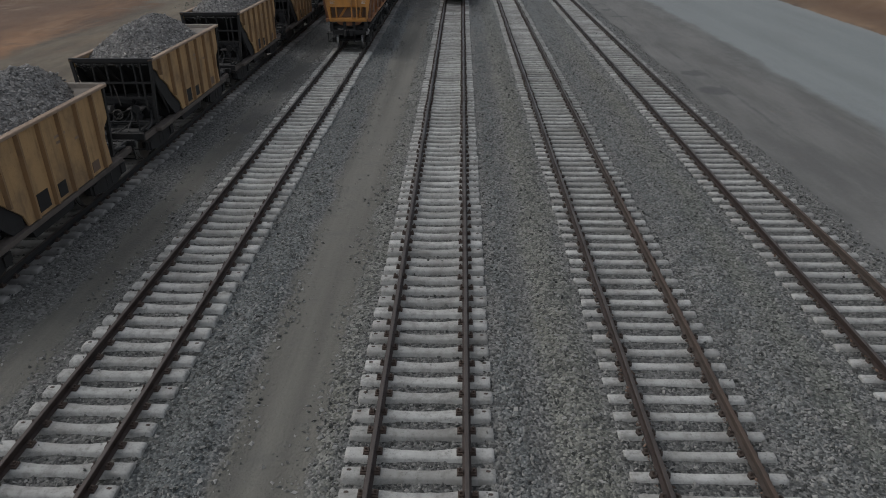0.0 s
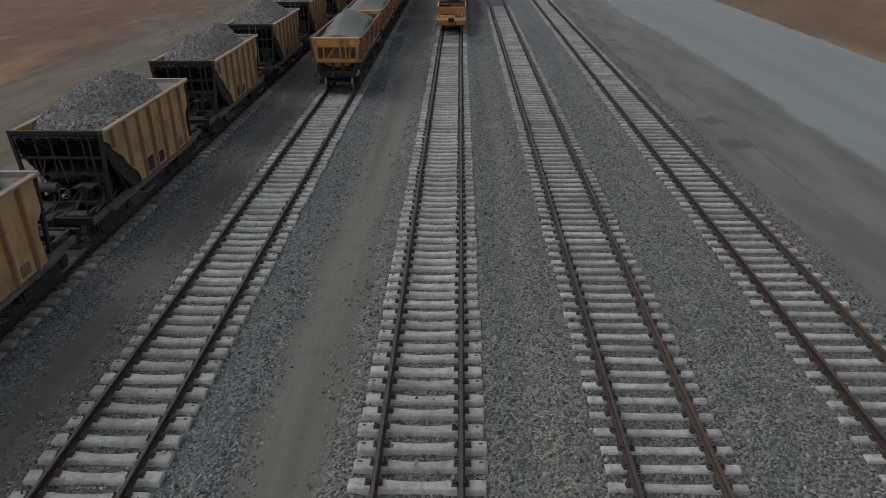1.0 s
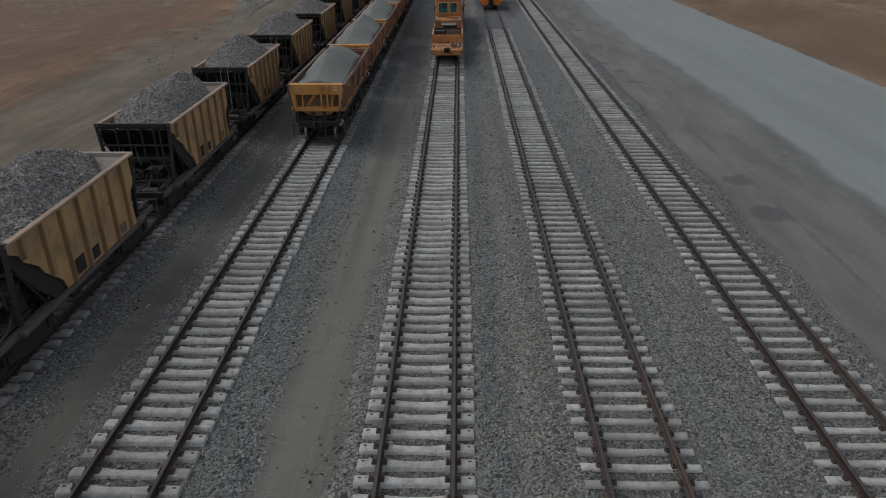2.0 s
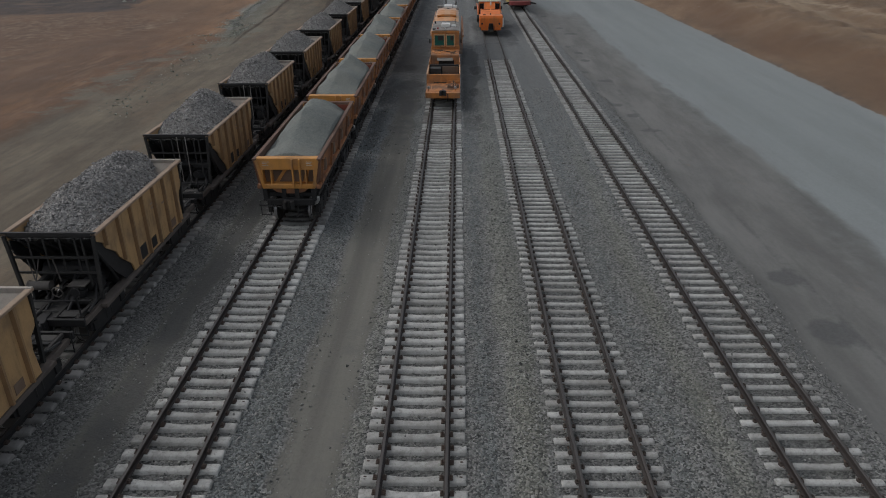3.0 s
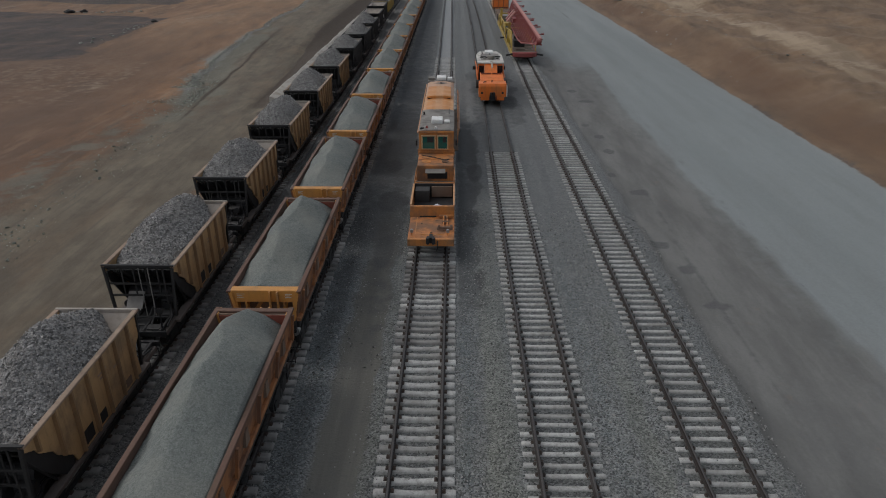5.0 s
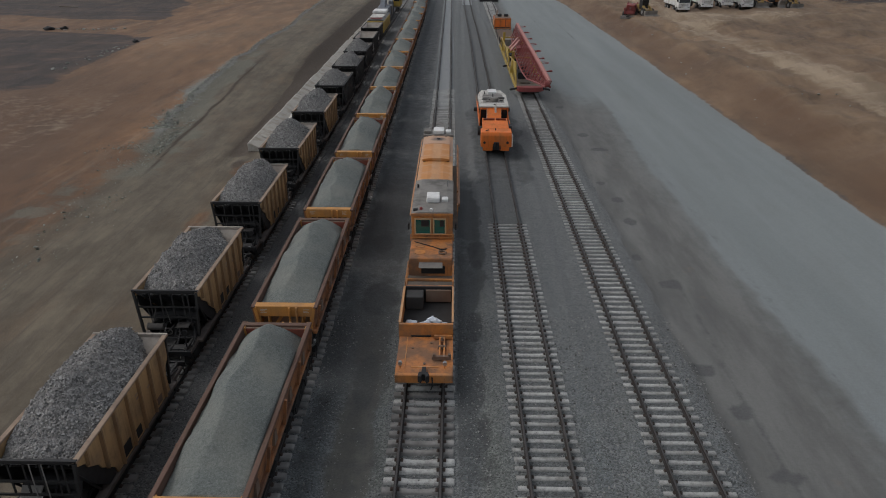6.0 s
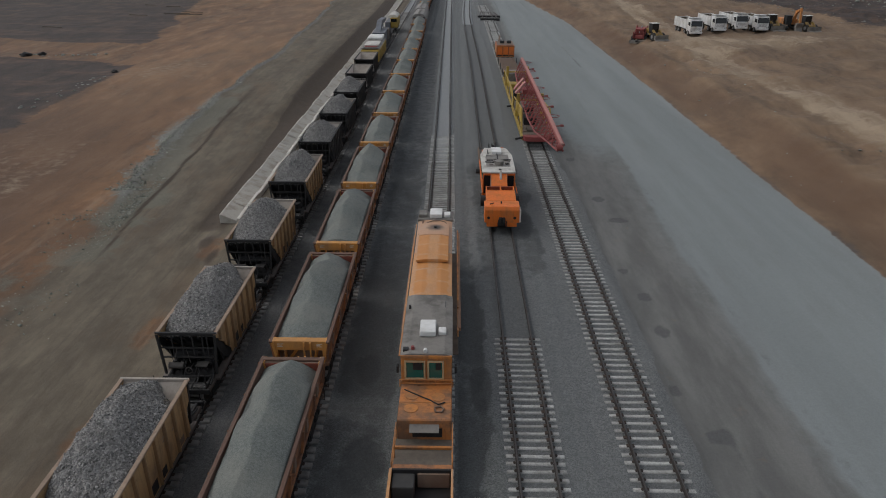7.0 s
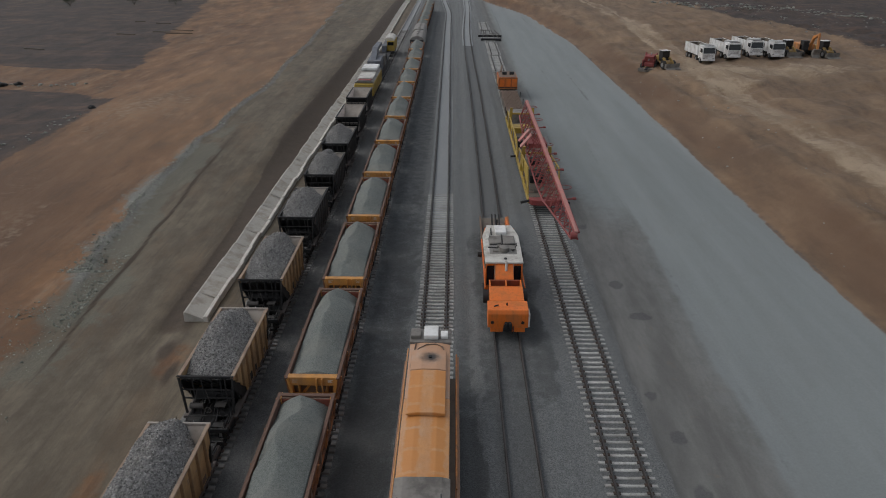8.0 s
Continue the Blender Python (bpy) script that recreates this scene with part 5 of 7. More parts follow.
HOPSTONE, hst, hsp = nodes_of("hopper_broken_stone")
hop_geo = hst.nodes.new("ShaderNodeNewGeometry")
hop_dust = ramp(hst, value_noise(hst, 0.7, 5, 0.6), 0.4, 0.7)
link(hst, mix(hst, maths(hst, "MULTIPLY", hop_dust, 0.4), mix(hst, hop_geo.outputs["Random Per Island"], (0.068, 0.067, 0.066), (0.40, 0.39, 0.376)), (0.24, 0.222, 0.2)), hsp.inputs["Base Color"])
hsp.inputs["Roughness"].default_value = 0.9
hopper = hopper_wagon(OCHRE, HRIM, False)
plated_hopper = hopper_wagon(OCHRE, HRIM, True, "ochre steel hopper wagon with a grey end plate and ladder bars")
dark_hopper = hopper_wagon(DARKSIDE, FRAME, False, "empty dark grey ballast hopper wagon with dusty inside walls")
hopper_loads = [heap_mesh("stone_load", -H_W + 0.06, H_W - 0.06, 0.08, H_LEN - 0.12, H_TOP - 0.16, H_TOP + 0.82, 3 + s, STONE, "stone", 52, 128) for s in range(4)]
hopper_tops = []
for k, load in enumerate(hopper_loads):
    rng = np.random.RandomState(50 + k)
    co = np.array([v.co[:] for v in load.vertices])[:53 * 129]
    co = co[co[:, 2] > slope_at(H_LEN - co[:, 1]) - 0.03]
    pick = rng.randint(0, len(co), 5200)
    size = 0.02 + 0.036 * rng.rand(5200) ** 2
    at = co[pick] + np.stack([0.03 * rng.normal(size=5200), 0.03 * rng.normal(size=5200), 0.3 * size], 1)
    at[:, 0] = np.clip(at[:, 0], -H_W + 0.09, H_W - 0.09)
    hopper_tops.append(stone_mesh("stone_cover", at[:, 0], at[:, 1], at[:, 2], size, rng, HOPSTONE))
for k in range(12):
    y = HOP_Y[k]
    m = pose(TRACK_X[0] + drift(0, y + 4), y, RAIL)
    if k in (0, 3):
        (hopper if k == 0 else plated_hopper).matrix_basis = m
    elif k < 9:
        copy_thing(plated_hopper if k == 4 else hopper, m)
    else:
        tagged(copy_thing(dark_hopper, m), "dark grey ballast hopper wagon with black end frames, loaded with stone")
    o = tagged(new("stone_load", hopper_loads[k % 4]), "heaped load of broken grey stone in a hopper wagon", "stone load", "hopper loads")
    o.matrix_basis = m
    top = tagged(new("stone_cover", hopper_tops[k % 4]), kind="stuff")
    top.parent = o
empties = []
for k in (12, 13):
    y = HOP_Y[k]
    m = pose(TRACK_X[0] + drift(0, y + 4), y, RAIL)
    o = dark_hopper if k == 12 else copy_thing(dark_hopper, m)
    o.matrix_basis = m
    empties.append(o)
for o in empties:
    b = fresh()
    quadslab(b, [(-H_W + 0.08, 0.1, 2.7), (H_W - 0.08, 0.1, 2.7), (H_W - 0.08, 2.6, 1.45), (-H_W + 0.08, 2.6, 1.45)], 0.03)
    quadslab(b, [(-H_W + 0.08, 2.6, 1.45), (H_W - 0.08, 2.6, 1.45), (H_W - 0.08, H_LEN - 1.6, 1.5), (-H_W + 0.08, H_LEN - 1.6, 1.5)], 0.03)
    part("floor_sheet", b, PALEIN, o)
    for sx in (-1, 1):
        b = fresh()
        box(b, min(sx * (H_W - 0.09), sx * (H_W - 0.055)), max(sx * (H_W - 0.09), sx * (H_W - 0.055)), 0.07, H_LEN - 0.07, 1.5, H_TOP - 0.01)
        part("inner_sheet", b, PALEIN, o, "dusty pale inside wall")


# ---- dump wagons on the second track ----
DUMP = 11.35
DUMP_Y = 35.35
D_LEN = 10.15
D_TOP = 2.89


def dump_wagon():
    root = thing("dump_wagon", "orange side-tipping dump wagon with rusty rims, loaded with fine gravel", "railway wagon", "dump wagons")
    L, T, W, F = D_LEN, D_TOP, 1.36, 1.68
    for s in (-1, 1):
        b = fresh()
        prism(b, [(s * (W - 0.24), F), (s * (W - 0.16), F), (s * W, T), (s * (W - 0.07), T)], 0.05, L - 0.05, "y")
        side = part("side_wall", b, SIDEOR, root, "rusty dented orange side board")
        b = fresh()
        box(b, s * (W - 0.1), s * (W + 0.07), 0.0, L, T - 0.06, T + 0.05)
        part("top_rim", b, DRIM, root, "rusty worn top rim", bevel=0.015)
        b = fresh()
        box(b, s * (W - 0.2), s * (W - 0.02), 0.0, L, F - 0.06, F + 0.12)
        part("bottom_rail", b, SIDEOR, root, bevel=0.015)
        for k in range(5):
            y = 0.38 + k * (L - 0.76) / 4
            b = fresh()
            quadslab(b, [(s * (W + 0.05), y - 0.05, T - 0.06), (s * (W + 0.05), y + 0.05, T - 0.06), (s * (W - 0.08), y + 0.05, F + 0.1), (s * (W - 0.08), y - 0.05, F + 0.1)][::s], 0.1)
            part("rib", b, SIDEOR, side)
        for k in range(4):
            y = 1.55 + k * (L - 3.1) / 3
            b = fresh()
            prism(b, [(y - 0.2, F + 0.3), (y + 0.2, F + 0.3), (y + 0.14, F + 0.78), (y - 0.1, F + 0.78)], s * (W - 0.14), s * (W - 0.01))
            part("hinge_pocket", b, RIM, side, "dark rusty hinge pocket")
            b = fresh()
            tube(b, (s * 1.0, y, 0.75), (s * 1.22, y, 1.3), 0.13, 10)
            tube(b, (s * 1.0, y, 0.55), (s * 1.0, y, 0.75), 0.17, 10)
            part("tipping_cylinder", b, BLACK, root)
        b = fresh()
        quadslab(b, [(s * (W - 0.09), 0.12, T - 0.05), (s * (W - 0.09), L - 0.12, T - 0.05), (s * (W - 0.26), L - 0.12, F + 0.02), (s * (W - 0.26), 0.12, F + 0.02)][::s], 0.03)
        part("inner_lining", b, LININGB, root, "dark brown inner lining")
    for e, y in ((-1, 0.0), (1, L)):
        ys = lambda d: y - e * d
        def slab(x0, x1, d0, d1, z0, z1, b):
            box(b, x0, x1, min(ys(d0), ys(d1)), max(ys(d0), ys(d1)), z0, z1)
        # back plate of the recesses, its dark brown carrying the shade inside them
        b = fresh()
        slab(-W + 0.12, W - 0.12, 0.36, 0.42, F - 0.02, T - 0.02, b)
        wall = part("end_wall", b, RIM, root, "rusty end wall with recessed panels, coloured dark for the shade in them")
        b = fresh()
        slab(-W + 0.13, W - 0.13, 0.421, 0.45, F + 0.02, T - 0.05, b)
        part("inner_face", b, REDIN, wall, "red-brown inner face")
        b = fresh()
        slab(-W + 0.06, W - 0.06, 0.06, 0.42 if e < 0 else 0.3, T - 0.46, T + 0.05, b)
        part("top_beam", b, ORANGE if e < 0 else DRIM, wall, bevel=0.02)
        b = fresh()
        slab(-W + 0.26, W - 0.26, 0.0, 0.4, F - 0.06, F + 0.14, b)
        part("bottom_beam", b, ORANGE, wall, bevel=0.02)
        for x, wd in ((-W + 0.26, 0.05), (-0.72, 0.03), (W - 0.62, 0.03), (W - 0.24, 0.05)):
            b = fresh()
            slab(x - wd, x + wd, 0.04, 0.36, F + 0.08, T - 0.44, b)
            part("stanchion", b, ORANGE, wall, bevel=0.01)
        for x in (0.22, 0.52):
            b = fresh()
            slab(x - 0.035, x + 0.035, -0.06, 0.06, F + 0.02, T + 0.02, b)
            part("ladder_stile", b, ORANGE, wall, bevel=0.01)
        for x in (-1, 1):
            b = fresh()
            quadslab(b, [(x * (W - 0.02), ys(0.0), T), (x * (W - 0.02), ys(0.5), T), (x * (W - 0.25), ys(0.5), F - 0.05), (x * (W - 0.25), ys(0.0), F - 0.05)][::x * e], 0.12)
            part("end_cheek", b, ORANGE, wall, "orange corner cheek")
        for x0, x1 in ((-0.6, -0.15), (0.62, 0.78)):
            b = fresh()
            quadslab(b, [(x0 - 0.08, ys(0.3), F + 0.08), (x0 + 0.08, ys(0.3), F + 0.08), (x1 + 0.08, ys(0.3), T - 0.5), (x1 - 0.08, ys(0.3), T - 0.5)], 0.05)
            part("gusset", b, ORANGE, wall)
        for x0, x1 in ((-1.05, -0.72), (0.8, 1.1)):
            b = fresh()
            for r in range(3):
                wdt = (x1 - x0) * (0.9, 0.65, 0.8)[r]
                slab(x0, x0 + wdt, 0.055, 0.06, T - 0.12 - 0.07 * r, T - 0.095 - 0.07 * r, b)
            part("painted_mark", b, CREAM, wall, "worn white painted marking")
        for x in (-1.05, -0.25, 0.3, 1.0):
            b = fresh()
            slab(x - 0.09, x + 0.09, 0.05, 0.4, 1.05, F - 0.05, b)
            part("end_bracket", b, BLACK, root)
        b = fresh()
        slab(-1.0, 1.0, 0.0, 0.15, 0.86, 1.14, b)
        part("buffer_beam", b, BLACK, root, bevel=0.02)
        for x0, x1 in ((-1.25, -0.85), (0.85, 1.25)):
            b = fresh()
            tube(b, (x0, ys(-0.1), 0.45), (x0, ys(-0.1), 1.1), 0.02, 6)
            tube(b, (x1, ys(-0.1), 0.45), (x1, ys(-0.1), 1.1), 0.02, 6)
            tube(b, (x0, ys(-0.1), 0.5), (x1, ys(-0.1), 0.5), 0.02, 6)
            part("step_iron", b, BLACK, root)
        b = fresh()
        tube(b, (-1.3, ys(-0.22), 0.98), (-0.3, ys(-0.25), 0.9), 0.025, 6)
        part("uncoupling_rod", b, BLACK, root)
        coupler(root, ys(-0.2), e)
        bogie(root, ys(1.62))
        b = fresh()
        prism(b, [(-0.75, F - 0.06), (-0.6, F - 0.22), (-0.25, F - 0.3), (0.3, F - 0.3), (0.65, F - 0.22), (0.8, F - 0.06)], min(ys(0.1), ys(0.3)), max(ys(0.1), ys(0.3)), "y")
        part("bolster", b, SIDEOR, root, "rusty curved bolster")
        b = fresh()
        tube(b, (0.98, ys(0.2), 1.02), (0.98, ys(0.45), 1.02), 0.2, 14)
        part("air_cylinder", b, TREAD if e < 0 else BLACK, root, "shiny cylinder end")
    b = fresh()
    box(b, -0.35, 0.35, 0.1, L - 0.1, 0.82, 1.2)
    box(b, -1.2, 1.2, 0.25, L - 0.25, 1.2, 1.36)
    part("underframe", b, BLACK, root)
    for y in (4.0, 5.1, 6.2):
        b = fresh()
        tube(b, (-0.75, y - 0.42, 0.72), (-0.75, y + 0.42, 0.72), 0.24, 12)
        tube(b, (0.75, y - 0.42, 0.72), (0.75, y + 0.42, 0.72), 0.24, 12)
        part("air_tank", b, BLACK, root)
    return root


dump = dump_wagon()
dump_loads = [heap_mesh("gravel_load", -1.22, 1.22, 0.46, D_LEN - 0.46, D_TOP - 0.30, D_TOP + 0.78, 20 + s, FINE, "fine", 40, 110) for s in range(4)]
for k in range(15):
    y = DUMP_Y + DUMP * k
    m = pose(TRACK_X[1] + drift(1, y + 5), y, RAIL)
    if k == 0:
        dump.matrix_basis = m
    else:
        copy_thing(dump, m)
    o = tagged(new("gravel_load", dump_loads[k % 4]), "smooth heap of fine greenish-grey gravel in a dump wagon", "gravel load", "dump wagon loads")
    o.matrix_basis = m


def one(name, material, parent, make, label="", bevel=0.0, smooth=False):
    b = fresh()
    make(b)
    return part(name, b, material, parent, label, bevel, smooth)


def boxpart(name, material, parent, ext, label="", bevel=0.012):
    return one(name, material, parent, lambda b: box(b, *ext), label, bevel)


def rodpart(name, material, parent, p, q, r=0.025, label="", n=6):
    return one(name, material, parent, lambda b: tube(b, p, q, r, n), label)


def railing(parent, material, a, c, height, posts, r=0.022):
    """A handrail of single rods between two places."""
    a, c = Vector(a), Vector(c)
    for k in range(posts):
        p = a.lerp(c, k / (posts - 1))
        rodpart("rail_post", material, parent, p, p + Vector((0, 0, height)), r)
    for f in (1.0, 0.5):
        up = Vector((0, 0, height * f))
        rodpart("handrail", material, parent, a + up, c + up, r)


# ---- the long orange track machine on the middle track ----
def track_machine():
    root = thing("tamping_machine", "long faded orange track tamping machine standing on the rails", "track machine")
    root.matrix_basis = pose(0, 56.0, RAIL)
    K = 1.2
    boxpart("buffer_beam", MORANGE, root, (-K, K, -0.1, 0.1, 0.62, 1.02), "orange buffer beam", 0.03)
    one("front_deck", MDECK, root, lambda b: prism(b, [(-0.02, 0.78), (-0.02, 0.96), (0.35, 1.02), (2.85, 1.06), (2.85, 0.8)], -K, K), "scuffed orange front deck", 0.02)
    boxpart("deck_strip", MROOF, root, (-0.55, 0.6, 0.46, 0.52, 1.02, 1.05), "worn pale step strip", 0.0)
    boxpart("deck_crease", MROOF, root, (-0.84, -0.81, 0.5, 2.8, 1.04, 1.062), "", 0.0)
    boxpart("deck_plate", MDECK, root, (-0.2, 0.2, 0.02, 0.3, 1.0, 1.04), "", 0.01)
    for x, y in ((-0.55, 1.9), (0.0, 0.7), (0.25, 2.3)):
        one("deck_eye", RIM, root, lambda b: tube(b, (x, y, 1.03), (x, y, 1.08), 0.06, 10))
    for x in (-1.0, 0.86):
        post = rodpart("lamp_post", MORANGE, root, (x, 0.42, 1.0), (x, 0.42, 1.22), 0.035)
        one("headlamp", TREAD, post, lambda b: tube(b, (x, 0.32, 1.28), (x, 0.46, 1.28), 0.09, 12), "round chrome headlamp")
    # folded rack on the deck
    for x in (0.62, 0.82):
        boxpart("rack_bar", MORANGE, root, (x - 0.035, x + 0.035, 0.95, 2.7, 1.1, 1.22), "", 0.01)
    for y, x0, x1 in ((0.98, 0.3, 1.12), (1.78, 0.55, 0.9), (2.62, 0.36, 1.14)):
        boxpart("rack_bar", RIM if y < 2 else MORANGE, root, (x0, x1, y - 0.06, y + 0.06, 1.1, 1.26), "", 0.01)
    for x, y in ((0.4, 0.98), (1.05, 0.98), (0.72, 2.3)):
        one("rack_pin", RIM, root, lambda b: tube(b, (x, y, 1.2), (x, y, 1.36), 0.06, 8))
    # solid black bar in place of the shadow below the tub board
    boxpart("deck_shadow_gap", BLACK, root, (-0.7, 0.2, 2.78, 2.86, 1.05, 1.12), "black strip standing for the shadow under the tub board", 0.0)
    # open tub
    boxpart("tub_front", MORANGE, root, (-K - 0.03, K, 2.85, 3.0, 0.85, 1.68), "orange front board of the tub", 0.02)
    boxpart("tub_side", MORANGE, root, (-K - 0.03, -K + 0.05, 3.0, 6.4, 0.85, 1.68), "", 0.015)
    boxpart("tub_side", MORANGE, root, (K - 0.06, K, 3.0, 6.4, 0.85, 1.68), "", 0.015)
    boxpart("tub_rim", MROOF, root, (-K - 0.05, -K + 0.06, 3.0, 6.4, 1.68, 1.72), "pale worn rim", 0.0)
    boxpart("tub_rim", MROOF, root, (K - 0.07, K + 0.02, 3.0, 6.4, 1.68, 1.72), "pale worn rim", 0.0)
    boxpart("tub_back", BLACK, root, (-K + 0.05, K - 0.06, 6.3, 6.4, 0.85, 1.74), "", 0.015)
    boxpart("tub_floor", BLACK, root, (-K + 0.05, K - 0.06, 3.0, 6.3, 0.85, 0.9), "dark dirty tub floor", 0.0)
    boxpart("locker", DECKP, root, (-K + 0.1, -0.25, 5.5, 6.28, 0.9, 1.6), "black steel locker", 0.03)
    boxpart("back_plate", RIM, root, (-0.15, K - 0.12, 6.2, 6.29, 0.95, 1.6), "rusty brown plate", 0.01)
    boxpart("cross_beam", MDECK, root, (-K, K, 6.4, 6.75, 1.45, 1.62), "dusty orange cross beam", 0.02)
    boxpart("frame_box", MORANGE, root, (-K + 0.06, -K + 0.32, 3.02, 3.3, 1.2, 1.5), "", 0.02)
    # low deck and hood
    boxpart("middle_deck", PLANK, root, (-K, K, 6.75, 9.0, 0.9, 1.0), "dark oily deck plate", 0.0)
    boxpart("deck_sill", MORANGE, root, (-K, K, 8.3, 8.42, 1.0, 1.12), "", 0.01)
    for x in (-K + 0.02, K - 0.02):
        railing(root, MORANGE, (x, 6.6, 1.0), (x, 9.0, 1.0), 0.85, 3, 0.03)
    hood = boxpart("hood", MDECK, root, (-K + 0.06, K - 0.06, 8.95, 11.5, 0.95, 2.02), "dirty orange engine hood", 0.05)
    one("awning", GREYROOF, hood, lambda b: quadslab(b, [(-0.62, 8.62, 1.62), (0.62, 8.62, 1.62), (0.62, 8.96, 1.8), (-0.62, 8.96, 1.8)], 0.04), "grey awning sheet")
    boxpart("radiator", BLACK, hood, (-0.5, 0.75, 8.92, 8.955, 1.15, 1.6), "black radiator opening", 0.0)
    for x, y in ((-0.6, 9.7), (-0.6, 10.6), (0.55, 10.5)):
        one("hatch_lid", MORANGE, hood, lambda b: tube(b, (x, y, 2.02), (x, y, 2.045), 0.3, 18), "", 0.0)
    boxpart("hood_ridge", MORANGE, hood, (-K + 0.08, K - 0.08, 10.1, 10.15, 2.02, 2.04), "", 0.0)
    pts = [(-0.95, 11.0, 2.05), (-0.4, 10.6, 2.08), (0.2, 10.25, 2.06), (0.55, 9.95, 2.06), (0.85, 10.1, 2.06)]
    for p, q in zip(pts, pts[1:]):
        rodpart("hose", BLACK, hood, p, q, 0.03)
    for k in range(5):
        a = k * 1.3
        rodpart("coil", RIM, hood, (0.6 + 0.22 * math.cos(a), 9.6 + 0.22 * math.sin(a), 2.06), (0.6 + 0.22 * math.cos(a + 1.3), 9.6 + 0.22 * math.sin(a + 1.3), 2.08), 0.035)
    railing(root, MORANGE, (-K + 0.02, 11.35, 1.95), (K - 0.02, 11.35, 1.95), 0.38, 4, 0.025)
    # cab
    C = 1.14
    cab = boxpart("cab", MORANGE, root, (-C, C, 11.55, 17.0, 0.85, 3.45), "orange driver's cab", 0.04)
    for x0, x1 in ((-0.9, -0.12), (0.12, 0.7)):
        w = one("window", GLASS, cab, lambda b: box(b, x0, x1, 11.53, 11.56, 2.32, 3.14), "green tinted windscreen")
        for ext in ((x0 - 0.075, x0, 2.24, 3.22), (x1, x1 + 0.075, 2.24, 3.22)):
            boxpart("window_frame", WFRAME, w, (ext[0], ext[1], 11.47, 11.56, ext[2], ext[3]), "pale tan window frame", 0.015)
        for z0, z1 in ((2.24, 2.32), (3.14, 3.22)):
            boxpart("window_frame", WFRAME, w, (x0, x1, 11.47, 11.56, z0, z1), "pale tan window frame", 0.015)
        # black plate just outside the pane, painting in the dark of the cab
        boxpart("seat_back", BLACK, w, (x0 + 0.3, x1 - 0.06, 11.512, 11.528, 2.74, 3.1), "black plate on the glass standing for the dark interior", 0.0)
    for s in (-1, 1):
        for y in (12.2, 14.0, 15.6):
            boxpart("side_window", GLASS, cab, (s * (C - 0.02), s * (C + 0.012), y, y + 0.95, 2.2, 3.05), "", 0.0)
        boxpart("mirror", BLACK, cab, (s * 1.3 - 0.05, s * 1.3 + 0.05, 11.6, 11.85, 2.5, 2.85), "", 0.02)
    one("cab_roof", GREYROOF, cab, lambda b: prism(b, [(-C - 0.02, 3.44), (-C - 0.02, 3.5), (-0.8, 3.6), (0.8, 3.6), (C + 0.02, 3.5), (C + 0.02, 3.44)], 11.5, 17.0, "y"), "stained dark grey cab roof", 0.02)
    boxpart("roof_lip", MORANGE, cab, (-C, C, 11.46, 11.54, 3.36, 3.52), "", 0.02)
    boxpart("roof_unit", WHITEP, root, (-0.36, 0.38, 12.9, 14.1, 3.6, 3.84), "white roof cooling unit", 0.04)
    boxpart("unit_lid", WHITEP, root, (-0.34, 0.36, 12.92, 13.3, 3.84, 3.87), "", 0.01)
    boxpart("roof_box", WHITEP, root, (0.5, 0.86, 13.1, 13.6, 3.56, 3.74), "small white roof box", 0.03)
    rodpart("aerial", BAR, root, (0.8, 15.7, 3.5), (0.8, 15.7, 3.95), 0.03)
    rodpart("roof_stub", BLACK, root, (-0.95, 15.6, 3.5), (-0.95, 15.6, 3.75), 0.06)
    one("beacon", CRED, root, lambda b: tube(b, (-0.62, 11.9, 3.56), (-0.62, 11.9, 3.74), 0.1, 12, 0.07), "red beacon")
    boxpart("horn", BLACK, root, (-1.05, -0.8, 11.75, 12.0, 3.52, 3.66), "", 0.02)
    one("roof_lamp", WHITEP, root, lambda b: tube(b, (-0.05, 11.6, 3.66), (-0.05, 11.75, 3.66), 0.09, 12), "small round roof lamp")
    # long engine body and roofs
    body = boxpart("body", MORANGE, root, (-1.08, 1.05, 17.0, 28.4, 0.85, 3.2), "long orange engine body", 0.03)
    one("engine_roof", MROOF, root, lambda b: prism(b, [(-1.14, 3.2), (-1.14, 3.32), (-0.5, 3.46), (0.5, 3.46), (1.1, 3.32), (1.1, 3.2)], 17.02, 22.6, "y"), "sun-faded orange roof", 0.02)
    one("canopy", MROOF, root, lambda b: prism(b, [(-0.96, 3.48), (-0.96, 3.6), (-0.4, 3.68), (0.4, 3.68), (0.88, 3.6), (0.88, 3.48)], 21.1, 24.6, "y"), "raised faded roof panel", 0.02)
    one("canopy", SOOTROOF, root, lambda b: prism(b, [(-0.96, 3.48), (-0.96, 3.6), (-0.4, 3.68), (0.4, 3.68), (0.88, 3.6), (0.88, 3.48)], 24.66, 26.5, "y"), "raised rear roof panel with a sooty stain", 0.02)
    boxpart("canopy_wall", BLACK, root, (-0.9, 0.83, 21.25, 26.4, 3.3, 3.5), "", 0.0)
    one("rear_roof", SOOTROOF, root, lambda b: prism(b, [(-1.12, 3.2), (-1.12, 3.34), (-0.5, 3.46), (0.5, 3.46), (1.08, 3.34), (1.08, 3.2)], 22.6, 27.5, "y"), "faded roof with a sooty stain", 0.02)
    one("exhaust", BLACK, root, lambda b: tube(b, (0.05, 25.75, 3.6), (0.05, 25.75, 3.74), 0.1, 14), "sooty exhaust outlet")
    arc = [(-0.98, 25.2, 3.4), (-0.9, 26.3, 3.42), (-0.62, 26.9, 3.46), (-0.2, 27.25, 3.5), (0.3, 27.3, 3.5), (0.66, 27.1, 3.47), (0.78, 26.6, 3.45)]
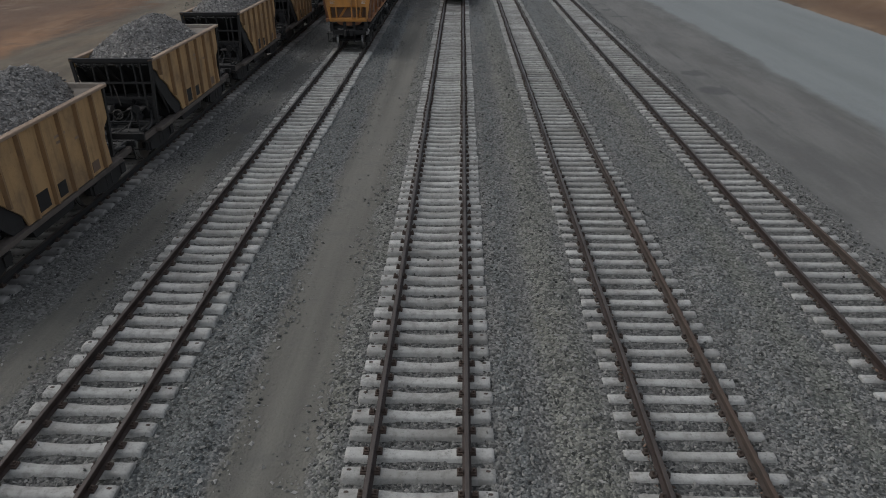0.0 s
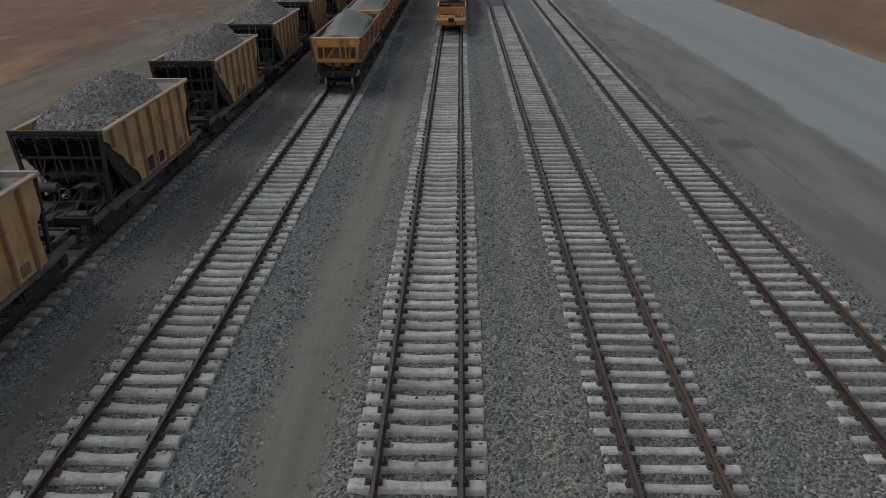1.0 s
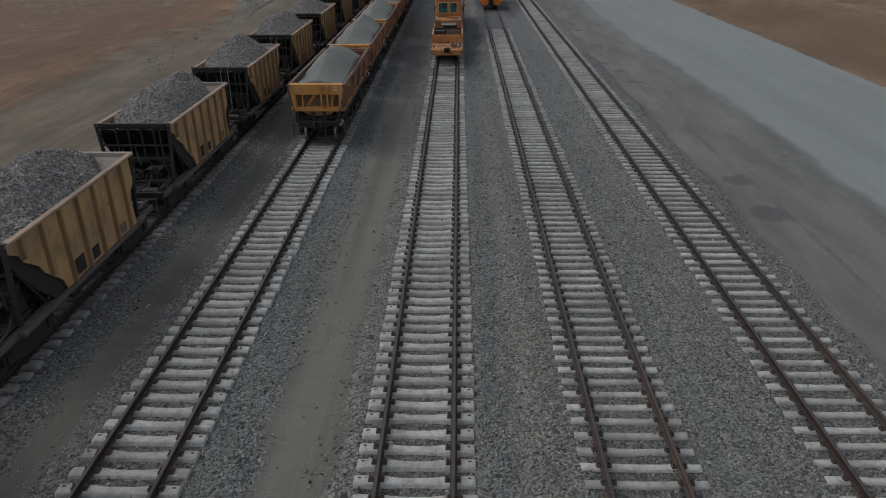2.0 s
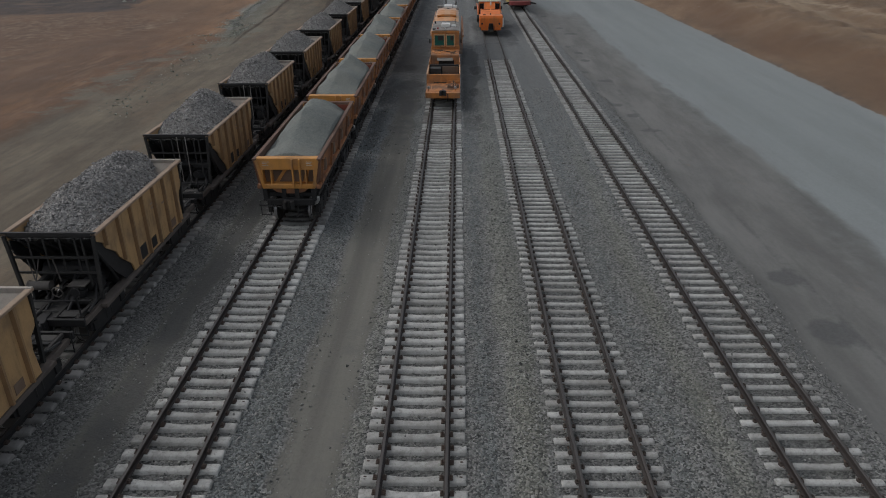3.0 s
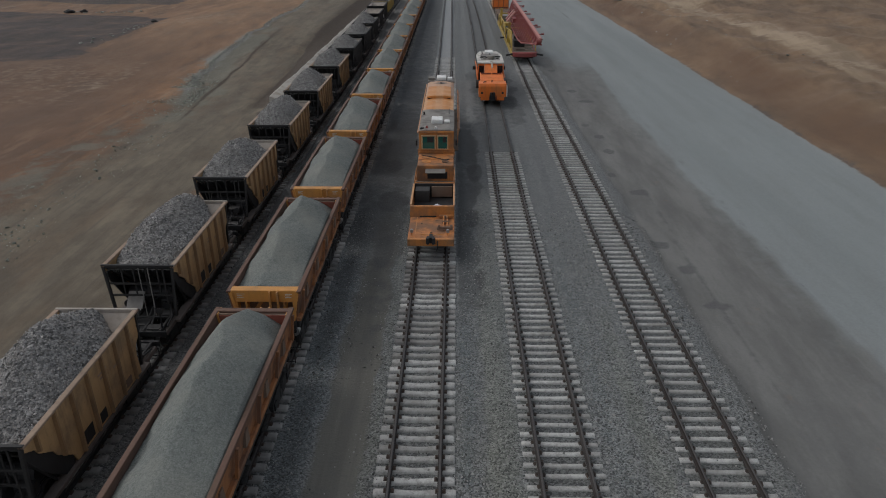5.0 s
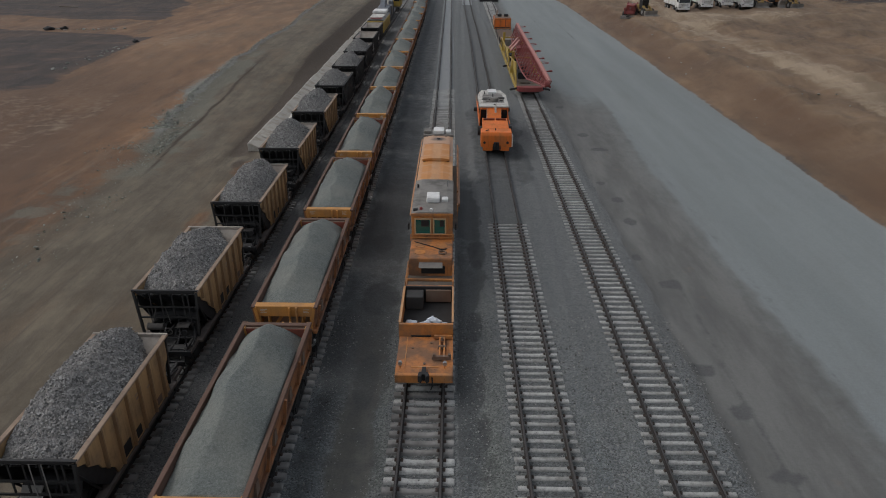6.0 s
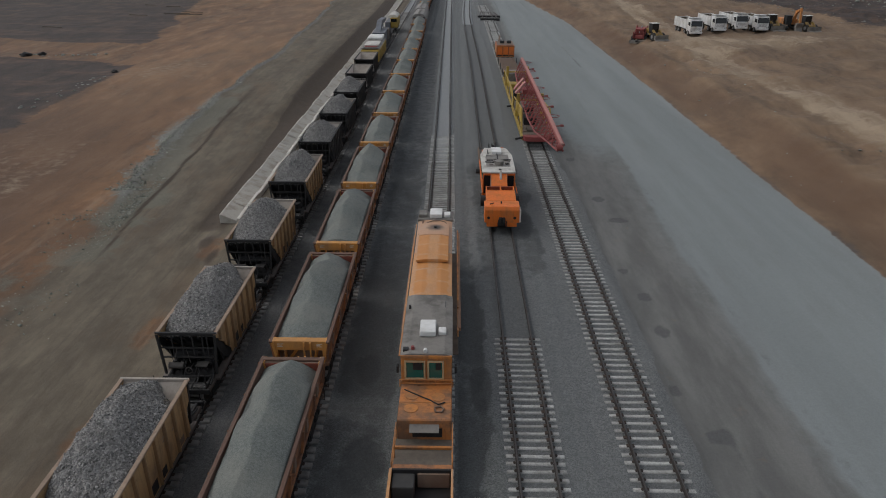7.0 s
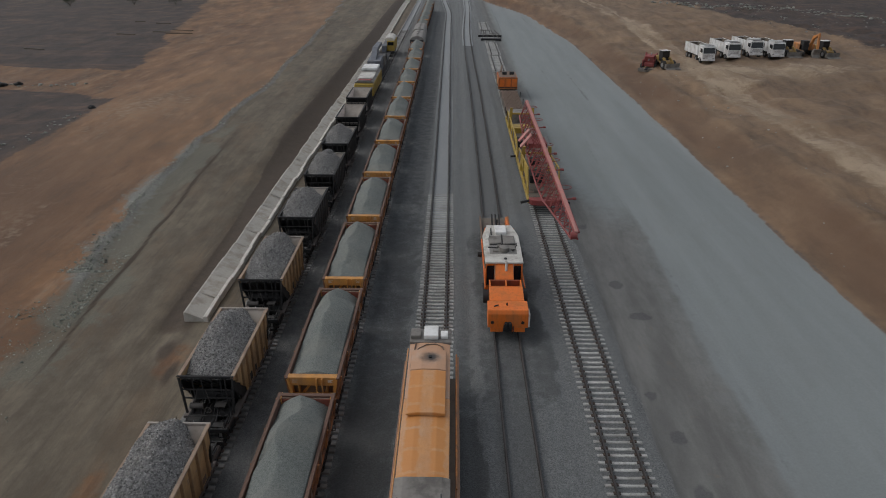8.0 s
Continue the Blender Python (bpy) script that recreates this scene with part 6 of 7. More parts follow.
    for p, q in zip(arc, arc[1:]):
        rodpart("roof_hose", RIM, root, p, q, 0.03)
    rodpart("roof_hose", RIM, root, (-0.8, 27.45, 3.45), (-0.85, 26.6, 3.43), 0.04)
    boxpart("rear_cab_roof", GREYROOF, root, (-1.15, 1.15, 27.5, 28.9, 3.3, 3.5), "grey rear roof", 0.03)
    boxpart("roof_unit", WHITEP, root, (-0.38, 0.42, 27.7, 28.8, 3.5, 3.78), "white roof cooling unit", 0.04)
    boxpart("roof_box", WHITEP, root, (0.55, 0.95, 27.8, 28.4, 3.5, 3.7), "", 0.03)
    boxpart("roof_box", GREYROOF, root, (-1.1, -0.55, 27.8, 28.6, 3.5, 3.72), "", 0.03)
    for s in (-1, 1):
        for k in range(6):
            y = 17.6 + k * 1.75
            boxpart("side_door", MORANGE, body, (s * 1.07 if s < 0 else 1.04, s * 1.11 if s < 0 else 1.08, y, y + 1.5, 1.1, 2.95), "", 0.0)
        boxpart("walkway", PLANK, root, (s * 1.09, s * 1.45, 15.5, 27.6, 0.95, 1.02), "", 0.0)
    for z in (2.1, 2.75):
        rodpart("side_pipe", MORANGE, root, (1.42, 17.2, z), (1.42, 27.4, z), 0.045, "orange side pipe")
    for k in range(6):
        rodpart("rail_post", MORANGE, root, (1.42, 17.3 + 2.0 * k, 1.0), (1.42, 17.3 + 2.0 * k, 2.75), 0.03)
    rodpart("side_pipe", MROOF, root, (-1.22, 11.8, 3.3), (-1.22, 27.2, 3.25), 0.035)
    boxpart("side_panel", MROOF, root, (1.38, 1.46, 15.2, 19.0, 2.2, 2.6), "", 0.01)
    boxpart("side_board", SIDEB, root, (1.4, 1.56, 15.4, 27.4, 2.42, 2.62), "dusty brown side board", 0.02)
    boxpart("side_board", SIDEB, root, (-1.4, -1.3, 15.4, 27.0, 2.5, 2.6), "dusty brown side board", 0.02)
    # tamping units hang in the middle, the frame below
    boxpart("main_frame", BLACK, root, (-1.05, 1.05, 0.1, 28.6, 0.6, 0.86), "", 0.0)
    for y in (19.5, 20.8):
        for s in (-1, 1):
            boxpart("tamping_unit", BLACK, root, (s * 0.8 - 0.35, s * 0.8 + 0.35, y - 0.4, y + 0.4, 0.1, 0.85), "", 0.03)
    boxpart("fuel_tank", BLACK, root, (-1.15, 1.15, 11.6, 14.6, 0.3, 0.85), "", 0.05)
    for y in (3.2, 16.6, 26.2):
        bogie(root, y)
    coupler(root, -0.15, -1)
    coupler(root, 28.75, 1)
    return root


track_machine()
sheeting = thing("crumpled_sheeting", "crumpled white plastic sheeting lying in the tub", "sheeting")
sheeting.matrix_basis = pose(-0.1, 56.0 + 3.75, RAIL + 0.9)
for k, (c, sz) in enumerate((((-0.62, 0.12, 0.16), (0.3, 0.22, 0.15)), ((-0.48, -0.16, 0.11), (0.36, 0.16, 0.11)), ((-0.22, 0.0, 0.14), (0.2, 0.2, 0.13)), ((0.06, 0.2, 0.16), (0.22, 0.14, 0.13)),
                             ((0.3, 0.42, 0.22), (0.22, 0.15, 0.16)), ((0.52, 0.34, 0.2), (0.2, 0.13, 0.12)), ((0.76, 0.16, 0.13), (0.24, 0.13, 0.1)))):
    b = fresh()
    lump(b, c, sz, k + 2, 3, 0.75)
    me = finish(b, "fold", 0.0, True)
    me.materials.append(SACK)
    new("fold", me).parent = sheeting
b = fresh()
lump(b, (0, 0, 0.14), (0.42, 0.3, 0.15), 9, 3, 0.4)
me = finish(b, "dark_bundle", 0.0, True)
me.materials.append(BLACK)
tagged(new("dark_bundle", me), "dark rolled bundle beside the white sheeting", "bundle").matrix_basis = pose(0.75, 56.0 + 3.55, RAIL + 0.9)


# ---- the shorter bright orange machine on the fourth track ----
def regulator():
    root = thing("ballast_regulator", "bright orange ballast machine with a cream cab roof", "track machine")
    root.matrix_basis = pose(TRACK_X[3], 89.7, RAIL)
    front = one("front_box", BRIGHT, root, lambda b: prism(b, [(0.0, 0.75), (0.0, 1.75), (0.12, 2.0), (1.3, 2.05), (1.3, 0.75)], -1.3, 1.3), "bright orange front box", 0.04)
    boxpart("front_skirt", BRIGHT, root, (-1.12, -0.3, 0.02, 0.5, 0.42, 0.8), "", 0.03)
    boxpart("front_skirt", BRIGHT, root, (0.3, 1.12, 0.02, 0.5, 0.42, 0.8), "", 0.03)
    boxpart("coupler_pocket", BLACK, front, (-0.28, 0.28, -0.03, 0.3, 0.5, 1.0), "black coupler pocket", 0.02)
    boxpart("side_plate", WHITEP, root, (1.3, 1.42, 0.1, 0.9, 0.75, 1.7), "white side plate", 0.02)
    for x in (-1.0, 0.95):
        one("headlamp", BLACK, front, lambda b: tube(b, (x, -0.03, 1.15), (x, 0.05, 1.15), 0.11, 12))
    rodpart("lifting_eye", BLACK, front, (-0.05, 0.7, 2.03), (-0.05, 0.7, 2.2), 0.05)
    rodpart("hand_wheel", BLACK, front, (-0.9, 0.5, 2.06), (-0.6, 0.6, 2.1), 0.04)
    one("sloping_panel", BRIGHT, root, lambda b: prism(b, [(1.3, 1.0), (1.3, 2.05), (2.7, 2.35), (2.7, 1.0)], -1.12, 1.12), "bright orange sloping panel", 0.03)
    for x0, x1 in ((-1.05, -0.05), (0.05, 1.05)):
        bin_ = boxpart("bin_wall", BRIGHT, root, (x0 - 0.04, x1 + 0.04, 2.7, 2.78, 1.2, 2.36), "", 0.01)
        boxpart("bin_opening", BINRED, bin_, (x0 + 0.04, x1 - 0.04, 2.78, 3.68, 1.6, 1.8), "dark rusty bin floor", 0.0)
        boxpart("bin_wall", BRIGHT, root, (x0 - 0.04, x0 + 0.04, 2.78, 3.7, 1.2, 2.36), "", 0.01)
    boxpart("bin_wall", BRIGHT, root, (1.01, 1.09, 2.78, 3.7, 1.2, 2.36), "", 0.01)
    boxpart("bin_back", BINRED, root, (-1.1, 1.1, 3.7, 3.85, 1.2, 2.3), "rusty bin back", 0.02)
    for s in (-1, 1):
        one("drum", BLACK, root, lambda b: tube(b, (s * 1.12, 3.1, 1.35), (s * 1.5, 3.1, 1.35), 0.42, 16), "black side drum")
        rodpart("side_rail", BRIGHT, root, (s * 1.36, 3.4, 1.9), (s * 1.36, 11.0, 2.2), 0.04)
        boxpart("side_step", BLACK, root, (s * 1.15, s * 1.42, 4.2, 6.2, 0.75, 0.85), "", 0.01)
    cab = one("cab", BRIGHT, root, lambda b: prism(b, [(-1.28, 0.9), (-1.28, 2.3), (-1.12, 3.02), (1.12, 3.02), (1.28, 2.3), (1.28, 0.9)], 5.0, 11.4, "y"), "orange cab", 0.03)
    for s in (-1, 1):
        one("front_window", DGLASS, cab, lambda b: box(b, s * 0.68, s * 1.2, 4.965, 5.01, 1.3, 2.8), "tall dark front window")
        rodpart("corner_post", BRIGHT, cab, (s * 1.3, 4.92, 1.0), (s * 1.24, 4.92, 3.0), 0.05)
        rodpart("wiper_bar", CREAM, cab, (s * 0.66, 4.93, 1.1), (s * 0.64, 4.93, 2.95), 0.025)
        for k in range(3):
            one("side_window", GLASS, cab, lambda b: quadslab(b, [(s * 1.29, 5.5 + 2 * k, 2.28), (s * 1.29, 7.0 + 2 * k, 2.28), (s * 1.16, 7.0 + 2 * k, 2.9), (s * 1.16, 5.5 + 2 * k, 2.9)], 0.02))
    one("cab_front", BRIGHT, cab, lambda b: prism(b, [(3.9, 2.2), (3.95, 2.3), (4.95, 2.98), (5.0, 2.98), (5.0, 1.2), (3.9, 1.2)], -0.62, 0.62), "sloping orange front plate", 0.02)
    rodpart("exhaust", CREAM, root, (0.12, 4.5, 2.62), (0.12, 4.72, 3.3), 0.09, "pale exhaust pipe", 12)
    one("cab_roof", CREAM, cab, lambda b: prism(b, [(-1.33, 4.85), (-1.36, 9.6), (-0.95, 11.6), (0.95, 11.6), (1.36, 9.6), (1.33, 4.85)], 3.0, 3.14, "z"), "dirty cream cab roof", 0.03)
    boxpart("roof_unit", WHITEP, root, (-0.4, 0.45, 9.6, 11.0, 3.14, 3.4), "white roof cooling unit", 0.04)
    boxpart("roof_hatch", GREYROOF, root, (-0.85, 0.0, 8.0, 9.3, 3.14, 3.22), "grey roof hatch", 0.02)
    boxpart("roof_tread", DUSTY, root, (-0.95, 1.0, 6.2, 9.5, 3.14, 3.155), "worn grey walking surface", 0.0)
    for x0, y0, x1, y1 in ((-0.9, 7.55, 1.1, 7.75), (-1.05, 7.1, -0.3, 7.0), (0.05, 7.3, 0.05, 9.4), (0.7, 6.5, 1.05, 7.5), (-0.7, 9.4, -0.7, 10.6)):
        rodpart("roof_pipe", BLACK, root, (x0, y0, 3.26), (x1, y1, 3.26), 0.045)
    boxpart("roof_hatch", GREYROOF, root, (0.1, 0.95, 7.8, 9.3, 3.14, 3.24), "grey roof hatch", 0.02)
    one("roof_drum", GREYROOF, root, lambda b: tube(b, (0.1, 6.7, 3.14), (0.1, 6.7, 3.5), 0.36, 16), "grey roof drum")
    for x, y in ((-0.55, 6.6), (0.75, 6.9), (-0.2, 7.4)):
        boxpart("roof_box", GREYROOF, root, (x - 0.16, x + 0.16, y - 0.14, y + 0.14, 3.14, 3.3), "", 0.02)
    one("roof_cap", BLACK, root, lambda b: tube(b, (0.1, 5.4, 3.14), (0.1, 5.4, 3.2), 0.12, 12))
    one("roof_curb", CREAM, root, lambda b: prism(b, [(-1.2, 8.8), (-0.85, 11.2), (-0.6, 11.2), (-0.95, 8.8)], 3.14, 3.2, "z"))
    for s in (-1, 1):
        if s > 0:
            one("shoulder_plough", BRIGHT, root, lambda b: quadslab(b, [(s * 1.28, 8.4, 2.2), (s * 1.28, 10.4, 2.2), (s * 1.6, 10.0, 1.3), (s * 1.6, 8.6, 1.3)][::s], 0.06), "folded orange side plough")
        one("drum", BLACK, root, lambda b: tube(b, (s * 1.4, 8.8, 1.9), (s * 1.72, 8.8, 1.9), 0.2, 12))
        boxpart("rear_wall", MDECK if s > 0 else RIM, root, (s * 1.28, s * 1.14, 11.6, 18.4, 0.9, 1.22), "dirty rear side board", 0.02)
    boxpart("rear_deck", PLANK, root, (-1.2, 1.2, 11.5, 18.5, 0.85, 0.95), "dark rear deck", 0.0)
    boxpart("rear_board", BRIGHT, root, (0.92, 1.13, 13.2, 17.5, 0.95, 1.5), "orange rear locker", 0.03)
    for x in (-0.35, -0.05, 0.25):
        rodpart("ram", BLACK, root, (x, 12.0, 1.1), (x + 0.05, 16.5, 2.1), 0.07)
    rodpart("mast", BLACK, root, (-0.15, 13.0, 0.95), (-0.05, 13.4, 2.9), 0.08)
    boxpart("main_frame", BLACK, root, (-1.0, 1.0, 0.3, 18.4, 0.55, 0.88), "", 0.0)
    for y in (2.4, 15.8):
        bogie(root, y)
    coupler(root, 0.0, -1)
    return root


regulator()


# ---- track-laying crane and the wagons behind it on the fifth track ----
def lattice_beam(parent, x, y0, y1, z, half, depth, material, step=0.95, tip=16.0):
    """A long truss of triangular section: a narrow top, two bottom chords, zigzag bracing on three faces, tapering to its near end."""
    def grow(y):
        return 0.16 + 0.84 * float(smoothstep(y0 - 3, y0 + tip, y)) * (1.0 - 0.3 * float(smoothstep(y1 - 12, y1, y)))

    def top(s, y):
        return (x + 0.12 + s * 0.16, y, z)

    def foot(s, y):
        return (x + s * half * grow(y), y, z - depth * grow(y))
    n = int((y1 - y0) / step)
    ys = [y0 + (y1 - y0) * k / n for k in range(n + 1)]
    for s in (-1, 1):
        for a, c in zip(ys[::6], ys[6::6] + [ys[-1]]):
            if c > a:
                rodpart("chord", material, parent, foot(s, a), foot(s, c), 0.08)
                rodpart("chord", material, parent, top(s, a), top(s, c), 0.07)
    for k in range(n):
        a, c = ys[k], ys[k + 1]
        for s in (-1, 1):
            lo, hi = (a, c) if k % 2 else (c, a)
            rodpart("lattice_bar", material, parent, foot(s, lo), top(s, hi), 0.04, "", 5)
            if k % 2:
                rodpart("lattice_bar", material, parent, top(s, a), foot(s, a), 0.032, "", 5)
        rodpart("lattice_bar", material, parent, foot(-1 if k % 2 else 1, a), foot(1 if k % 2 else -1, c), 0.04, "", 5)


def laying_crane():
    root = thing("track_laying_crane", "track-laying crane wagon with a long red lattice jib and yellow portals", "rail crane")
    root.matrix_basis = pose(TRACK_X[4], 112.3, RAIL)
    L = 33.0
    deck = boxpart("deck", PLANK, root, (-1.45, 1.45, 0.25, L, 0.85, 1.12), "worn dark deck", 0.0)
    one("front_bumper", CRED, root, lambda b: prism(b, [(-1.5, 0.3), (-1.3, -0.05), (-0.6, -0.25), (0.6, -0.25), (1.3, -0.05), (1.5, 0.3), (1.5, 0.75), (-1.5, 0.75)], 0.7, 1.2, "z"), "rounded red end bumper", 0.03)
    for s in (-1, 1):
        boxpart("side_beam", YELLOW if s < 0 else CRED, root, (s * 1.45, s * 1.62, 0.5, L, 0.7, 1.16), "", 0.02)
        rodpart("foot", BLACK, root, (s * 1.5, 0.4, 1.0), (s * 2.3, 0.1, 0.9), 0.12)
        rodpart("foot", BLACK, root, (s * 1.5, 15.0, 1.0), (s * 2.2, 15.0, 0.9), 0.12)
        # slanting yellow side rails over two portals
        for y0, z0, y1, z1 in ((1.6, 1.2, 3.0, 3.4), (3.0, 3.4, 12.6, 2.6), (12.6, 2.6, 14.0, 1.2), (14.5, 1.2, 16.0, 2.7), (16.0, 2.7, 30.5, 2.5), (30.5, 2.5, 31.5, 1.2)):
            rodpart("side_rail", YELLOW, root, (s * 1.5, y0, z0), (s * 1.5, y1, z1), 0.075, "", 8)
        for y in (5.0, 7.5, 10.0, 19.0, 22.0, 25.0, 28.0):
            rodpart("rail_post", YELLOW, root, (s * 1.5, y, 1.1), (s * 1.5, y, 3.2 - 0.08 * (y - 3) if y < 13 else 2.6), 0.06)
    for y in (9.3, 27.0):
        for s in (-1, 1):
            one("portal_leg", YELLOW, root, lambda b: quadslab(b, [(s * 1.35 - 0.16, y, 3.75), (s * 1.35 + 0.16, y, 3.75), (s * 1.45 + 0.22, y, 1.1), (s * 1.45 - 0.22, y, 1.1)], 0.3), "yellow portal leg")
        boxpart("portal_beam", YELLOW, root, (-1.5, 1.5, y - 0.02, y + 0.25, 2.85, 3.05), "", 0.03)
    # sheeted yellow gussets between the side rails and the deck
    for y0, z0, y1, z1 in ((1.8, 1.9, 3.0, 3.3), (3.0, 3.3, 6.2, 3.05), (7.5, 2.95, 9.6, 2.8), (16.0, 2.65, 19.0, 2.6), (22.0, 2.55, 25.0, 2.5)):
        one("gusset", YELLOW, root, lambda b: prism(b, [(y0, 1.9), (y0, z0), (y1, z1), (y1, 2.2)] if z0 > 1.95 else [(y0, 1.5), (y0, z0), (y1, z1), (y1, 1.6)], -1.56, -1.5), "scuffed yellow side gusset")
    jib = one("jib", PINK, root, lambda b: prism(b, [(0.06, -17.6), (0.05, -12.0), (0.05, 23.6), (0.35, 23.6), (0.36, -12.0), (0.28, -17.6)], 5.34, 5.46, "z"), "faded red jib top plate", 0.02)
    jib.matrix_basis = pose(-0.225, 0, 0, 0, 0, -0.56)
    lattice_beam(jib, 0.08, -17.4, 23.4, 5.3, 0.95, 2.3, CRED)
    one("tip_sheave", CRED, jib, lambda b: tube(b, (-0.22, -17.5, 5.1), (0.22, -17.5, 5.1), 0.26, 14), "", 0.0)
    for y in (8.3, 10.4):
        one("jib_bracket", PINK, root, lambda b: quadslab(b, [(-1.75, y + 0.4, 3.95), (-0.7, y + 0.4, 5.2), (-0.7, y - 0.5, 5.2), (-1.75, y - 0.5, 3.95)], 0.12), "faded red jib bracket")
    boxpart("trolley", CRED, root, (-0.95, 0.95, 8.2, 10.8, 3.85, 4.3), "", 0.03)
    for y in (-9.0, -1.5, 3.5, 13.5, 19.5):
        rodpart("outrigger_arm", CRED, jib, (0.5, y, 4.6), (1.2, y - 0.1, 4.7), 0.06)
        boxpart("arm_head", CRED, jib, (1.15, 1.45, y - 0.2, y + 0.1, 4.62, 4.78), "", 0.02)
        hoop = fresh()
        for j in range(6):
            p, q = math.pi * j / 6, math.pi * (j + 1) / 6
            tube(hoop, (0.4 + 0.75 * math.sin(p), y + 0.8 + 0.55 * math.cos(p), 5.35), (0.4 + 0.75 * math.sin(q), y + 0.8 + 0.55 * math.cos(q), 5.35), 0.03, 5)
        part("hoop", hoop, CRED, jib)
    for x0, x1, y0, y1, z, m in ((-1.0, 0.4, 5.0, 7.2, 1.9, BLACK), (-1.2, -0.2, 17.5, 19.3, 2.0, BLACK), (0.0, 1.2, 20.0, 23.0, 2.2, GREYROOF), (-1.1, 0.9, 24.2, 26.2, 1.8, YELLOW), (-0.5, 0.7, 11.0, 12.3, 1.7, BLACK), (-1.3, 1.3, 29.5, 32.5, 2.3, GREYROOF), (-0.9, 0.2, 2.2, 3.4, 1.35, PLANK)):
        boxpart("machinery_box", m, root, (x0, x1, y0, y1, 1.12, z), "", 0.04)
    for k in range(9):
        boxpart("deck_plank", RIM if k % 2 else PLANK, deck, (-1.35, 1.35, 0.9 + 1.35 * k, 1.25 + 1.35 * k, 1.12, 1.16), "", 0.0)
    boxpart("main_frame", BLACK, root, (-1.1, 1.1, 0.4, L - 0.2, 0.5, 0.86), "", 0.0)
    for y in (3.2, 6.2, 26.5, 29.6):
        bogie(root, y)
    return root


laying_crane()


def rail_flat():
    root = thing("flat_wagon", "low flat wagon loaded with lengths of rusty rail", "railway wagon")
    root.matrix_basis = pose(TRACK_X[4], 147.0, RAIL)
    boxpart("deck", PLANK, root, (-1.45, 1.45, 0.0, 15.6, 0.85, 1.15), "worn deck", 0.02)
    boxpart("end_board", BLACK, root, (-1.4, 1.4, 0.1, 0.4, 1.15, 1.5), "", 0.02)
    for y in (2.6, 13.0):
        bogie(root, y)
    coupler(root, -0.1, -1)
    for s in (-1, 1):
        for y in (1.0, 6.0, 11.0):
            boxpart("stake", BLACK, root, (s * 1.42, s * 1.52, y, y + 0.15, 0.9, 1.9), "", 0.01)
    return root


rail_flat()
stack_me = fresh()
prism(stack_me, [(-0.07, 0), (-0.07, 0.03), (-0.015, 0.05), (-0.015, 0.14), (-0.035, 0.15), (-0.035, 0.18), (0.035, 0.18), (0.035, 0.15), (0.015, 0.14), (0.015, 0.05), (0.07, 0.03), (0.07, 0)], 0, 14.4, "y")
stack_me = finish(stack_me, "spare_rail")
stack_me.materials.append(RIM)
for k in range(12):
    o = tagged(new("spare_rail", stack_me), "rusty spare rail lying on a flat wagon", "rail", "spare rails")
    o.matrix_basis = pose(TRACK_X[4] - 1.15 + 0.21 * k, 147.6 + 0.15 * math.sin(k * 2.3), RAIL + 1.15)


def orange_wagon():
    root = thing("service_wagon", "orange boxy service wagon with dark gear on its roof", "railway wagon")
    root.matrix_basis = pose(TRACK_X[4] + 0.05, 164.6, RAIL)
    body = boxpart("body", RUSTOR, root, (-1.5, 1.5, 0.0, 5.2, 1.0, 2.85), "orange steel body", 0.05)
    boxpart("skirt", BLACK, body, (-1.52, 1.52, -0.03, 5.2, 0.9, 1.28), "black skirt", 0.02)
    for x, w in ((-0.98, 0.8), (0.0, 0.84), (0.98, 0.8)):
        boxpart("end_panel", BRIGHT, body, (x - w / 2, x + w / 2, -0.035, 0.0, 1.36, 2.62), "faded orange panel", 0.02)
    for x in (-1.46, -0.5, 0.5, 1.46):
        boxpart("end_post", RUSTOR, body, (x - 0.05, x + 0.05, -0.06, 0.0, 1.0, 2.8), "", 0.01)
    for z in (1.05, 2.75):
        boxpart("end_rail", MORANGE, body, (-1.5, 1.5, -0.05, 0.0, z - 0.05, z + 0.05), "", 0.01)
    for s in (-1, 1):
        boxpart("side_panel", MORANGE, body, (s * 1.5, s * 1.54, 0.4, 4.8, 1.3, 2.5), "", 0.01)
    boxpart("roof", RIM, root, (-1.4, 1.4, 0.1, 5.1, 2.85, 2.92), "dusty roof", 0.02)
    for x in (-0.5, 0.7):
        one("roof_gear", BLACK, root, lambda b: tube(b, (x - 0.35, 2.2, 3.15), (x + 0.35, 2.3, 3.15), 0.24, 12), "dark roof gear")
        boxpart("gear_seat", BLACK, root, (x - 0.3, x + 0.3, 2.0, 2.5, 2.9, 3.1), "", 0.02)
    rodpart("arm", RIM, root, (-0.9, 4.6, 2.9), (-0.6, 7.6, 3.4), 0.16, "folded arm", 8)
    boxpart("deck", PLANK, root, (-1.45, 1.45, 5.2, 14.0, 0.85, 1.1), "", 0.02)
    for k in range(5):
        boxpart("crate", (BLACK, RIM, PLANK, CRED, BLACK)[k], root, (-1.2 + 0.5 * (k % 3), -0.2 + 0.6 * (k % 3), 6.0 + 1.5 * k, 7.1 + 1.5 * k, 1.1, 1.5 + 0.2 * (k % 2)), "", 0.03)
    boxpart("main_frame", BLACK, root, (-1.2, 1.2, -0.1, 14.0, 0.6, 1.0), "", 0.0)
    for y in (1.6, 11.5):
        bogie(root, y)
    return root


orange_wagon()


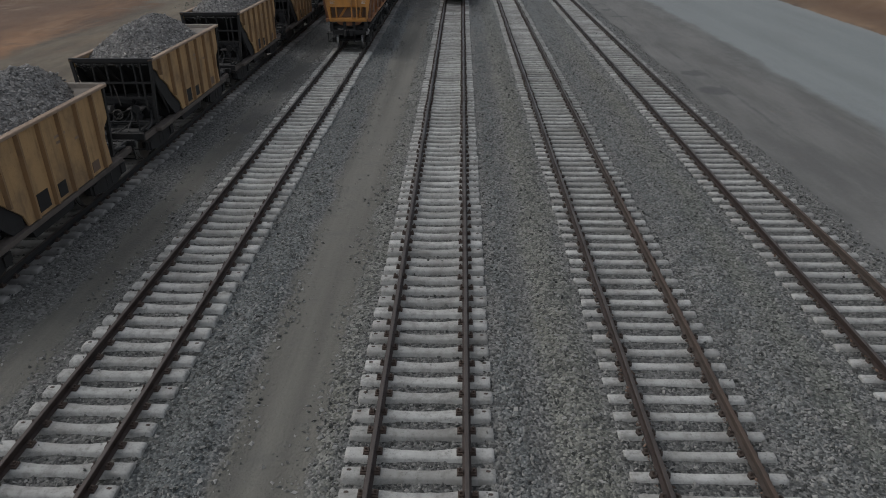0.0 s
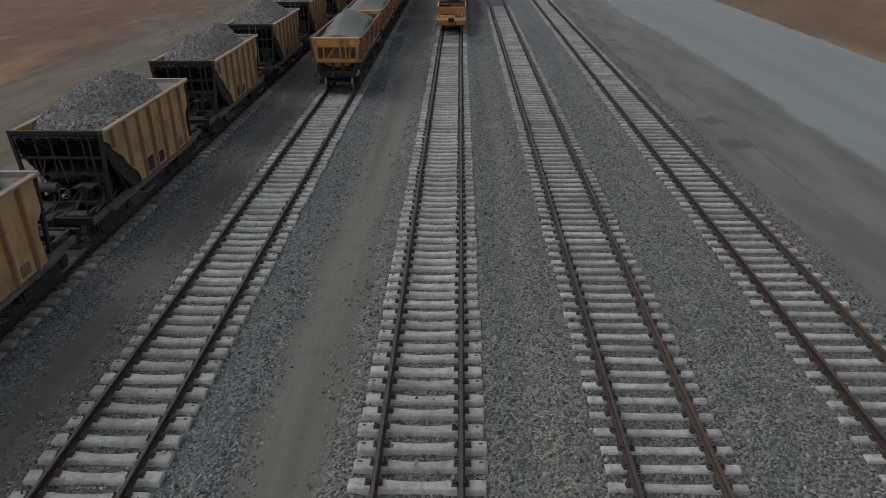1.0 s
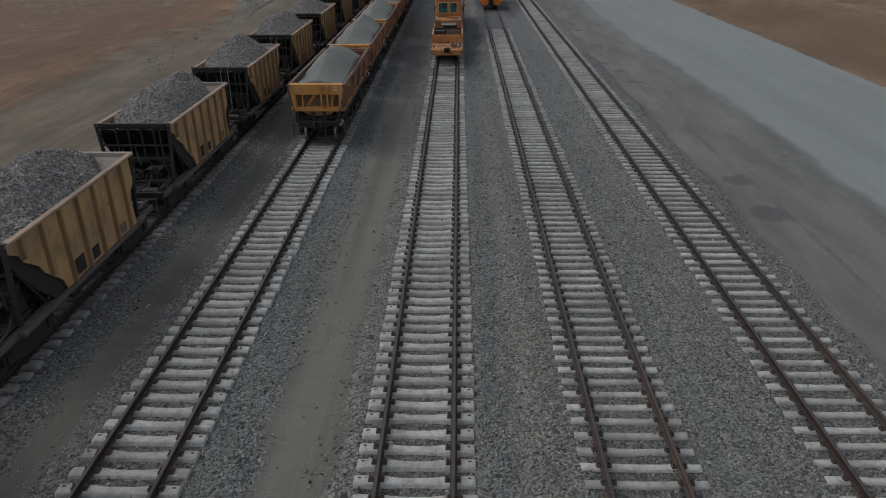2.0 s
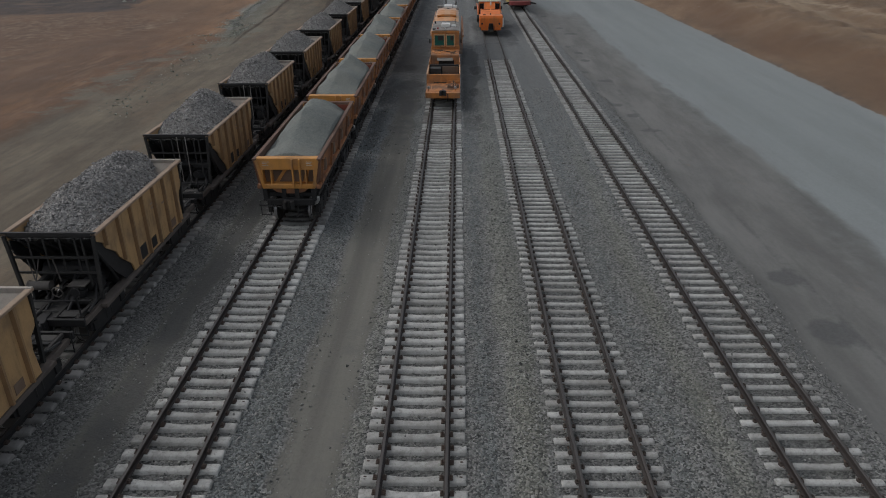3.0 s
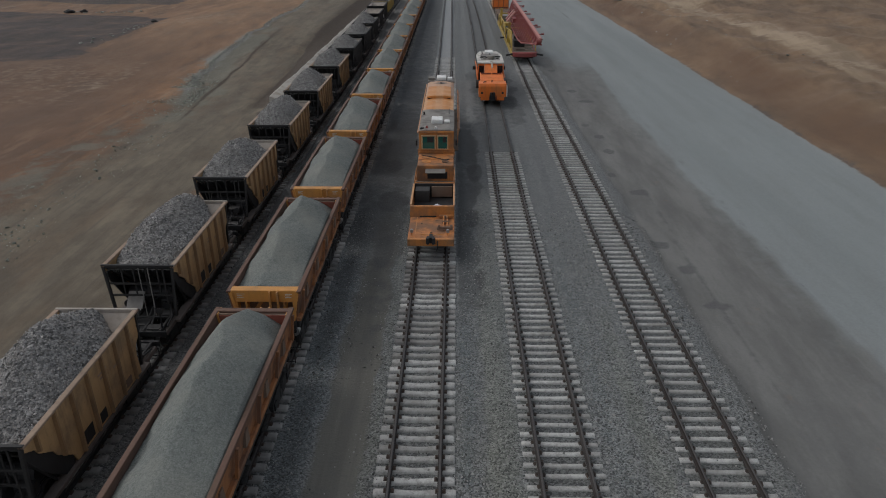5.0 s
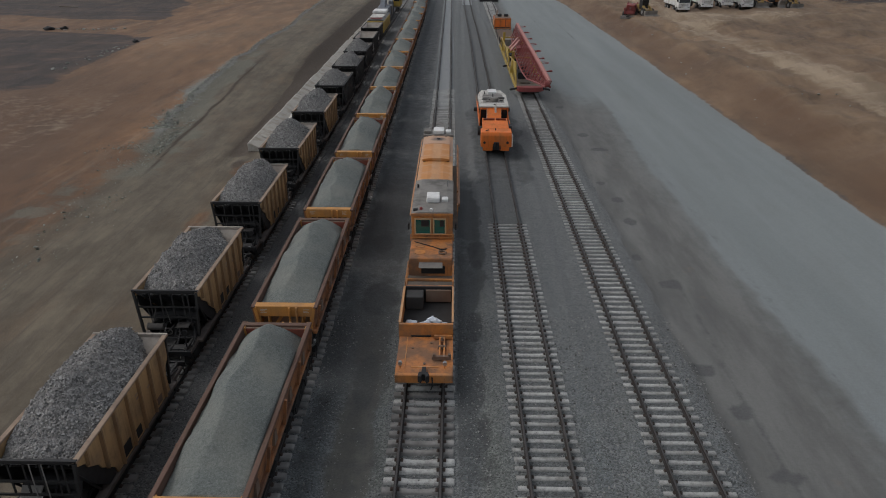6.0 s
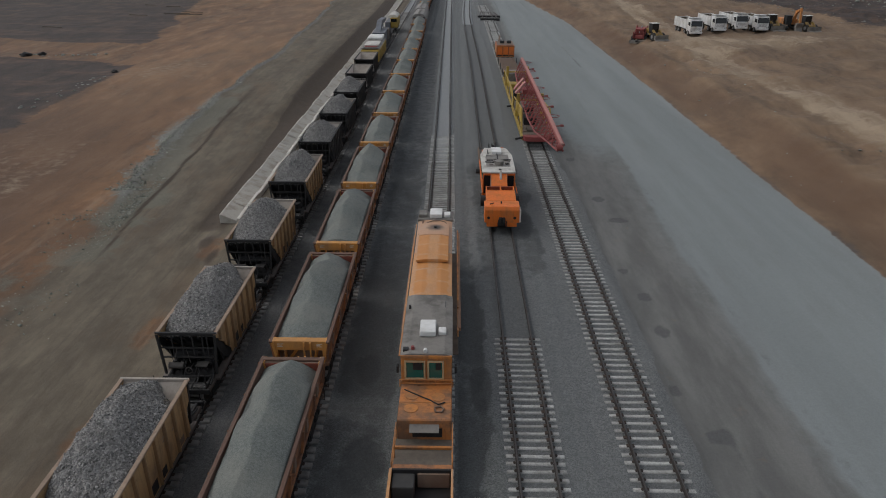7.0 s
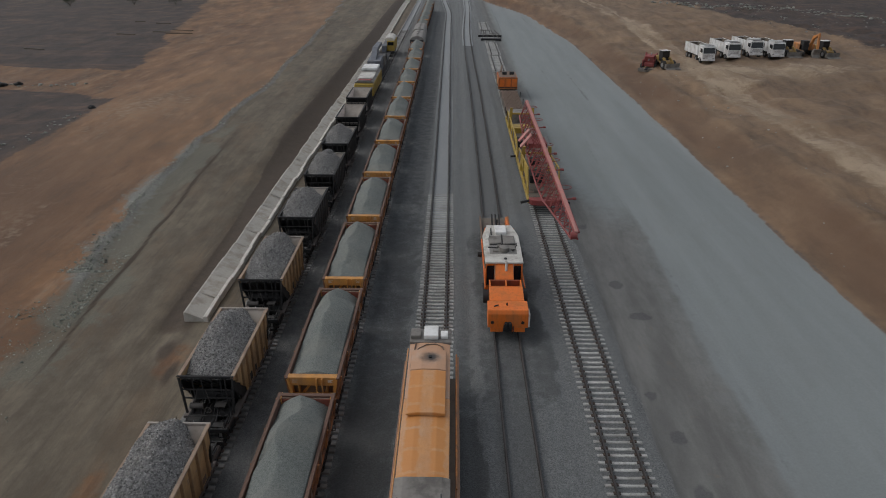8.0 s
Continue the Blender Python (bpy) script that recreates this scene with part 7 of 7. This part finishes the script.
def switch_panel(y, half, label):
    root = thing("switch_panel", label, "track panel", "track panels lying ready")
    root.matrix_basis = pose(TRACK_X[4] + 0.4, y, 0.0)
    for k in range(4):
        boxpart("bearer", CONCRETE, root, (-half, half, 0.7 * k, 0.7 * k + 0.4, -0.1, 0.28), "", 0.03)
    boxpart("cross_beam", BLACK, root, (-half - 0.1, half + 0.1, -0.9, -0.3, -0.1, 0.45), "black cross beam", 0.03)
    for x in (-half * 0.8, -half * 0.35, half * 0.35, half * 0.8):
        one("rail", RAILM, root, lambda b: quadslab(b, [(x * 1.1 - 0.08, -0.4, 0.46), (x * 1.1 + 0.08, -0.4, 0.46), (x * 0.75 + 0.08, 9.0, 0.46), (x * 0.75 - 0.08, 9.0, 0.46)], 0.17))
    return root


switch_panel(231.0, 2.4, "black and white switch panel lying across the track")
switch_panel(237.5, 2.9, "wider black and white switch panel lying behind")
for k in range(3):
    o = thing("laid_track", "pale assembled track panel laid on the gravel", "track panel", "track panels lying ready")
    o.matrix_basis = pose((TRACK_X[4], TRACK_X[4] + 0.2, TRACK_X[4] - 0.4)[k], (186, 206, 249)[k], 0.0)
    for j in range(26):
        boxpart("bearer", CONCRETE, o, (-1.3, 1.3, 0.72 * j, 0.72 * j + 0.45, -0.2, 0.24), "", 0.0)
    for s in (-1, 1):
        boxpart("rail", RAILM, o, (s * HALF - 0.07, s * HALF + 0.07, 0.0, 18.6, 0.24, 0.42), "", 0.0)


# ---- yellow plant beyond the hopper wagons ----
def yellow_plant():
    y0 = 158.4
    cx = TRACK_X[0] + drift(0, y0) - 0.25
    root = thing("motor_wagon", "yellow railway motor wagon with a white-grey roof", "track machine")
    root.matrix_basis = pose(cx, y0, RAIL)
    body = boxpart("body", YELLOW, root, (-1.5, 1.5, 0.0, 13.0, 1.0, 2.9), "dirty yellow body", 0.12)
    for k in range(4):
        boxpart("vent", BLACK, body, (-1.2 + 0.65 * k, -0.8 + 0.65 * k, -0.03, 0.0, 1.9, 2.3), "", 0.0)
    one("roof", GREYROOF, root, lambda b: prism(b, [(-1.5, 3.0), (-1.0, 3.3), (1.0, 3.3), (1.5, 3.0)], 0.3, 13.0, "y"), "grey roof", 0.02)
    boxpart("red_hatch", CRED, root, (-0.9, 1.1, 0.6, 1.4, 3.28, 3.4), "dull red hatch", 0.02)
    boxpart("roof_panel", CREAM, root, (-1.2, 1.2, 2.2, 7.0, 3.3, 3.4), "pale roof panel", 0.03)
    boxpart("cab_roof", WHITEP, root, (-1.4, 1.2, 9.0, 13.0, 3.3, 3.75), "white cab roof", 0.08)
    boxpart("main_frame", BLACK, root, (-1.2, 1.2, 0.0, 13.2, 0.6, 1.0), "", 0.0)
    for y in (2.2, 10.8):
        bogie(root, y)
    y1 = 175.5
    root = thing("crane_wagon", "blue-grey rail crane wagon with a folded arm", "rail crane")
    root.matrix_basis = pose(TRACK_X[0] + drift(0, y1) - 0.45, y1, RAIL, 0, 0, 1.5)
    boxpart("deck", BLACK, root, (-1.4, 1.4, 0.0, 26.0, 0.7, 1.1), "", 0.02)
    boxpart("engine_house", BLUEG, root, (-1.3, 1.1, 2.0, 8.5, 1.1, 3.2), "blue-grey engine house", 0.06)
    boxpart("counterweight", CRED, root, (-1.3, 0.2, 0.6, 2.0, 1.1, 2.2), "", 0.05)
    one("arm", BLUEG, root, lambda b: prism(b, [(1.5, 2.8), (9.0, 4.7), (20.0, 4.1), (20.0, 3.5), (9.0, 3.9), (1.5, 2.2)], -0.85, 0.15), "folded blue-grey arm", 0.04)
    boxpart("operator_cab", GREYROOF, root, (0.1, 1.3, 9.0, 12.0, 1.1, 3.0), "", 0.05)
    rodpart("arm_strut", BLUEG, root, (0.4, 8.0, 1.2), (-0.2, 14.5, 3.3), 0.15)
    boxpart("tool_chest", BLACK, root, (-1.1, 1.2, 14.0, 18.0, 1.1, 2.2), "", 0.05)
    for y in (2.4, 12.5, 23.4):
        bogie(root, y)
    y2 = 203.0
    root = thing("motor_wagon", "short yellow railcar with a rounded white roof", "track machine")
    root.matrix_basis = pose(TRACK_X[0] + drift(0, y2) - 0.5, y2, RAIL)
    boxpart("body", YELLOW, root, (-0.2, 1.35, 1.5, 9.0, 0.9, 3.0), "yellow body", 0.06)
    boxpart("engine_deck", BLUEG, root, (-1.3, -0.22, 0.4, 9.0, 0.9, 2.2), "blue-grey engine deck", 0.06)
    one("roof", CREAM, root, lambda b: prism(b, [(-0.75, 3.0), (-0.65, 3.4), (-0.2, 3.65), (0.6, 3.65), (1.1, 3.4), (1.35, 3.0)], 2.2, 9.1, "y"), "rounded white roof", 0.03)
    boxpart("windscreen", DGLASS, root, (-0.1, 1.2, 1.47, 1.5, 2.1, 2.8), "", 0.0)
    boxpart("main_frame", BLACK, root, (-1.2, 1.2, 0.0, 9.0, 0.6, 0.9), "", 0.0)
    bogie(root, 2.0)
    bogie(root, 7.0)


yellow_plant()


def covered_wagon(y):
    root = thing("covered_wagon", "dusty pale grey covered hopper wagon", "railway wagon")
    root.matrix_basis = pose(TRACK_X[1] + drift(1, y + 6), y, RAIL)
    one("body", DUSTY, root, lambda b: prism(b, [(-1.5, 1.1), (-1.5, 2.9), (-1.0, 3.45), (0, 3.6), (1.0, 3.45), (1.5, 2.9), (1.5, 1.1)], 0.6, 12.4, "y"), "dusty grey body", 0.03)
    boxpart("end_frame", BLACK, root, (-1.45, 1.45, 0.0, 0.59, 0.9, 2.8), "black end frame", 0.03)
    for k in range(4):
        one("hatch", DUSTY, root, lambda b: tube(b, (0, 2.2 + 2.9 * k, 3.58), (0, 2.2 + 2.9 * k, 3.72), 0.32, 12))
    boxpart("main_frame", BLACK, root, (-1.2, 1.2, 0.0, 13.0, 0.6, 1.1), "", 0.0)
    for y1 in (2.0, 11.0):
        bogie(root, y1)


covered_wagon(207.5)
covered_wagon(221.2)
for k in range(6):
    y = 235.5 + DUMP * k
    m = pose(TRACK_X[1] + drift(1, y + 5), y, RAIL)
    copy_thing(dump, m)
    o = tagged(new("gravel_load", dump_loads[k % 4]), "smooth heap of fine greenish-grey gravel in a dump wagon", "gravel load", "dump wagon loads")
    o.matrix_basis = m


# ---- concrete lining beside the westernmost track ----
def lining_x(y):
    return -16.6 - 0.9 * float(smoothstep(210, 330, y))


lining = thing("wall_lining", "pale concrete slabs lining the foot of the bank", "retaining wall", kind="structure")
rng = random.Random(5)
for k in range(84):
    y = 92.2 + 3.0 * k
    x = lining_x(y + 1.5)
    turn = math.degrees(math.atan2(lining_x(y + 3) - lining_x(y), 3.0))
    b = fresh()
    w = 0.62 + rng.uniform(-0.08, 0.06)
    prism(b, [(-w - 0.06, -0.4), (-w - 0.06, 0.34), (-w + 0.06, 0.36), (w, -0.14), (w, -0.4)], 0.02, 2.96, "y")
    m = pose(x, y, rng.uniform(-0.05, 0.05), 0, rng.uniform(-2, 2), -turn + rng.uniform(-1, 1))
    o = part("slab", b, PANEL, lining, "", 0.02)
    o.matrix_basis = m
    b = fresh()
    prism(b, [(w + 0.01, -0.4), (w + 0.01, 0.02), (w + 0.08, 0.06), (w + 0.3, 0.05), (w + 0.34, -0.4)], 0.01, 2.98, "y")
    o = part("lip", b, LIPC, lining, "pale concrete lip", 0.02)
    o.matrix_basis = m


# ---- parked plant on the eastern bank ----
def on_ground(x, y):
    return float(ground_height(np.array([x]), np.array([y]))[0])


def road_wheel(parent, x, y, r, w):
    t_ = one("tyre", TYRE, parent, lambda b: tube(b, (x - w / 2, y, r), (x + w / 2, y, r), r, 18), "", 0.03)
    one("rim", BAR, t_, lambda b: tube(b, (x - w / 2 - 0.02, y, r), (x + w / 2 + 0.02, y, r), r * 0.5, 12))


def tipper():
    root = thing("tipper_truck", "white four-axle tipper truck parked on the earth bank", "truck", "parked tipper trucks")
    cab = one("cab", TRUCKW, root, lambda b: prism(b, [(0.0, 0.75), (0.0, 1.75), (0.18, 2.95), (0.5, 3.1), (2.0, 3.1), (2.0, 0.75)], -1.22, 1.22), "white cab", 0.06)
    one("windscreen", DGLASS, cab, lambda b: quadslab(b, [(-1.12, -0.012, 1.8), (1.12, -0.012, 1.8), (1.08, 0.138, 2.8), (-1.08, 0.138, 2.8)], 0.03), "dark windscreen")
    for s in (-1, 1):
        one("side_window", DGLASS, cab, lambda b: box(b, s * 1.21, s * 1.235, 0.45, 1.25, 1.95, 2.6))
        boxpart("mirror", BLACK, cab, (s * 1.28, s * 1.42, 0.1, 0.25, 1.9, 2.6), "", 0.02)
        boxpart("headlamp", BAR, cab, (s * 0.75, s * 1.1, -0.06, 0.0, 0.8, 1.0), "", 0.02)
    for z in (1.15, 1.32, 1.49):
        boxpart("grille_slat", BAR, cab, (-0.8, 0.8, -0.03, 0.0, z, z + 0.06), "", 0.01)
    boxpart("light_bar", BAR, cab, (-0.9, 0.9, 0.3, 0.45, 3.1, 3.2), "", 0.02)
    boxpart("bumper", TRUCKW, cab, (-1.24, 1.24, -0.14, 0.3, 0.45, 0.85), "", 0.04)
    boxpart("chassis", BLACK, root, (-0.5, 0.5, 0.3, 8.6, 0.7, 1.0), "", 0.02)
    for s in (-1, 1):
        boxpart("bed_side", TRUCKW, root, (s * 1.25, s * 1.15, 2.2, 8.8, 1.15, 2.9), "white bed side", 0.02)
        for k in range(6):
            boxpart("bed_rib", TRUCKW, root, (s * 1.25, s * 1.33, 2.3 + 1.25 * k, 2.45 + 1.25 * k, 1.15, 2.9), "", 0.0)
    boxpart("bed_front", TRUCKW, root, (-1.25, 1.25, 2.1, 2.2, 1.15, 3.2), "", 0.02)
    boxpart("bed_visor", TRUCKW, root, (-1.2, 1.2, 1.5, 2.15, 3.2, 3.28), "", 0.02)
    boxpart("bed_back", TRUCKW, root, (-1.25, 1.25, 8.7, 8.8, 1.15, 2.8), "", 0.02)
    # floor and inner faces of the bed in a dark colour
    boxpart("bed_floor", PLANK, root, (-1.15, 1.15, 2.2, 8.7, 1.1, 1.3), "dark bed floor", 0.0)
    for s in (-1, 1):
        boxpart("bed_lining", PLANK, root, (s * 1.15, s * 1.12, 2.25, 8.65, 1.3, 2.84), "dark inside of the bed", 0.0)
    boxpart("bed_lining", PLANK, root, (-1.1, 1.1, 8.66, 8.69, 1.3, 2.74), "dark inside of the bed", 0.0)
    for y in (1.0, 2.9, 6.2, 7.6):
        for s in (-1, 1):
            road_wheel(root, s * 1.02, y, 0.52, 0.42)
    return root


def loader():
    root = thing("wheel_loader", "yellow wheel loader with its bucket lowered", "wheel loader", "parked loaders")
    boxpart("engine_hood", DULLY, root, (-0.8, 0.8, 3.2, 5.6, 1.1, 2.0), "yellow engine hood", 0.1)
    boxpart("frame", DULLY, root, (-0.6, 0.6, 0.8, 3.4, 0.7, 1.2), "", 0.05)
    cab = boxpart("cab", BLACK, root, (-0.75, 0.75, 2.2, 3.4, 1.3, 3.0), "dark glazed cab", 0.05)
    boxpart("cab_roof", WHITEP, cab, (-0.8, 0.8, 2.15, 3.45, 3.0, 3.07), "pale cab roof", 0.04)
    boxpart("front_glass", DGLASS, cab, (-0.65, 0.65, 2.17, 2.2, 1.8, 2.9), "", 0.0)
    for s in (-1, 1):
        one("lift_arm", DULLY, root, lambda b: prism(b, [(2.2, 1.9), (2.2, 1.6), (0.3, 0.5), (-0.2, 0.5), (0.3, 0.9), (1.6, 1.9)], s * 0.55, s * 0.72), "yellow lift arm")
    one("bucket", GREYROOF, root, lambda b: prism(b, [(-0.3, 1.15), (0.25, 1.0), (0.3, 0.25), (-0.9, 0.12), (-0.9, 0.18), (-0.2, 0.4)], -1.4, 1.4), "scraped steel bucket", 0.02)
    for y in (1.3, 4.3):
        for s in (-1, 1):
            road_wheel(root, s * 0.98, y, 0.72, 0.5)
    return root


def digger():
    root = thing("excavator", "orange crawler excavator with its arm folded down", "excavator")
    for s in (-1, 1):
        one("crawler_track", TYRE, root, lambda b: prism(b, [(0.3, 0.05), (0.0, 0.45), (0.3, 0.85), (4.0, 0.85), (4.3, 0.45), (4.0, 0.05)], s * 0.85, s * 1.4), "black crawler track", 0.03)
    boxpart("house", MORANGE, root, (-1.3, 1.3, 0.9, 4.6, 1.05, 2.2), "orange house", 0.08)
    boxpart("cab", BLACK, root, (-1.3, -0.2, 0.3, 1.8, 1.1, 2.9), "dark cab", 0.06)
    one("boom", MORANGE, root, lambda b: prism(b, [(1.2, 1.5), (0.2, 3.9), (-1.8, 4.5), (-1.9, 4.1), (-0.1, 3.4), (0.7, 1.5)], 0.1, 0.55), "orange boom", 0.03)
    one("stick", MORANGE, root, lambda b: prism(b, [(-1.9, 4.6), (-1.5, 4.4), (-2.0, 1.6), (-2.3, 1.6)], 0.14, 0.5), "orange stick", 0.03)
    one("bucket", GREYROOF, root, lambda b: prism(b, [(-2.5, 1.7), (-1.9, 1.7), (-1.3, 1.0), (-1.5, 0.15), (-2.3, 0.05), (-2.1, 0.7)], -0.35, 1.0), "steel bucket", 0.03)
    return root


def red_tractor():
    root = thing("red_grader_unit", "dull red towed machine with dark wheels beside the loader", "towed machine")
    boxpart("body", CRED, root, (-0.85, 0.85, 0.8, 5.0, 0.95, 1.6), "dull red body", 0.08)
    one("hopper", CRED, root, lambda b: prism(b, [(1.6, 1.6), (1.2, 2.7), (3.4, 2.9), (2.9, 1.6)], -0.8, 0.8), "red hopper", 0.04)
    for s in (-1, 1):
        one("side_frame", CRED, root, lambda b: prism(b, [(0.6, 1.0), (0.4, 2.2), (0.7, 2.25), (1.4, 1.7), (3.2, 3.2), (3.6, 3.1), (4.6, 1.6), (4.6, 1.0)], s * 0.98 - 0.08, s * 0.98 + 0.08), "red side frame", 0.02)
    rodpart("ram", BAR, root, (0.0, 0.9, 2.0), (0.0, 3.4, 3.1), 0.09)
    boxpart("post", CRED, root, (-0.15, 0.15, 3.9, 4.2, 1.6, 2.8), "", 0.03)
    boxpart("drawbar", BLACK, root, (-0.2, 0.2, -1.2, 0.8, 0.6, 0.85), "", 0.03)
    boxpart("blade", GREYROOF, root, (-1.5, 1.5, -0.3, 0.0, 0.15, 0.8), "steel blade", 0.03)
    for y in (1.4, 4.2):
        for s in (-1, 1):
            road_wheel(root, s * 1.2, y, 0.72, 0.45)
    return root


PARK = ((48.4, 184.0, 4), (53.4, 185.0, 4), (58.1, 186.6, 3), (62.7, 187.6, 3))
truck = None
for x, y, a in PARK:
    m = pose(x, y, on_ground(x, y + 3), 0, 0, a)
    if truck is None:
        truck = tipper()
        truck.matrix_basis = m
    else:
        copy_thing(truck, m)
ld = loader()
ld.matrix_basis = pose(40.4, 179.2, on_ground(40.4, 181), 0, 0, 18)
for x, y, a in ((66.0, 188.0, 8), (74.0, 189.5, 12)):
    copy_thing(ld, pose(x, y, on_ground(x, y + 2), 0, 0, a))
digger().matrix_basis = pose(70.0, 190.5, on_ground(70.0, 191), 0, 0, 0)
red_tractor().matrix_basis = pose(36.4, 181.0, on_ground(36.4, 183), 0, 0, -25)


# ---- rubble along the western lane and stray boulders ----
def rubble_line():
    """The low ridge, a second spread beside the rut, a small heap, and sparse stones along the lane's verge."""
    rng = np.random.RandomState(4)
    n = 4200
    y = 99.5 + 165 * rng.rand(n) ** 2.6
    x = ridge_line(y) - 0.3 + rng.normal(size=n) * (0.3 + 0.4 * np.exp(-((y - 102) / 8) ** 2))
    m = 800
    y2 = 95.5 + 3.6 * rng.normal(size=m)
    x2 = rut_line(y2) - 0.35 - 0.95 * np.abs(rng.normal(size=m))
    y3 = 93.2 + 0.9 * rng.normal(size=200)
    x3 = -28.6 + 1.3 * rng.normal(size=200) + 0.5 * (y3 - 93)
    seed_y = 56 + 34 * rng.rand(26)
    pick = rng.randint(0, 26, 420)
    y4 = seed_y[pick] + 1.1 * rng.normal(size=420)
    x4 = np.interp(seed_y, (56, 64, 77, 90), (-23.4, -24.8, -25.0, -26.5))[pick] + (1.3 * rng.normal(size=26))[pick] + 0.5 * rng.normal(size=420)
    x, y = np.concatenate([x, x2, x3, x4]), np.concatenate([y, y2, y3, y4])
    size = 0.03 + 0.11 * rng.rand(len(x)) ** 5
    me = stone_mesh("rubble", x, y, ground_height(x, y) + 0.2 * size, size, rng, GRITSTONE)
    tagged(new("rubble", me), "low line of pale broken rubble along the dirt lane", "rubble", kind="stuff")


rubble_line()
for x, y, s in ((-53.4, 154.3, 0.55), (-78.0, 172.0, 0.95), (-75.6, 173.2, 0.7)):
    b = fresh()
    lump(b, (0, 0, 0), (s, s * 0.8, s * 0.6), x, 3, 0.5)
    me = finish(b, "boulder")
    me.materials.append(BLACK)
    tagged(new("boulder", me), "dark boulder lying on the bare ground", "boulder", "dark boulders").matrix_basis = pose(x, y, on_ground(x, y) + 0.2 * s)


# ---- shrubs and dark timber on the far field ----
LEAF, lt, lp = nodes_of("shrub_leaf")
leaf_geo = lt.nodes.new("ShaderNodeNewGeometry")
link(lt, mix(lt, leaf_geo.outputs["Random Per Island"], (0.018, 0.028, 0.012), (0.06, 0.075, 0.035)), lp.inputs["Base Color"])
lp.inputs["Roughness"].default_value = 0.8


def shrub(x, y, size, seed):
    rng = random.Random(seed)
    root = thing("shrub", "dark green shrub standing on the bare field", "shrub", "far shrubs")
    root.matrix_basis = pose(x, y, on_ground(x, y))
    limbs = []
    for k in range(6):
        a = k * 1.05 + rng.uniform(-0.3, 0.3)
        tip = Vector((math.cos(a) * size * rng.uniform(0.25, 0.6), math.sin(a) * size * rng.uniform(0.25, 0.6), size * rng.uniform(0.6, 1.1)))
        b = fresh()
        tube(b, (0, 0, 0), tip, 0.07, 6, 0.02)
        part("limb", b, PLANK, root)
        limbs.append(tip)
    verts, faces = [], []
    for k in range(700):
        c = rng.choice(limbs) + Vector((rng.gauss(0, 0.22), rng.gauss(0, 0.22), rng.gauss(0, 0.2))) * size
        u = Vector((rng.uniform(-1, 1), rng.uniform(-1, 1), rng.uniform(-1, 1))).normalized() * 0.16
        w = u.orthogonal().normalized() * 0.1
        n = len(verts)
        verts += [tuple(c - u), tuple(c + w), tuple(c + u), tuple(c - w)]
        faces.append((n, n + 1, n + 2, n + 3))
    me = bpy.data.meshes.new("crown")
    me.from_pydata(verts, [], faces)
    me.materials.append(LEAF)
    o = new("crown", me)
    o.parent = root


for k, (x, y, size) in enumerate(((-118.0, 322.0, 3.2), (-140.0, 318.0, 2.6), (-104.0, 326.0, 3.4), (-160.0, 300.0, 2.4))):
    shrub(x, y, size, 40 + k)
for k in range(7):
    rng = random.Random(80 + k)
    x, y = -68.0 - 34 * rng.random(), 212.0 + 60 * rng.random()
    b = fresh()
    tube(b, (-1.5 - rng.random() * 2, 0, 0.25), (1.5 + rng.random() * 3, rng.uniform(-0.4, 0.4), 0.16), 0.13, 8, 0.09)
    me = finish(b, "timber_log")
    me.materials.append(PLANK)
    tagged(new("timber_log", me), "dark log lying on the far field", "log", "dark logs").matrix_basis = pose(x, y, on_ground(x, y), 0, 0, rng.uniform(-12, 12))
b = fresh()
for k in range(650):
    rng = random.Random(300 + k)
    x, y = (-64 - 14 * rng.random(), 172 + 3 * rng.random()) if k < 50 else ((-52.5 - 3 * rng.random(), 128 + 22 * rng.random()) if k < 80 else ((80 + 40 * rng.random() ** 1.5, 200 + 95 * rng.random()) if k < 230 else ((32 + 9 * rng.random(), 95 + 80 * rng.random()) if k < 290 else (70 + 55 * rng.random() + 2 * (k % 3), 0.0))))
    if k >= 290:
        y = 303 - 0.9 * (x - 70) + rng.gauss(0, 4.0) + (9 if k % 4 == 0 else 0)
    r = (0.1 + 0.3 * rng.random() ** 2) * (1.9 if k >= 290 else 0.5 if k >= 230 else 1.0)
    lump(b, (x, y, on_ground(x, y) + 0.1 * r), (r, r * 0.8, r * 0.5), k, 1, 0.6)
me = finish(b, "pale_stones")
me.materials.append(RUBBLE)
tagged(new("pale_stones", me), "scattered pale stones on dark earth", "stones", kind="stuff")
